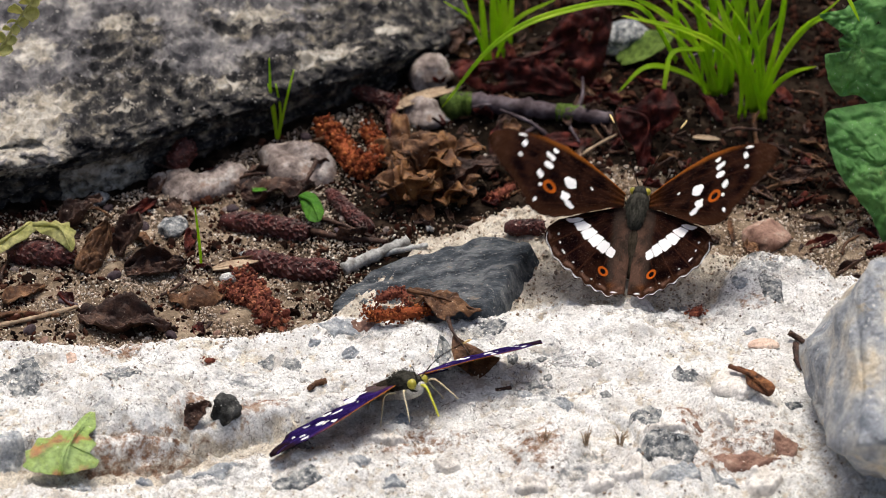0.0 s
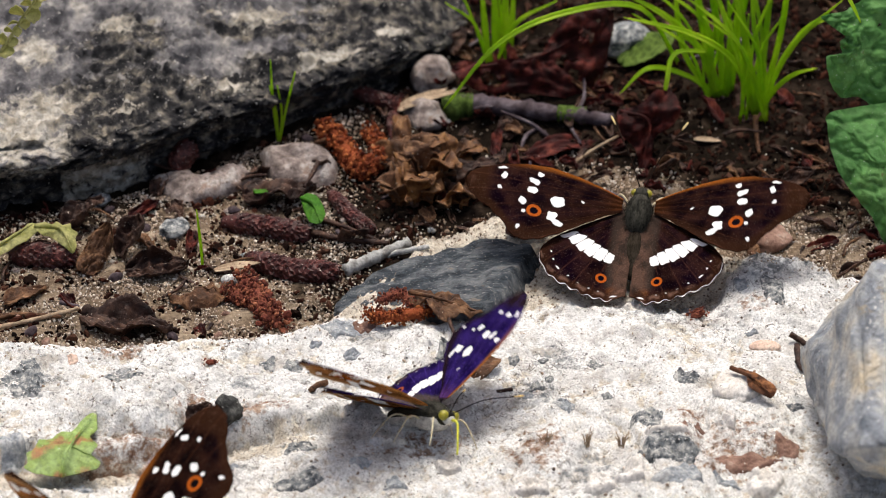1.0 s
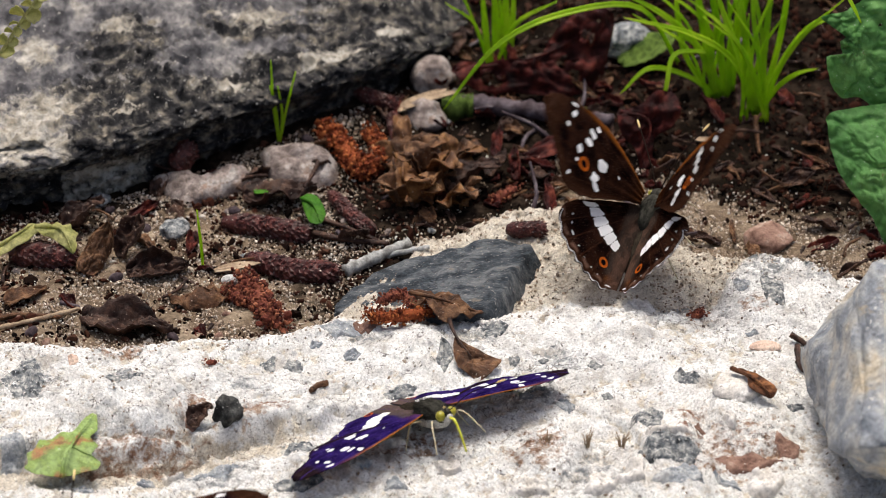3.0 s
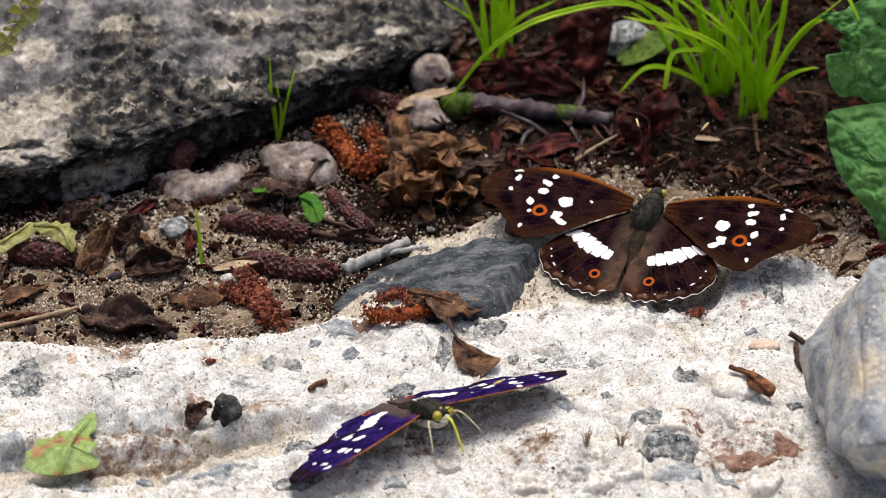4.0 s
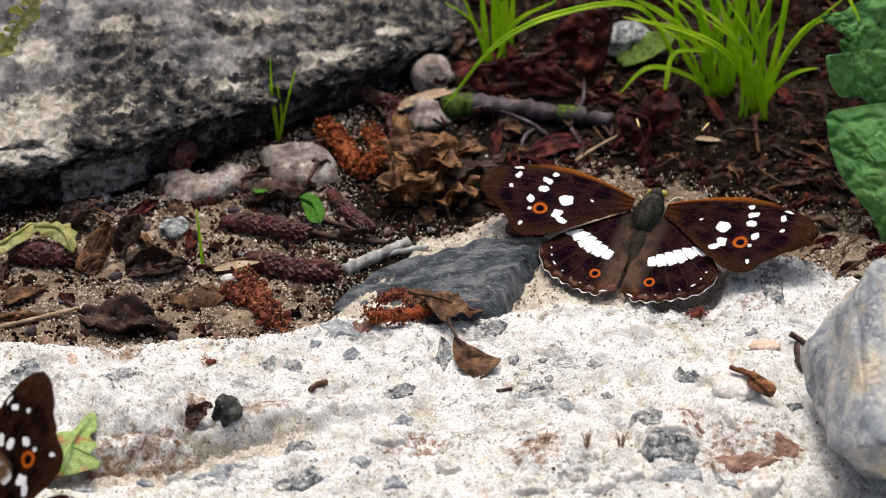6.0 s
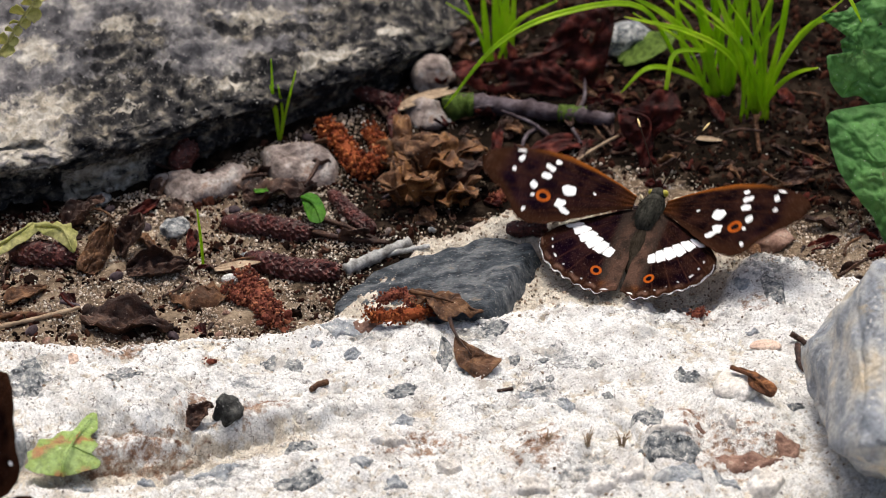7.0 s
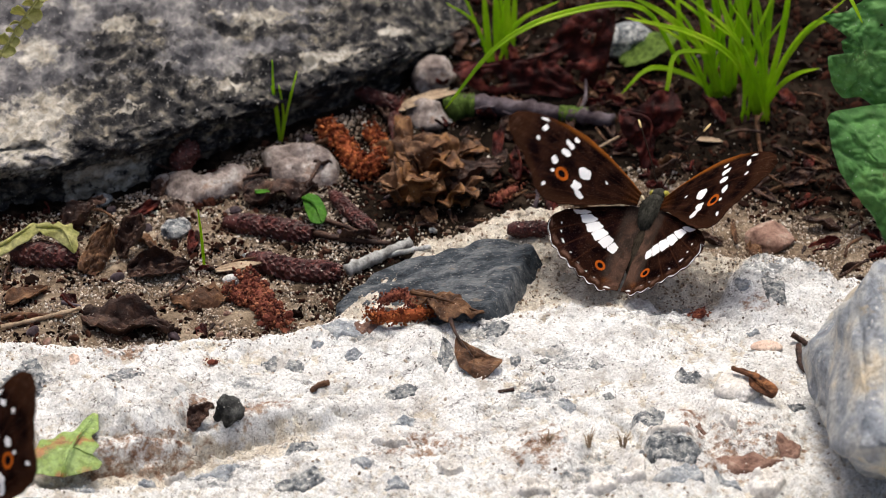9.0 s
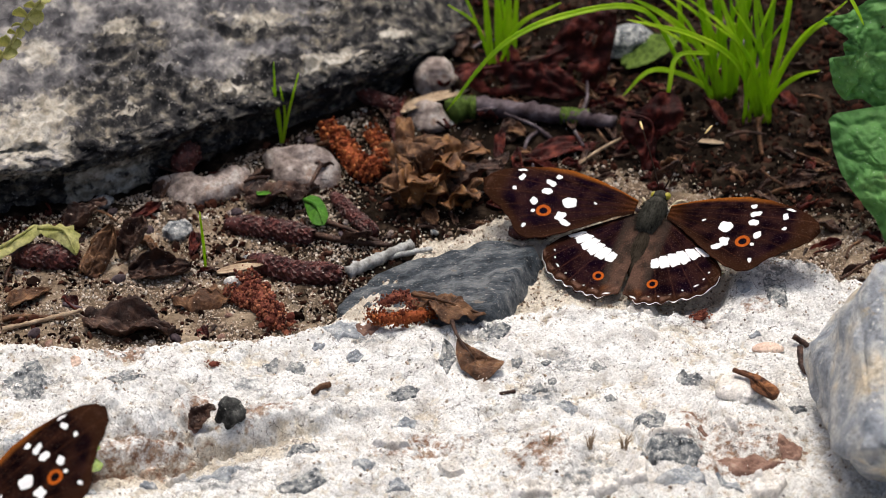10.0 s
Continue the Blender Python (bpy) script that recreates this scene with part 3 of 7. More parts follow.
def gritty(x, y):
    """The grey gritty soil along the slab's far edge."""
    return ease(0.042, 0.022, y - ramp_line(x, ROCK_EDGE)) * ease(0.015, 0.033, x)


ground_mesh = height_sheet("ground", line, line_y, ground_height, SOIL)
# soil darker towards the right and along the boulder's foot, lighter where gritty
paint(ground_mesh, "dark_soil", lambda x, y, z: np.where(np.maximum(abs(x), abs(y)) < 0.2, np.minimum(1, 0.75 * ease(-0.05, 0.005, x + 0.15 * y) + 0.6 * ease(0.0, 0.02, y - ramp_line(x, BOULDER_FOOT) + 0.022) + 0.28) - 0.95 * gritty(x, y), 0.55 + 0.8 * patched(x, y, 0.3)))
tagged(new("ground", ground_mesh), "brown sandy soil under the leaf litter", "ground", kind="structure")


CRACKS = [([(-0.07545, -0.09295), (-0.06654, -0.08790), (-0.04899, -0.08354), (-0.03881, -0.07642), (-0.02832, -0.07192), (-0.01981, -0.06915)], 0.0018, 0.0016), ([(-0.04847, -0.07544), (-0.05188, -0.07251), (-0.04960, -0.06657)], 0.001, 0.0012),
          ([(-0.04301, -0.04921), (-0.03923, -0.04753), (-0.03511, -0.04075)], 0.0007, 0.0007), ([(-0.03720, -0.06597), (-0.02651, -0.06256), (-0.01571, -0.05952)], 0.0007, 0.0008), ([(0.05015, -0.06955), (0.05128, -0.07642), (0.05465, -0.08124)], 0.0008, 0.0008),
          ([(0.03460, -0.03211), (0.04103, -0.03861), (0.04987, -0.04075)], 0.0006, 0.001), ([(-0.06860, -0.06557), (-0.06190, -0.06154), (-0.05403, -0.05748)], 0.0008, 0.0009), ([(0.02540, -0.06955), (0.03374, -0.07544), (0.03826, -0.09071)], 0.0012, 0.0014), ([(0.00817, -0.06995), (0.01681, -0.06856), (0.02548, -0.06717)], 0.0008, 0.001),
          ([(-0.01592, -0.04921), (-0.00484, -0.05336), (0.00065, -0.06154)], 0.0005, 0.0007), ([(-0.06414, -0.07932), (-0.05565, -0.07932), (-0.04834, -0.07739)], 0.0014, 0.0016), ([(0.04496, -0.02881), (0.05337, -0.03861), (0.06037, -0.04921)], 0.0006, 0.0008)]
LUMPS = [((-0.05808, -0.06856), 0.012, 0.012, 0.0022), ((-0.06814, -0.07054), 0.008, 0.008, 0.0012), ((0.04205, -0.07932), 0.008, 0.012, 0.0014), ((0.06701, -0.02326), 0.014, 0.022, 0.0012), ((0.02966, -0.04288), 0.012, 0.012, 0.0005), ((0.04222, -0.09443), 0.010, 0.014, 0.0016), ((-0.01737, -0.08124), 0.016, 0.02, 0.001), ((0.05722, -0.07544), 0.009, 0.014, 0.0012), ((0.02012, -0.08506), 0.007, 0.01, 0.001)]


def relief(x, y):
    """Cracks and lumps of the slab, for arrays."""
    z = np.zeros(len(x))
    w_ = 0.0012 * patched(x, y, 0.004)
    wx, wy = x + w_, y - w_
    for pts, deep, wide in CRACKS:
        px, py = [q[0] for q in pts], [q[1] for q in pts]
        k = np.flatnonzero((x > min(px) - 0.004) & (x < max(px) + 0.004) & (y > min(py) - 0.004) & (y < max(py) + 0.004))
        best = np.full(len(k), 1.0)
        for (ax, ay), (bx, by) in zip(pts, pts[1:]):
            dx, dy = bx - ax, by - ay
            t = np.clip(((wx[k] - ax) * dx + (wy[k] - ay) * dy) / (dx * dx + dy * dy), 0, 1)
            best = np.minimum(best, np.hypot(wx[k] - ax - t * dx, wy[k] - ay - t * dy))
        z[k] -= deep * ease(wide * 0.65, 0.0, best)
    for (cx, cy), a, b, h in LUMPS:
        z += h * ease(1.0, 0.55, np.hypot((wx - cx) / a, (wy - cy) / b))
    return z


def slab_heights(x, y):
    """The slab's surface, for arrays of places."""
    p = patched(x, y, 0.011)
    lift = ease(-0.006, 0.0, ramp_line(x, ROCK_EDGE) - y)
    near = rock_z(x, y + 0.0012 * p) + lift * (0.0010 * p + 0.0008 * patched(x, y, 0.0034) + 0.0006 * patched(x, y, 0.0011) + 1.6 * relief(x, y))
    rim_ = np.hypot(x / 0.52, (y + 0.26) / 0.40) + 0.22 * patched(x, y, 0.25)
    far_ = rock_z(x, y) * ease(1.0, 0.93, rim_) - 0.03 * ease(0.92, 1.02, rim_) + 0.004 * patched(x, y, 0.05) * ease(0.14, 0.2, np.maximum(abs(x), -y))
    return np.where((abs(x) > 0.14) | (y < -0.16), far_, near)


slab_mesh = height_sheet("rock_slab", np.concatenate([np.linspace(-0.62, -0.13, 40), [-0.12], np.linspace(-0.11, 0.11, 400), [0.12], np.linspace(0.13, 0.62, 40)]), np.concatenate([np.linspace(-0.75, -0.16, 46), [-0.145], np.linspace(-0.135, 0.06, 330)]), slab_heights, WHITE_ROCK)
paint(slab_mesh, "sandy", lambda x, y, z: most(ease(-0.001, 0.003, y - ramp_line(x, WHITE_LEDGE)), 0.6 * ease(0.0004, -0.0008, z - rock_top(x, y)), 0.36 * ease(-0.05, -0.085, y), 0.75 * ease(0.0, 0.002, ramp_line(x, LOW_STEP) - y) * ease(0.014, 0.006, ramp_line(x, LOW_STEP) - y) * ease(-0.01, -0.035, x)))
paint(slab_mesh, "rusty", blots([((0.05430, -0.08601), 0.014, 0.010, 20), ((0.04661, -0.07447), 0.004, 0.005, 0), ((0.01854, -0.08506), 0.008, 0.008, 0), ((-0.05852, -0.08316), 0.018, 0.006, 10), ((-0.04718, -0.07054), 0.004, 0.008, 0), ((-0.00572, -0.08124), 0.012, 0.005, 20), ((0.05043, -0.03211), 0.006, 0.008, 0), ((0.06173, -0.03211), 0.004, 0.004, 0), ((-0.03590, -0.07054), 0.012, 0.003, 20), ((-0.06126, -0.04921), 0.007, 0.003, 0)], 0.8, 0.5))
paint(slab_mesh, "grey", blots([((-0.06349, -0.06195), 0.008, 0.003, 20), ((-0.04229, -0.08977), 0.009, 0.008, 0), ((0.04703, -0.03211), 0.012, 0.007, 0), ((0.06509, -0.01877), 0.008, 0.010, 0), ((0.02272, -0.05129), 0.006, 0.006, 0), ((0.01801, -0.06356), 0.006, 0.006, 0), ((-0.03742, -0.06154), 0.008, 0.003, 20), ((0.00738, -0.04075), 0.006, 0.008, 0), ((0.07566, -0.01650), 0.006, 0.008, 0), ((0.02774, -0.09257), 0.008, 0.010, 0), ((-0.07897, -0.05952), 0.006, 0.010, 0), ((-0.01610, -0.04075), 0.007, 0.006, 0)], 0.8, 0.5))
pale_rock = thing("rock_slab", slab_mesh, None,
                  "rough whitish rock slab with dark stones set in it", "rock", kind="structure")


# the boulder's front, from its foot up to the lip: depth behind the foot line and height
FRONT = [(0.012, -0.012), (0.0062, -0.004), (0.0052, 0.0015), (0.0042, 0.0050), (0.0022, 0.0085), (0.0002, 0.0108), (-0.0006, 0.0124), (0.0008, 0.0138), (0.0040, 0.0147)]


def lip_height(x):
    return 0.4 + 0.6 * ease(0.012, -0.015, x)


def boulder_sheet():
    xs = np.concatenate([np.linspace(-0.6, -0.13, 24), np.linspace(-0.125, 0.03, 290)])
    face_ = [(p.x, p.y) for p in bend([(a, b, 0) for a, b in FRONT], 54)]
    back = list(np.linspace(0.0048, 0.125, 150)) + list(np.linspace(0.14, 0.5, 30))
    co = []
    for x in xs:
        foot, k = ramp_line(x, BOULDER_FOOT), lip_height(x)
        col_ = [(foot + d, z * k if z > 0 else z, 0.0) for d, z in face_] + [(foot + d, 0.0147 * k + 0.15 * min(d - 0.004, 0.25), 1.0) for d in back]
        for y, z, top in col_:
            q = Vector((x, y, z))
            layer = Vector((x / 0.017, y / 0.017, z / (0.0065 if not top else 0.017)))
            big, mid_, small = fract(layer + Vector((5, 1, 0)), 3), fract(layer * 2.9, 4), fract(q / 0.0019, 3)
            crag = max(0.0, 0.28 - abs(mid_)) * 2
            move = 0.0022 * big + 0.0026 * (crag - 0.25) + 0.0009 * small
            near = ease(0.16, 0.12, max(-x, y))
            y_, z_ = y - move * (1 - 0.8 * top) * near * 1.1, z + move * (0.35 + 0.65 * top)
            if near < 1:
                rim_ = math.hypot((x + 0.2) / 0.34, (y - 0.26) / 0.30) + 0.2 * patched(x, y, 0.2)
                fall = (1 - near)
                z_ = z_ * (1 - fall * (1 - ease(1.05, 0.8, rim_))) - fall * 0.03 * ease(0.95, 1.08, rim_)
            co.append((x, y_, z_))
    nx, ny = len(xs), len(face_) + len(back)
    idx = np.arange(nx * ny).reshape(nx, ny)
    quads = np.stack([idx[:-1, :-1], idx[1:, :-1], idx[1:, 1:], idx[:-1, 1:]], -1).reshape(-1, 4)
    me = bpy.data.meshes.new("boulder")
    me.from_pydata(co, [], quads.tolist())
    me.materials.append(BOULDER)
    me.shade_smooth()
    return me


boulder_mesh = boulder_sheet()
pale_spots = blots([((-0.08886, 0.02464), 0.011, 0.012, 10), ((-0.08353, 0.03194), 0.006, 0.008, 0), ((-0.09188, 0.01850), 0.006, 0.008, 0), ((-0.02309, 0.05997), 0.009, 0.003, 25), ((-0.02897, 0.05611), 0.003, 0.004, 0), ((-0.01878, 0.06366), 0.005, 0.002, 0), ((-0.04724, 0.04343), 0.008, 0.005, 20), ((-0.05609, 0.03785), 0.004, 0.003, 0),
                                   ((-0.04243, 0.07339), 0.010, 0.004, 10), ((-0.08967, 0.05199), 0.006, 0.006, 0), ((-0.07272, 0.06454), 0.004, 0.004, 0), ((-0.01073, 0.07225), 0.006, 0.002, 20), ((-0.06607, 0.03288), 0.006, 0.003, 0), ((-0.08082, 0.02016), 0.005, 0.003, 0), ((-0.09075, 0.02135), 0.009, 0.006, 0), ((-0.07252, 0.01982), 0.006, 0.003, 0)], 0.7, 0.72)
tan_face = blots([((-0.0745, 0.0185), 0.010, 0.02, 0), ((-0.0660, 0.0225), 0.004, 0.01, 0)], 0.6, 0.62)
paint(boulder_mesh, "pale", lambda x, y, z: np.where(z > 0.0115 * lip_height(x), pale_spots(x, y, z) * most(ease(0.006, 0.014, y - ramp_line(x, BOULDER_FOOT)), ease(-0.076, -0.081, x), ease(-0.052, -0.048, x) * ease(0.002, 0.006, y - ramp_line(x, BOULDER_FOOT))),
                                                     np.where(x > -0.0815, tan_face(x, y, z) * ease(0.011, 0.007, z), 0.6 * ease(0.005, 0.011, z))))
crust_spots = blots([((-0.07028, 0.05697), 0.010, 0.014, 0), ((-0.01070, 0.07291), 0.022, 0.040, 0), ((-0.00052, 0.08312), 0.016, 0.040, 0), ((-0.02438, 0.06161), 0.010, 0.006, 0), ((-0.06793, 0.04170), 0.02, 0.006, 10), ((-0.07349, 0.03493), 0.016, 0.010, 0), ((-0.04948, 0.03817), 0.018, 0.008, 10), ((-0.03969, 0.06844), 0.018, 0.004, 8), ((-0.02084, 0.07198), 0.012, 0.012, 0)], 0.6)
# crust spots and lip band; below the lip the face's shade is painted in too
paint(boulder_mesh, "crust_shade", lambda x, y, z: most(1.05 * ease(0.0138, 0.0112, z / lip_height(x) + 0.003 * patched(x, y, 0.01)), 0.8 * crust_spots(x, y, z), 0.95 * ease(0.018, 0.008, y - ramp_line(x, BOULDER_FOOT) + 0.008 * patched(x, y, 0.012)) * ease(-0.084, -0.078, x), 0.12))
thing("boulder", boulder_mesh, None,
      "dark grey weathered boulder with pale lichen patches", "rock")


# ---- stones ----
def stone(name, at, size, turn, seed, material, label, sink=0.3, category="stone", parent=None, tilt=0, cuts=7, level=4, flat=0.0, rough=0.12, group="", faces=()):
    me = rock_mesh(name, size, seed, material, cuts, rough, level, flat, faces)
    m = pose(at[0], at[1], at[2] + size[2] * (0.5 - sink), tilt, 0, turn)
    if parent:
        ob = part(name, me, None, parent)
        ob.matrix_basis = m
        return tagged(ob, label)
    return thing(name, me, None, label, category, group, m=m)


stone("stone", (0.0872, -0.0915, 0.00554), (0.051, 0.084, 0.056), 0, 61, GREY_STONE, "large smooth blue-grey stone with ochre stains", 0.12, level=5, cuts=2, rough=0.11,
      faces=[((-0.12, -0.5, 0.86), 0.55), ((-0.1, -1, -0.6), 0.56), ((-0.97, -0.05, 0.2), 0.62), ((-0.6, 0.6, 0.5), 0.62), ((0, 0.35, 1), 0.66)])


def low_stone(name, outline, height, material, label, seed, category="stone", rough=0.10, edge=0.7, soft=0.25, rings=14, deep=0.002):
    me, mid = fan(name, outline, material, height, 0, rough, rings, 6, seed, edge=edge, floor_=height + deep, soft=soft)
    return thing(name, me, None, label, category, m=pose(*mid))


low_stone("slate_stone", [(-0.02283, -0.02851, 0.0012), (-0.02243, -0.02296, 0.0014), (-0.0166, -0.01661, 0.0022), (-0.00973, -0.01255, 0.0034), (-0.00046, -0.0097, 0.0047), (0.00768, -0.00725, 0.0058), (0.01406, -0.00787, 0.0067), (0.01921, -0.01078, 0.0075), (0.01992, -0.01468, 0.0076), (0.01725, -0.02092, 0.0072), (0.01217, -0.03202, 0.0065), (0.00964, -0.03645, 0.0061), (0.0018, -0.03543, 0.0050), (-0.00947, -0.03362, 0.0034), (-0.01794, -0.03357, 0.0021), (-0.02173, -0.03137, 0.0013)], 0.0013, SLATE, "wedge of blue-grey slate lying on the sand", 3, rough=0.09, edge=0.95, soft=0.0, rings=24, deep=0.004)
low_stone("stone", [(-0.04019, 0.03826, 0.00311), (-0.03250, 0.03822, 0.00509), (-0.02485, 0.03730, 0.00474), (-0.02235, 0.03450, 0.00234), (-0.02268, 0.02740, 0.00065), (-0.02770, 0.02436, 0.00039), (-0.03480, 0.02570, 0.00048), (-0.03842, 0.03099, 0.00147)], 0.0026, PINK_STONE, "pinkish pale stone in the leaf litter", 31, rough=0.16, edge=0.6)
low_stone("stone", [(-0.06340, 0.02815, 0.00191), (-0.05912, 0.03011, 0.00250), (-0.05279, 0.02630, 0.00209), (-0.04777, 0.02817, 0.00273), (-0.04206, 0.03142, 0.00346), (-0.04008, 0.03026, 0.00242), (-0.04278, 0.02476, 0.00072), (-0.04839, 0.02065, 0.00023), (-0.05476, 0.01818, 0.00023), (-0.05902, 0.02066, 0.00050), (-0.06201, 0.02531, 0.00097)], 0.0016, PINK_STONE, "long white and pink stone in the litter", 35, rough=0.16, edge=0.6)
stone("stone", (-0.05646, 0.00764, -0.00014), (0.006, 0.009, 0.004), -20, 36, DARK_PEBBLE, "small pale grey stone", 0.3)
stone("stone", (-0.07295, 0.01931, 0.00015), (0.005, 0.005, 0.003), 0, 37, DARK_PEBBLE, "small pale grey stone", 0.3)
stone("stone", (-0.00365, 0.05474, 0.00123), (0.010, 0.010, 0.007), 0, 38, PINK_STONE, "pale stone under dry grass", 0.3)
stone("stone", (-0.00179, 0.06939, 0.00289), (0.011, 0.012, 0.010), 0, 39, PINK_STONE, "pale stone leaning on the boulder", 0.3)
stone("stone", (0.06826, 0.00338, -0.00045), (0.010, 0.010, 0.006), 30, 40, RUST_STONE, "brown stone beside the rock slab", 0.3)
stone("stone", (0.04096, 0.08271, 0.00478), (0.014, 0.014, 0.010), 0, 41, DARK_PEBBLE, "grey stone behind the grass", 0.3)
stone("pebble", (0.06315, -0.04784, 0.00514), (0.0062, 0.0036, 0.0024), 0, 42, ORANGE_STONE, "small cream pebble on the rock slab", 0.3, "pebble", cuts=2, rough=0.05)
stone("pebble", (-0.04777, -0.02196, -0.00058), (0.0026, 0.0022, 0.002), 0, 43, WHITE_ROCK, "tiny white pebble beside a catkin", 0.3, "pebble", level=3)
stone("pebble", (-0.01931, -0.02589, -0.00022), (0.004, 0.0024, 0.002), 0, 44, PINK_STONE, "tiny pink pebble beside the slate", 0.3, "pebble", level=3)
stone("pebble", (-0.04288, -0.01274, -0.00097), (0.005, 0.0034, 0.003), 0, 45, WHITE_ROCK, "tiny white pebble on a catkin", 0.1, "pebble", level=3)

# stones set in the slab
SET_STONES = [((-0.0803, -0.0605), 0.0046, 0.0088, 0, 0),
              ((-0.0619, -0.0647), 0.0052, 0.0017, 15, 0),
              ((-0.0341, -0.0529), 0.0024, 0.0033, 0, 0),
              ((-0.0288, -0.0538), 0.0029, 0.0033, -8, 0),
              ((-0.0175, -0.0498), 0.0018, 0.0018, 0, 4),
              ((-0.0078, -0.0622), 0.0035, 0.0030, 22, 0),
              ((-0.0469, -0.0734), 0.0020, 0.0036, 0, 2),
              ((-0.0075, -0.0727), 0.0034, 0.0019, 27, 4),
              ((-0.0267, -0.0808), 0.0045, 0.0036, 22, 0),
              ((-0.0424, -0.0878), 0.0063, 0.0042, 5, 4),
              ((-0.0264, -0.0937), 0.0054, 0.0038, 5, 0),
              ((-0.0552, -0.0923), 0.0021, 0.0017, 0, 4),
              ((-0.0803, -0.0831), 0.0032, 0.0047, 10, 4),
              ((-0.0205, -0.0404), 0.0047, 0.0036, -10, 4),
              ((-0.0155, -0.0391), 0.0034, 0.0027, 0, 2),
              ((-0.0876, -0.0244), 0.0030, 0.0023, 0, 0),
              ((0.0007, -0.0493), 0.0022, 0.0075, 0, 0),
              ((0.0096, -0.0399), 0.0038, 0.0031, 20, 0),
              ((0.0141, -0.0516), 0.0013, 0.0020, 0, 0),
              ((0.0196, -0.0519), 0.0015, 0.0013, 0, 0),
              ((0.0180, -0.0620), 0.0022, 0.0017, 10, 0),
              ((0.0206, -0.0588), 0.0012, 0.0015, 0, 0),
              ((0.0300, -0.0544), 0.0015, 0.0029, 30, 0),
              ((0.0472, -0.0604), 0.0038, 0.0031, -8, 0),
              ((0.0236, -0.0679), 0.0030, 0.0032, 0, 4),
              ((0.0160, -0.0651), 0.0016, 0.0017, 0, 4),
              ((0.0387, -0.0755), 0.0040, 0.0049, 8, 0),
              ((0.0423, -0.0885), 0.0061, 0.0046, 10, 0),
              ((0.0423, -0.0836), 0.0055, 0.0025, 0, 3),
              ((0.0548, -0.0894), 0.0084, 0.0042, 5, 2),
              ((0.0425, -0.0971), 0.0054, 0.0042, 5, 4),
              ((0.0519, -0.0956), 0.0033, 0.0023, -25, 4),
              ((0.0665, -0.0276), 0.0048, 0.0073, 20, 0),
              ((0.0601, -0.0260), 0.0018, 0.0030, 0, 4),
              ((0.0392, -0.0298), 0.0036, 0.0036, -10, 3),
              ((0.0669, -0.0708), 0.0019, 0.0017, 0, 0),
              ((0.0449, -0.0800), 0.0021, 0.0017, 15, 2),
              ((0.0483, -0.0790), 0.0013, 0.0013, -20, 2),
              ((0.0586, -0.0959), 0.0042, 0.0046, 0, 3),
              ((0.0348, -0.0951), 0.0035, 0.0042, 0, 3),
              ((0.0162, -0.0964), 0.0042, 0.0029, 0, 3),
              ((0.0285, -0.0968), 0.0031, 0.0033, 0, 3),
              ((0.0017, -0.0888), 0.0032, 0.0025, 0, 3),
              ((0.0637, -0.0844), 0.0028, 0.0047, 20, 2),
              ((-0.0151, -0.0892), 0.0025, 0.0017, 0, 4),
              ((-0.0660, -0.0928), 0.0025, 0.0019, 0, 4),
              ((-0.0502, -0.0888), 0.0027, 0.0021, 0, 3),
              ((-0.0100, -0.0813), 0.0042, 0.0017, 10, 3),
              ((0.0314, -0.0657), 0.0013, 0.0013, 0, 0),
              ((0.0609, -0.0417), 0.0016, 0.0013, 0, 4),
              ((0.0537, -0.0782), 0.0019, 0.0021, 0, 3),
              ((-0.0249, -0.0455), 0.0016, 0.0013, 0, 4),
              ((-0.0719, -0.0527), 0.0013, 0.0015, 0, 1),
              ((-0.0087, -0.0956), 0.0027, 0.0019, 0, 4)]
KINDS = [DARK_PEBBLE, ORANGE_STONE, RUST_STONE, PALE_STONE, BLUE_STONE]
PROUD = [0.0004, 0.0003, 0.0003, 0.0009, 0.0004]
for k, ((x, y), w, h, turn, kind) in enumerate(SET_STONES):
    r = random.Random(k)
    n_ = r.randint(5, 8)
    c, s_ = math.cos(radians(turn)), math.sin(radians(turn))
    ring = []
    for q in range(n_):
        a, f_ = 2 * math.pi * (q + r.uniform(-0.38, 0.38)) / n_, r.uniform(0.6, 1.2)
        px, py = w * math.cos(a) * f_, h * math.sin(a) * f_
        ring.append((x + px * c - py * s_, y + px * s_ + py * c, 0.0))
    proud = PROUD[kind] * (1 + 0.7 * ease(-0.07, -0.09, y))
    me, mid = fan("embedded_stone", ring, KINDS[kind], proud, 0, 0.10, 12, 6, k, edge=0.75, floor_=proud + 0.0009, soft=0.15)
    co = np.empty(len(me.vertices) * 3)
    me.vertices.foreach_get("co", co)
    co[2::3] += slab_heights(co[0::3] + mid.x, co[1::3] + mid.y)
    me.vertices.foreach_set("co", co)
    part("embedded_stone", me, None, pale_rock).matrix_basis = pose(mid.x, mid.y, 0)
stone("stone", (-0.0408, -0.0728, 0.0046), (0.0058, 0.0056, 0.0064), 20, 91, KNOB, "dark rough stone standing in the rock slab", 0.2, cuts=9, rough=0.2)


# ---- loose grains ----
def scatter(n, seed, inside, lift=0.0002):
    r = random.Random(seed)
    out = []
    while len(out) < n:
        x, y = r.uniform(-0.12, 0.12), r.uniform(-0.13, 0.16)
        if r.random() < inside(x, y):
            out.append((x, y))
    a = np.array(out)
    x, y = a[:, 0].copy(), a[:, 1].copy()
    z = np.where(ramp_line(x, ROCK_EDGE) - y > 0, slab_heights(x, y), np.maximum(soil_z(x, y), rock_z(x, y)))
    return list(zip(x.tolist(), y.tolist(), (z + lift).tolist()))


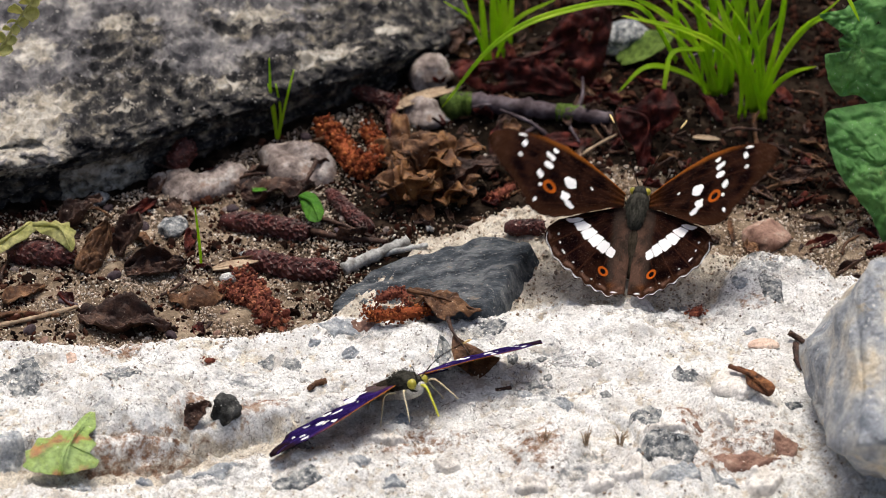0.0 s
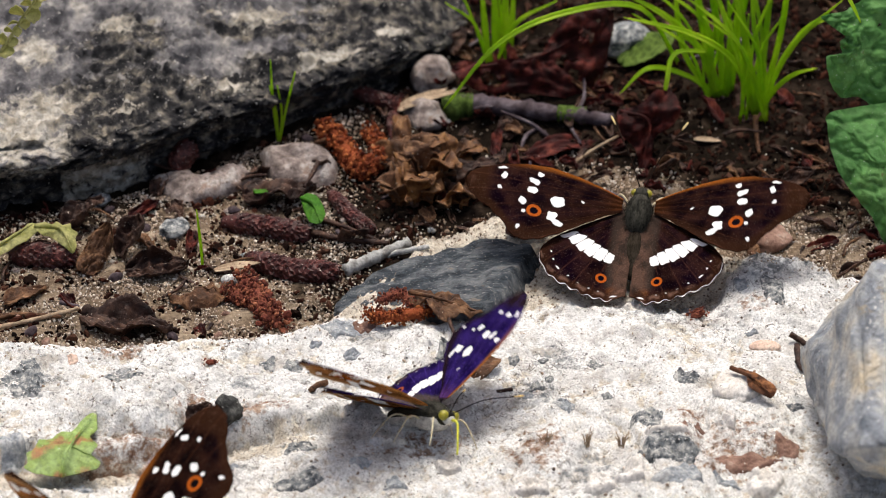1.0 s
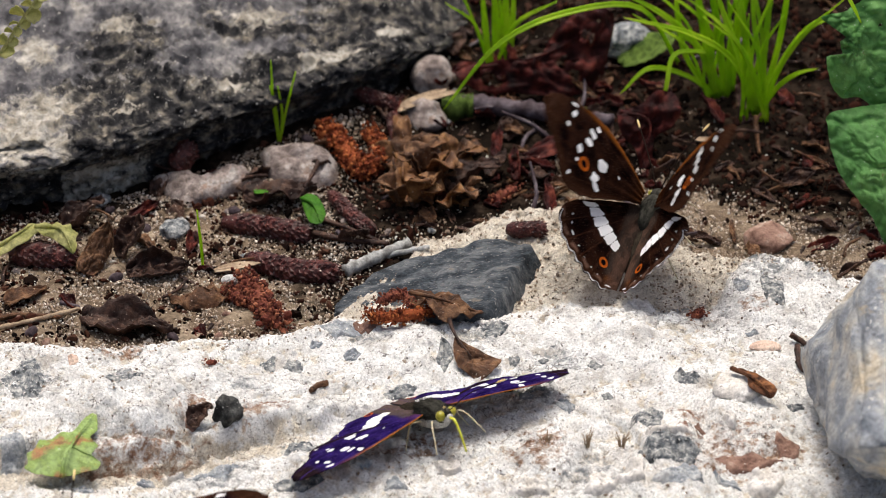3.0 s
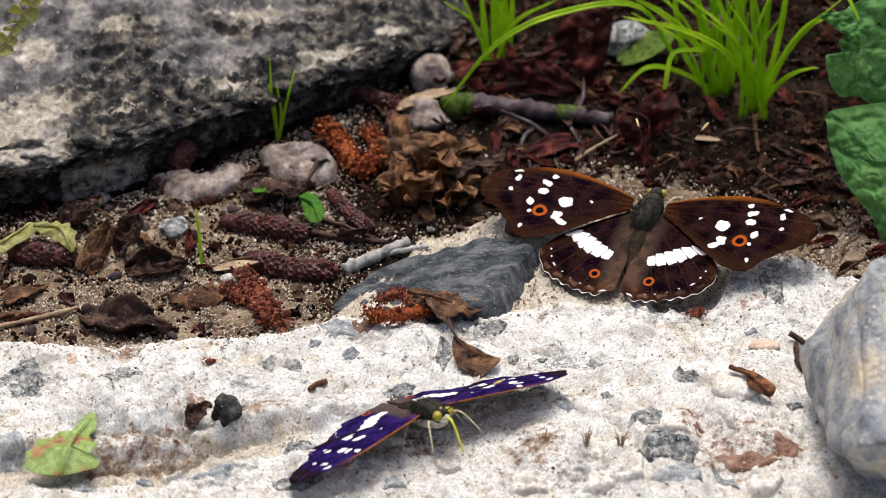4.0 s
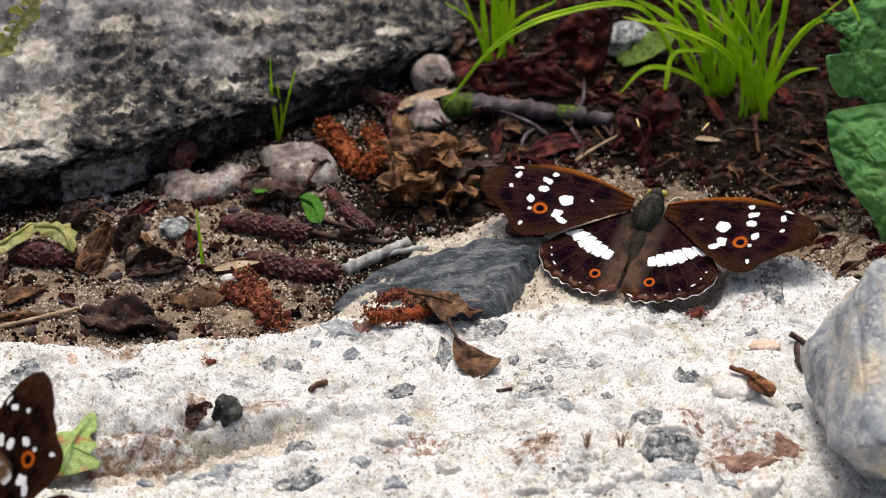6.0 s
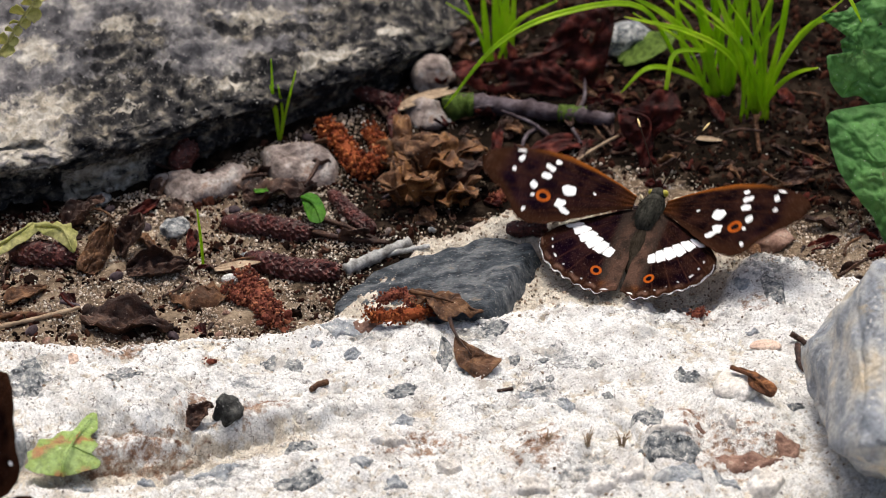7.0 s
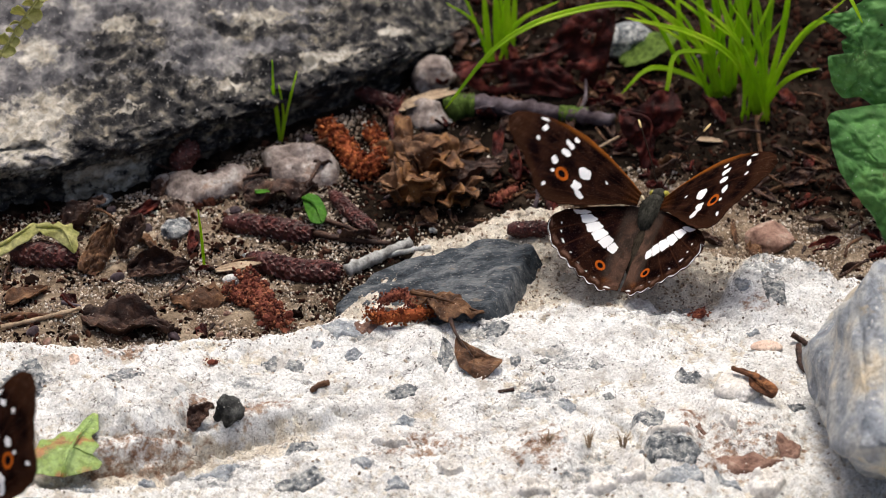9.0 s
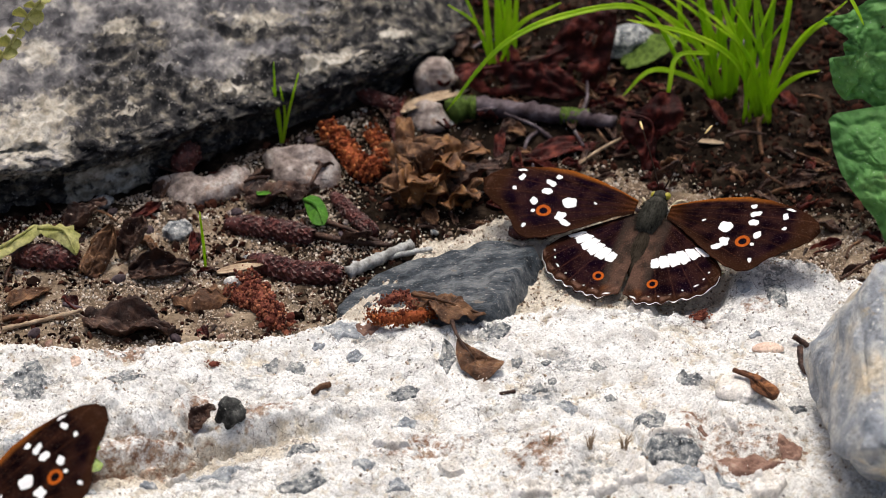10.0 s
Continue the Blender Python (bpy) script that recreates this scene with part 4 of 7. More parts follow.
def on_soil(x, y):
    d = y - ramp_line(x, ROCK_EDGE)
    b = ramp_line(x, BOULDER_FOOT) - y
    return 0.0 if d < -0.002 or (b < -0.001 and x < 0.01) else max(0.01, min(1.0, 0.05 + 0.9 * patched(x, y, 0.02) + 0.75 * ease(0.01, -0.03, x)) * ease(0.03, -0.03, x + 0.2 * y), 0.7 * gritty(x, y))


def in_shade(x, y):
    d = y - ramp_line(x, ROCK_EDGE)
    b = ramp_line(x, BOULDER_FOOT) - y
    return 0.0 if d < 0.002 or (b < -0.001 and x < 0.01) else max(0.0, min(1.0, 0.35 - 0.9 * patched(x, y, 0.02) + 0.3 * ease(0.0, 0.04, x) - 0.75 * gritty(x, y) - 0.08 * ease(-0.01, -0.04, x)))


def on_slab(x, y):
    d = ramp_line(x, ROCK_EDGE) - y
    return 0.0 if d < 0 else 0.012 + 0.97 * max(ease(0.012, 0.0, d), ease(0.001, -0.003, ramp_line(x, WHITE_LEDGE) - y), max(0, patched(x, y, 0.02) - 0.1) * 0.3)


def all_slab(x, y):
    return 1.0 if ramp_line(x, WHITE_LEDGE) - y > 0.001 else 0.0


for label, n, size, seed, inside, material in (("pale sand grains on the soil", 36000, 0.00022, 1, on_soil, SAND), ("coarse sand grains on the soil", 2200, 0.00038, 2, on_soil, SAND),
                                               ("dark crumbs of bark and leaf", 9000, 0.0005, 3, in_shade, CRUMB), ("coarse dark crumbs of bark and leaf", 1700, 0.0010, 4, in_shade, CRUMB),
                                               ("sand grains on the rock slab", 3200, 0.00026, 5, on_slab, SAND), ("whitish grit on the rock slab", 7500, 0.0002, 6, all_slab, GRIT)):
    thing("grains", many_pieces("grains", scatter(n, seed, inside), size, seed, material, 0.42 if material is CRUMB else 0.8), None, label, "grains", kind="stuff")


# ---- catkins, twigs, dead leaves ----
def catkin(pts, r0, seed, label, material=CATKIN):
    """A closed male catkin: a bent spindle with spiral scales."""
    line_ = bend(pts, 26)
    length = sum((b - a).length for a, b in zip(line_, line_[1:]))
    root = base("catkin", label, "catkin", pose(*line_[0]), "catkins in the litter")
    o = line_[0]
    bm = bmesh.new()
    rad = [r0 * 0.86 * min(1, 0.5 + 3 * min(i, 25 - i) / 25) for i in range(26)]
    tube(bm, [p - o for p in line_], rad, 10, 0.15, seed)
    part("core", bm, material, root)
    bm = bmesh.new()
    r = random.Random(seed)
    rows_ = int(length / (r0 * 0.34))
    for i in range(rows_):
        s = (i + 0.5) / rows_ * 24.98
        k = int(s)
        c = line_[k].lerp(line_[k + 1], s - k) - o
        d = (line_[k + 1] - line_[k]).normalized()
        side = d.cross(Vector((0, 0, 1))).normalized()
        up = side.cross(d)
        rr = rad[k]
        for q in range(11):
            a = 2 * math.pi * (q + 0.5 * (i % 2)) / 11 + r.uniform(-0.16, 0.16)
            out = side * math.cos(a) + up * math.sin(a)
            tan = d.cross(out)
            w, h = r0 * 0.34 * r.uniform(0.75, 1.15), r0 * 0.34 * r.uniform(0.6, 1.3)
            p = c + out * rr * 0.93
            vs = [bm.verts.new(p + v) for v in (tan * w - d * h * 0.3, out * r0 * r.uniform(0.1, 0.26) + d * h * 0.5, -tan * w - d * h * 0.3, d * h * 1.2 + out * r0 * 0.08, -d * h * 0.7)]
            bm.faces.new((vs[0], vs[1], vs[4]))
            bm.faces.new((vs[4], vs[1], vs[2]))
            bm.faces.new((vs[0], vs[3], vs[1]))
            bm.faces.new((vs[1], vs[3], vs[2]))
    part("scale_cover", bm, material, root, smooth=False)
    return root


catkin([(-0.04643, 0.01000, 0.00098), (-0.03740, 0.00828, 0.00086), (-0.02799, 0.00481, 0.00078)], 0.0026, 1, "dark red-brown catkin lying on the soil")
catkin([(-0.04036, -0.00424, 0.00055), (-0.03076, -0.00966, 0.00060), (-0.02139, -0.01141, 0.00109)], 0.0028, 2, "dark red-brown catkin lying on the soil")
catkin([(-0.08925, -0.00651, 0.00254), (-0.08265, -0.00793, 0.00310), (-0.07572, -0.00761, 0.00251)], 0.0030, 3, "dark catkin under a yellowed leaf")
catkin([(-0.02406, 0.02105, 0.00195), (-0.01965, 0.01336, 0.00142), (-0.01471, 0.00545, 0.00137)], 0.0018, 4, "thin dusty pink-brown catkin on soil")
catkin([(-0.01975, 0.06234, 0.00509), (-0.01503, 0.06007, 0.00456), (-0.00958, 0.05773, 0.00393)], 0.0019, 5, "brown catkin at the foot of the boulder")
catkin([(0.01331, -0.00444, 0.00742), (0.01702, -0.00527, 0.00789), (0.02144, -0.00551, 0.00816)], 0.0019, 6, "short dark red catkin on the rock slab")
catkin([(-0.01117, 0.05415, 0.00368), (-0.00982, 0.04528, 0.00272), (-0.00934, 0.03525, 0.00180)], 0.0019, 7, "brown catkin standing among crumbs")
catkin([(-0.05781, 0.02914, 0.00304), (-0.05607, 0.03171, 0.00511), (-0.05497, 0.03410, 0.00618)], 0.0030, 8, "brown catkin leaning on the boulder")


def open_catkin(spots, r0, n, seed, material, label):
    """A catkin gone to crumbs: a heap of small scales along a line."""
    r = random.Random(seed)
    line_ = bend(spots, 30)
    root = base("open_catkin", label, "catkin", pose(*line_[0]), "crumbled catkins")
    bm = bmesh.new()
    tube(bm, [p - line_[0] for p in line_], [r0 * 0.6 * (0.4 + min(1, min(i, 29 - i) / 6)) / 1.4 for i in range(30)], 8, 0.3, seed)
    part("core", bm, material, root)
    bm = bmesh.new()
    pts = []
    for _ in range(2 * n):
        c = line_[r.randrange(30)] - line_[0]
        d = Vector((r.gauss(0, 1), r.gauss(0, 1), r.gauss(0, 1))).normalized() * r0 * r.uniform(0.55, 1.0)
        pts.append(c + d)
    pieces(bm, pts, r0 * 0.15, seed, 0.7)
    part("scale_cover", bm, material, root, smooth=False)


open_catkin([(-0.04112, -0.01222, 0.00048), (-0.03846, -0.01893, 0.00109), (-0.03580, -0.02646, 0.00158), (-0.03274, -0.03170, 0.00116)], 0.0030, 520, 11, CATKIN_RED, "crumbled red-brown catkin by the rock slab")
open_catkin([(-0.04433, -0.01738, 0.00017), (-0.04127, -0.02049, 0.00068), (-0.03713, -0.02280, 0.00072)], 0.0022, 260, 12, CATKIN_RED, "crumbled red-brown catkin by the rock slab")
open_catkin([(-0.02539, 0.04696, 0.00393), (-0.02147, 0.03895, 0.00330), (-0.01761, 0.03084, 0.00211), (-0.01403, 0.03600, 0.00209)], 0.0030, 520, 13, CATKIN_ORANGE, "crumbled rust-orange catkin in the litter")
open_catkin([(-0.01606, 0.04681, 0.00331), (-0.01411, 0.04148, 0.00264), (-0.01374, 0.03363, 0.00198)], 0.0024, 300, 14, CATKIN_ORANGE, "crumbled rust-orange catkin in the litter")
open_catkin([(-0.01496, -0.03911, 0.00775), (-0.00936, -0.04015, 0.00786), (-0.00158, -0.03386, 0.00564)], 0.0018, 330, 15, CATKIN_ORANGE, "crumbled orange-brown catkin under a leaf scrap")
open_catkin([(-0.01306, -0.03299, 0.00722), (-0.00812, -0.03102, 0.00762), (-0.00607, -0.03457, 0.00711)], 0.0016, 200, 16, CATKIN_RED, "crumbled red catkin on the slate")
open_catkin([(0.00575, -0.03301, 0.00460), (0.00882, -0.03150, 0.00449)], 0.0011, 90, 17, CATKIN_ORANGE, "scrap of crumbled red catkin")
open_catkin([(0.04949, -0.03640, 0.00559), (0.05192, -0.03384, 0.00511)], 0.0014, 120, 18, CATKIN_RED, "scrap of crumbled catkin on the rock slab")
open_catkin([(0.01038, 0.01903, 0.00100), (0.01283, 0.02179, 0.00084), (0.01594, 0.02592, 0.00063)], 0.0016, 130, 19, CATKIN_RED, "scrap of crumbled red catkin")
open_catkin([(-0.04591, -0.05434, 0.00620), (-0.04373, -0.05419, 0.00610)], 0.0009, 40, 20, CATKIN_RED, "crumb of catkin on the rock slab")


def twig(pts, r0, r1, seed, material, label, knots=0.25):
    line_ = bend(pts, 28)
    o = line_[0]
    bm = bmesh.new()
    rad = [r0 + (r1 - r0) * i / 27 + (r0 * knots if i % 9 == 4 else 0) for i in range(28)]
    tube(bm, [p - o for p in line_], rad, 10, 0.35, seed)
    return thing("twig", bm, material, label, "twig", m=pose(*o))


twig([(0.00391, 0.05867, 0.00387), (0.01461, 0.05679, 0.00371), (0.02584, 0.05354, 0.00399), (0.03756, 0.04945, 0.00445)], 0.0023, 0.0015, 1, BARK, "grey-violet twig with a broken end")
twig([(0.00138, 0.05597, 0.00343), (0.00391, 0.05778, 0.00376), (0.00681, 0.05785, 0.00373)], 0.0028, 0.0027, 2, MOSS, "mossy broken twig stump in the litter", 0)
twig([(0.02584, 0.05354, 0.00399), (0.02894, 0.05272, 0.00414), (0.03204, 0.05188, 0.00430)], 0.0019, 0.0019, 3, MOSS, "moss cushion round the twig", 0)
twig([(-0.02003, -0.00996, 0.00077), (-0.01335, -0.00495, 0.00137), (-0.00695, -0.00005, 0.00180)], 0.0013, 0.0011, 4, LICHEN_TWIG, "broken twig covered in pale grey lichen")
twig([(-0.01682, -0.00782, 0.00061), (-0.01103, -0.00392, 0.00104), (-0.00280, -0.00617, 0.00424)], 0.0008, 0.0005, 5, LICHEN_TWIG, "thin lichen-grey twig on the sand")
twig([(-0.02904, 0.00729, 0.00033), (-0.02061, 0.00345, 0.00061), (-0.01109, 0.00083, 0.00102)], 0.0008, 0.0005, 6, DEAD_DARK, "thin dark twig on the soil")
twig([(-0.02682, 0.01241, 0.00058), (-0.02074, 0.00859, 0.00068), (-0.01348, 0.00231, 0.00085)], 0.0006, 0.0004, 7, DEAD_DARK, "thin dark twig on the soil")
twig([(-0.02934, 0.01839, 0.00480), (-0.02797, 0.02130, 0.00594), (-0.02652, 0.02544, 0.00713)], 0.0004, 0.0005, 8, DEAD_DARK, "thin dark stalk over a stone")
twig([(0.02843, 0.03552, 0.00095), (0.03284, 0.03906, 0.00254), (0.03850, 0.04242, 0.00424)], 0.0004, 0.0003, 9, DRY_GRASS, "pale dry stalk in the litter")
twig([(-0.08869, -0.03282, 0.00105), (-0.08212, -0.03057, 0.00141), (-0.07339, -0.02666, 0.00171)], 0.0005, 0.0004, 10, DRY_GRASS, "pale brown dry stalk")
twig([(-0.08909, -0.02916, 0.00122), (-0.08462, -0.02843, 0.00131), (-0.07659, -0.02921, 0.00125)], 0.0007, 0.0004, 11, DEAD_BROWN, "brown dry stalk on the soil")
twig([(0.06830, -0.04495, 0.00687), (0.06996, -0.04547, 0.00590), (0.07170, -0.04727, 0.00544)], 0.0006, 0.0005, 12, DEAD_DARK, "dark dry stalk beside the grey stone")
twig([(0.06943, -0.04766, 0.00594), (0.06911, -0.05367, 0.00578), (0.06991, -0.05679, 0.00579)], 0.0006, 0.0005, 13, DEAD_DARK, "dark dry stalk beside the grey stone")
twig([(0.06952, 0.05352, 0.00330), (0.06926, 0.04678, 0.00262), (0.06930, 0.03918, 0.00177)], 0.0006, 0.0004, 14, DEAD_BROWN, "brown dry root under the grass tuft")
twig([(-0.02540, -0.06227, 0.00475), (-0.02384, -0.06017, 0.00470), (-0.02223, -0.05922, 0.00462)], 0.0005, 0.0006, 15, DEAD_BROWN, "brown crumb on the rock slab")
twig([(0.01039, -0.06390, 0.00553), (0.01202, -0.06366, 0.00563), (0.01343, -0.06322, 0.00561)], 0.0003, 0.0004, 16, DEAD_DARK, "dark splinter on the rock slab")


def leaf_blade(at, length, width, turn, material, label, curl=0.0, arch=0.0, teeth=0, tilt=0, roll=0, seed=0, name="dead_leaf", wave=0.06, stem=0.0, shape=0.8, holes=None, category="leaf", vein_mat=None):
    """A leaf along +x from its stalk; curl rolls its sides up, arch bows it lengthwise."""
    r = random.Random(seed)
    off = Vector((r.uniform(0, 90), r.uniform(0, 90), 0))

    def f(u, v):
        half = width / 2 * (math.sin(math.pi * min(1, u * 0.96 + 0.03) ** shape)) ** 0.8
        if teeth:
            half *= 1 + 0.16 * (1 - abs(2 * ((u * teeth) % 1) - 1)) * abs(2 * v - 1) ** 3
        s = (2 * v - 1) * half
        z, y = 0.0, s
        if curl:
            a = s / (width / 2) * curl
            rad_ = (width / 2) / curl
            y, z = rad_ * math.sin(a), rad_ * (1 - math.cos(a))
        p = Vector((u * length, y, z - abs(s) * 0.06))
        if arch:
            ang = (u - 0.4) * arch
            k = length / arch
            c, s2 = math.cos(ang), math.sin(ang)
            p = Vector((k * s2 - z * s2, y, k * (c - 1) + z * c))
        p.z += wave * width * (noise.noise(Vector((u * 3, v * 3, 0)) + off) + 0.4 * noise.noise(Vector((u * 9, v * 9, 0)) + off) + 0.22 * noise.noise(Vector((u * 22, v * 22, 0)) + off))
        p.z += 0.02 * width * abs(math.sin(u * 22 - abs(2 * v - 1) * 5)) * (1 - abs(2 * v - 1))
        return p

    root = base(name, label, category, pose(*at, roll, tilt, turn))
    bm = bmesh.new()
    nu, nv = 40, 24
    top, bot = sheet(bm, nu, nv, f, 0.00018)
    if holes:
        kill = []
        for i in range(nu):
            for j in range(nv):
                if any(((i + .5) / nu - hu) ** 2 + (((j + .5) / nv - hv) * width / length) ** 2 < hr * hr for hu, hv, hr in holes):
                    kill += [fc for fc in top[i][j].link_faces if top[i + 1][j + 1] in fc.verts] + [fc for fc in bot[i][j].link_faces if bot[i + 1][j + 1] in fc.verts]
        bmesh.ops.delete(bm, geom=list(set(kill)), context="FACES")
    part("blade", bm, material, root)
    bm = bmesh.new()
    pts = [Vector(f(k / 14, 0.5)) - Vector((0, 0, 0.0001)) for k in range(15)]
    if stem:
        d = (pts[0] - pts[1]).normalized()
        pts = [pts[0] + d * stem + Vector((0, 0, -stem * 0.15)), pts[0] + d * stem * 0.5] + pts
    tube(bm, pts, [0.00042 - 0.00032 * k / len(pts) for k in range(len(pts))], 6)
    part("midrib", bm, vein_mat or material, root)
    return root


leaf_blade((-0.07249, -0.03019, 0.00184), 0.019, 0.012, -12, DEAD_DARK, "dark brown curled dead leaf with a stalk", curl=1.2, seed=1, wave=0.3)
leaf_blade((-0.05554, -0.02152, 0.00129), 0.013, 0.011, 15, DEAD_BROWN, "olive-brown rolled dead leaf", curl=1.9, roll=160, seed=2, wave=0.26)
leaf_blade((-0.04693, -0.01152, 0.00169), 0.010, 0.003, 20, DRY_GRASS, "pale dry leaf tip in the litter", curl=0.6, seed=3)
leaf_blade((-0.06495, -0.01153, 0.00142), 0.013, 0.009, 15, DEAD_DARK, "dark curled dead leaf on the soil", curl=1.6, roll=30, seed=4, wave=0.32)
leaf_blade((-0.06657, -0.00595, 0.00154), 0.010, 0.008, 60, DEAD_DARK, "dark curled dead leaf on the soil", curl=1.8, tilt=-40, seed=5, wave=0.3)
leaf_blade((-0.07994, 0.00533, 0.00185), 0.011, 0.008, 25, DEAD_DARK, "dark crumpled dead leaf", curl=1.5, tilt=-30, seed=6, wave=0.3)
leaf_blade((-0.07375, -0.01281, 0.00190), 0.012, 0.009, 60, DEAD_BROWN, "brown dead leaf bent over itself", curl=1.7, tilt=-35, roll=200, seed=7, wave=0.28)
leaf_of("dead_leaf", [(-0.00699, -0.03104, 0.00816), (-0.00519, -0.03009, 0.00864), (-0.00090, -0.03217, 0.00817), (0.00326, -0.03302, 0.00711), (0.00641, -0.03399, 0.00611), (0.00828, -0.03762, 0.00685), (0.00592, -0.03863, 0.00721), (0.00323, -0.03994, 0.00800), (0.00067, -0.04130, 0.00817), (-0.00201, -0.03986, 0.00899), (-0.00415, -0.03511, 0.00744), (-0.00640, -0.03438, 0.00753)], DEAD_BROWN, "brown leaf scrap lying over a catkin", (), 0.0014, 0.3, 9)
leaf_blade((0.00073, 0.02354, 0.00195), 0.013, 0.009, 20, DEAD_DARK, "dark withered leaf in the litter", curl=1.4, tilt=-20, seed=16, wave=0.2)
leaf_blade((-0.04274, 0.01995, 0.00187), 0.016, 0.010, 5, DEAD_DARK, "blackish dead leaf on the stones", curl=0.8, tilt=-6, seed=17, wave=0.3)
leaf_blade((0.01868, 0.03962, 0.00083), 0.020, 0.008, 25, DEAD_RED, "dark red-brown leaf strip", curl=1.0, seed=18, wave=0.16)
leaf_blade((-0.08848, -0.02432, 0.00163), 0.010, 0.006, 40, DEAD_BROWN, "yellow-brown leaf scrap on the soil", curl=1.0, seed=19, wave=0.16)
stone("stone_chip", (0.0574, -0.0668, 0.0058), (0.0118, 0.0110, 0.0058), -28, 71, PALE_STONE, "pale stone chip with a rusty top face", 0.1, cuts=9, rough=0.16)
leaf_of("bark_flake", [(0.05476, -0.06380, 0.01080), (0.05740, -0.06548, 0.01160), (0.06057, -0.06858, 0.01190), (0.06312, -0.07168, 0.01120), (0.06199, -0.07308, 0.01020), (0.05979, -0.07232, 0.01060), (0.05776, -0.07064, 0.01130), (0.05762, -0.06807, 0.01170)], BARK_RUST, "rusty flake of bark on a stone chip", (), 0.0004, 0.12, 72, category="bark")
leaf_of("leaf_scrap", [(0.05523, -0.06814, 0.00745), (0.05856, -0.06945, 0.00753), (0.05750, -0.07233, 0.00708), (0.05603, -0.07496, 0.00675), (0.05513, -0.07255, 0.00697)], DEAD_DARK, "dark leaf scrap under a stone chip", (), 0.0005, 0.3, 73)
leaf_blade((-0.04775, -0.07655, 0.00601), 0.006, 0.005, 40, DEAD_DARK, "dark leaf scrap in a hollow of the slab", curl=1.2, tilt=-25, seed=24, wave=0.3, name="leaf_scrap")
leaf_blade((-0.00991, 0.05383, 0.00455), 0.016, 0.004, 45, DRY_GRASS, "tan dry grass blade over stones", curl=0.8, seed=21)
leaf_blade((-0.00866, 0.05430, 0.00501), 0.017, 0.003, 35, DRY_GRASS, "tan dry grass blade over stones", curl=0.8, seed=22)
leaf_blade((0.05540, 0.04433, 0.00252), 0.006, 0.0022, -10, DRY_GRASS, "pale straw scrap on dark soil", curl=0.5, seed=23)

def bud_cluster(at, size, n, seed, label):
    """A heap of crumpled bud scales, overlapping like a rosette."""
    r = random.Random(seed)
    root = base("bud_cluster", label, "bud scales", pose(*at), "withered bud clusters")
    for k in range(n):
        bm = bmesh.new()
        a, up_ = r.uniform(0, 2 * math.pi), r.uniform(0.1, 1.2)
        ln_, wd = size * r.uniform(0.55, 1.0), size * r.uniform(0.45, 0.8)
        off = Vector((r.uniform(0, 90), r.uniform(0, 90), 0))

        def f(u, v):
            half = wd / 2 * math.sin(math.pi * min(1.0, u * 0.9 + 0.08)) ** 0.6
            q = (2 * v - 1) * half
            w_ = noise.noise(Vector((u * 2.5, v * 2.5, 0)) + off) + 0.5 * noise.noise(Vector((u * 7, v * 7, 0)) + off)
            return Vector((u * ln_, q, 0.9 * q * q / wd + 0.25 * ln_ * math.sin(u * 2.6) + 0.22 * wd * w_))
        sheet(bm, 12, 8, f, 0.0002)
        d = Vector((math.cos(a), math.sin(a), 0)) * size * r.uniform(0.0, 0.5)
        part("bud_scale", bm, BUD_BROWN if k % 3 else DEAD_BROWN, root).matrix_basis = pose(d.x, d.y, size * 0.12 * (k % 4), r.uniform(-30, 30), -math.degrees(up_) * 0.7, math.degrees(a))
    return root


bud_cluster((-0.0090, 0.0330, 0.0010), 0.0085, 12, 1, "brown withered bud scales in a heap")
bud_cluster((-0.0030, 0.0260, 0.0008), 0.0090, 12, 2, "brown withered bud scales in a heap")
bud_cluster((-0.0075, 0.0180, 0.0006), 0.0085, 11, 3, "amber brown bud scales beside sand")
bud_cluster((0.0010, 0.0185, 0.0006), 0.0075, 9, 4, "brown withered bud scales beside sand")
bud_cluster((0.0015, 0.0345, 0.0006), 0.0080, 9, 5, "brown withered bud scales in a heap")


def dry_tuft(at, seed):
    r = random.Random(seed)
    root = base("dry_tuft", "tiny tan tuft of dry moss on the slab", "moss", pose(*at), "dry tufts")
    for _ in range(14):
        bm = bmesh.new()
        a, h = r.uniform(0, 2 * math.pi), r.uniform(0.0015, 0.0034)
        lean = Vector((math.cos(a), math.sin(a), 0)) * h * r.uniform(0.1, 0.6)
        tube(bm, bend([lean * 0.3 - Vector((0, 0, 0.0005)), lean * 0.6 + Vector((0, 0, h * 0.6)), lean * 1.2 + Vector((0, 0, h))], 6), [0.00016 - 0.00002 * k for k in range(6)], 5)
        part("stalk", bm, DRY_GRASS, root)


dry_tuft((0.02697, -0.08344, 0.00571), 1)
dry_tuft((0.03329, -0.08368, 0.00562), 2)
dry_tuft((0.01939, -0.08349, 0.00550), 3)

# small scraps, strewn
def strewn(protos, n, seed, inside, lift=0.0006):
    r = random.Random(seed)
    spots = scatter(n, seed, inside, lift)
    for k, p in enumerate(spots):
        ob = protos[k % len(protos)]
        m = pose(*p, r.uniform(-35, 35), r.uniform(-35, 35), r.uniform(0, 360))
        if k < len(protos):
            ob.matrix_basis = m
        else:
            copy_thing(ob, m)


def in_litter(x, y):
    d = y - ramp_line(x, ROCK_EDGE)
    b = ramp_line(x, BOULDER_FOOT) - y
    return 0.0 if d < 0.004 or (b < 0.001 and x < 0.01) or abs(x) > 0.1 or y > 0.13 else 0.5 + 0.5 * ease(-0.02, 0.02, x)


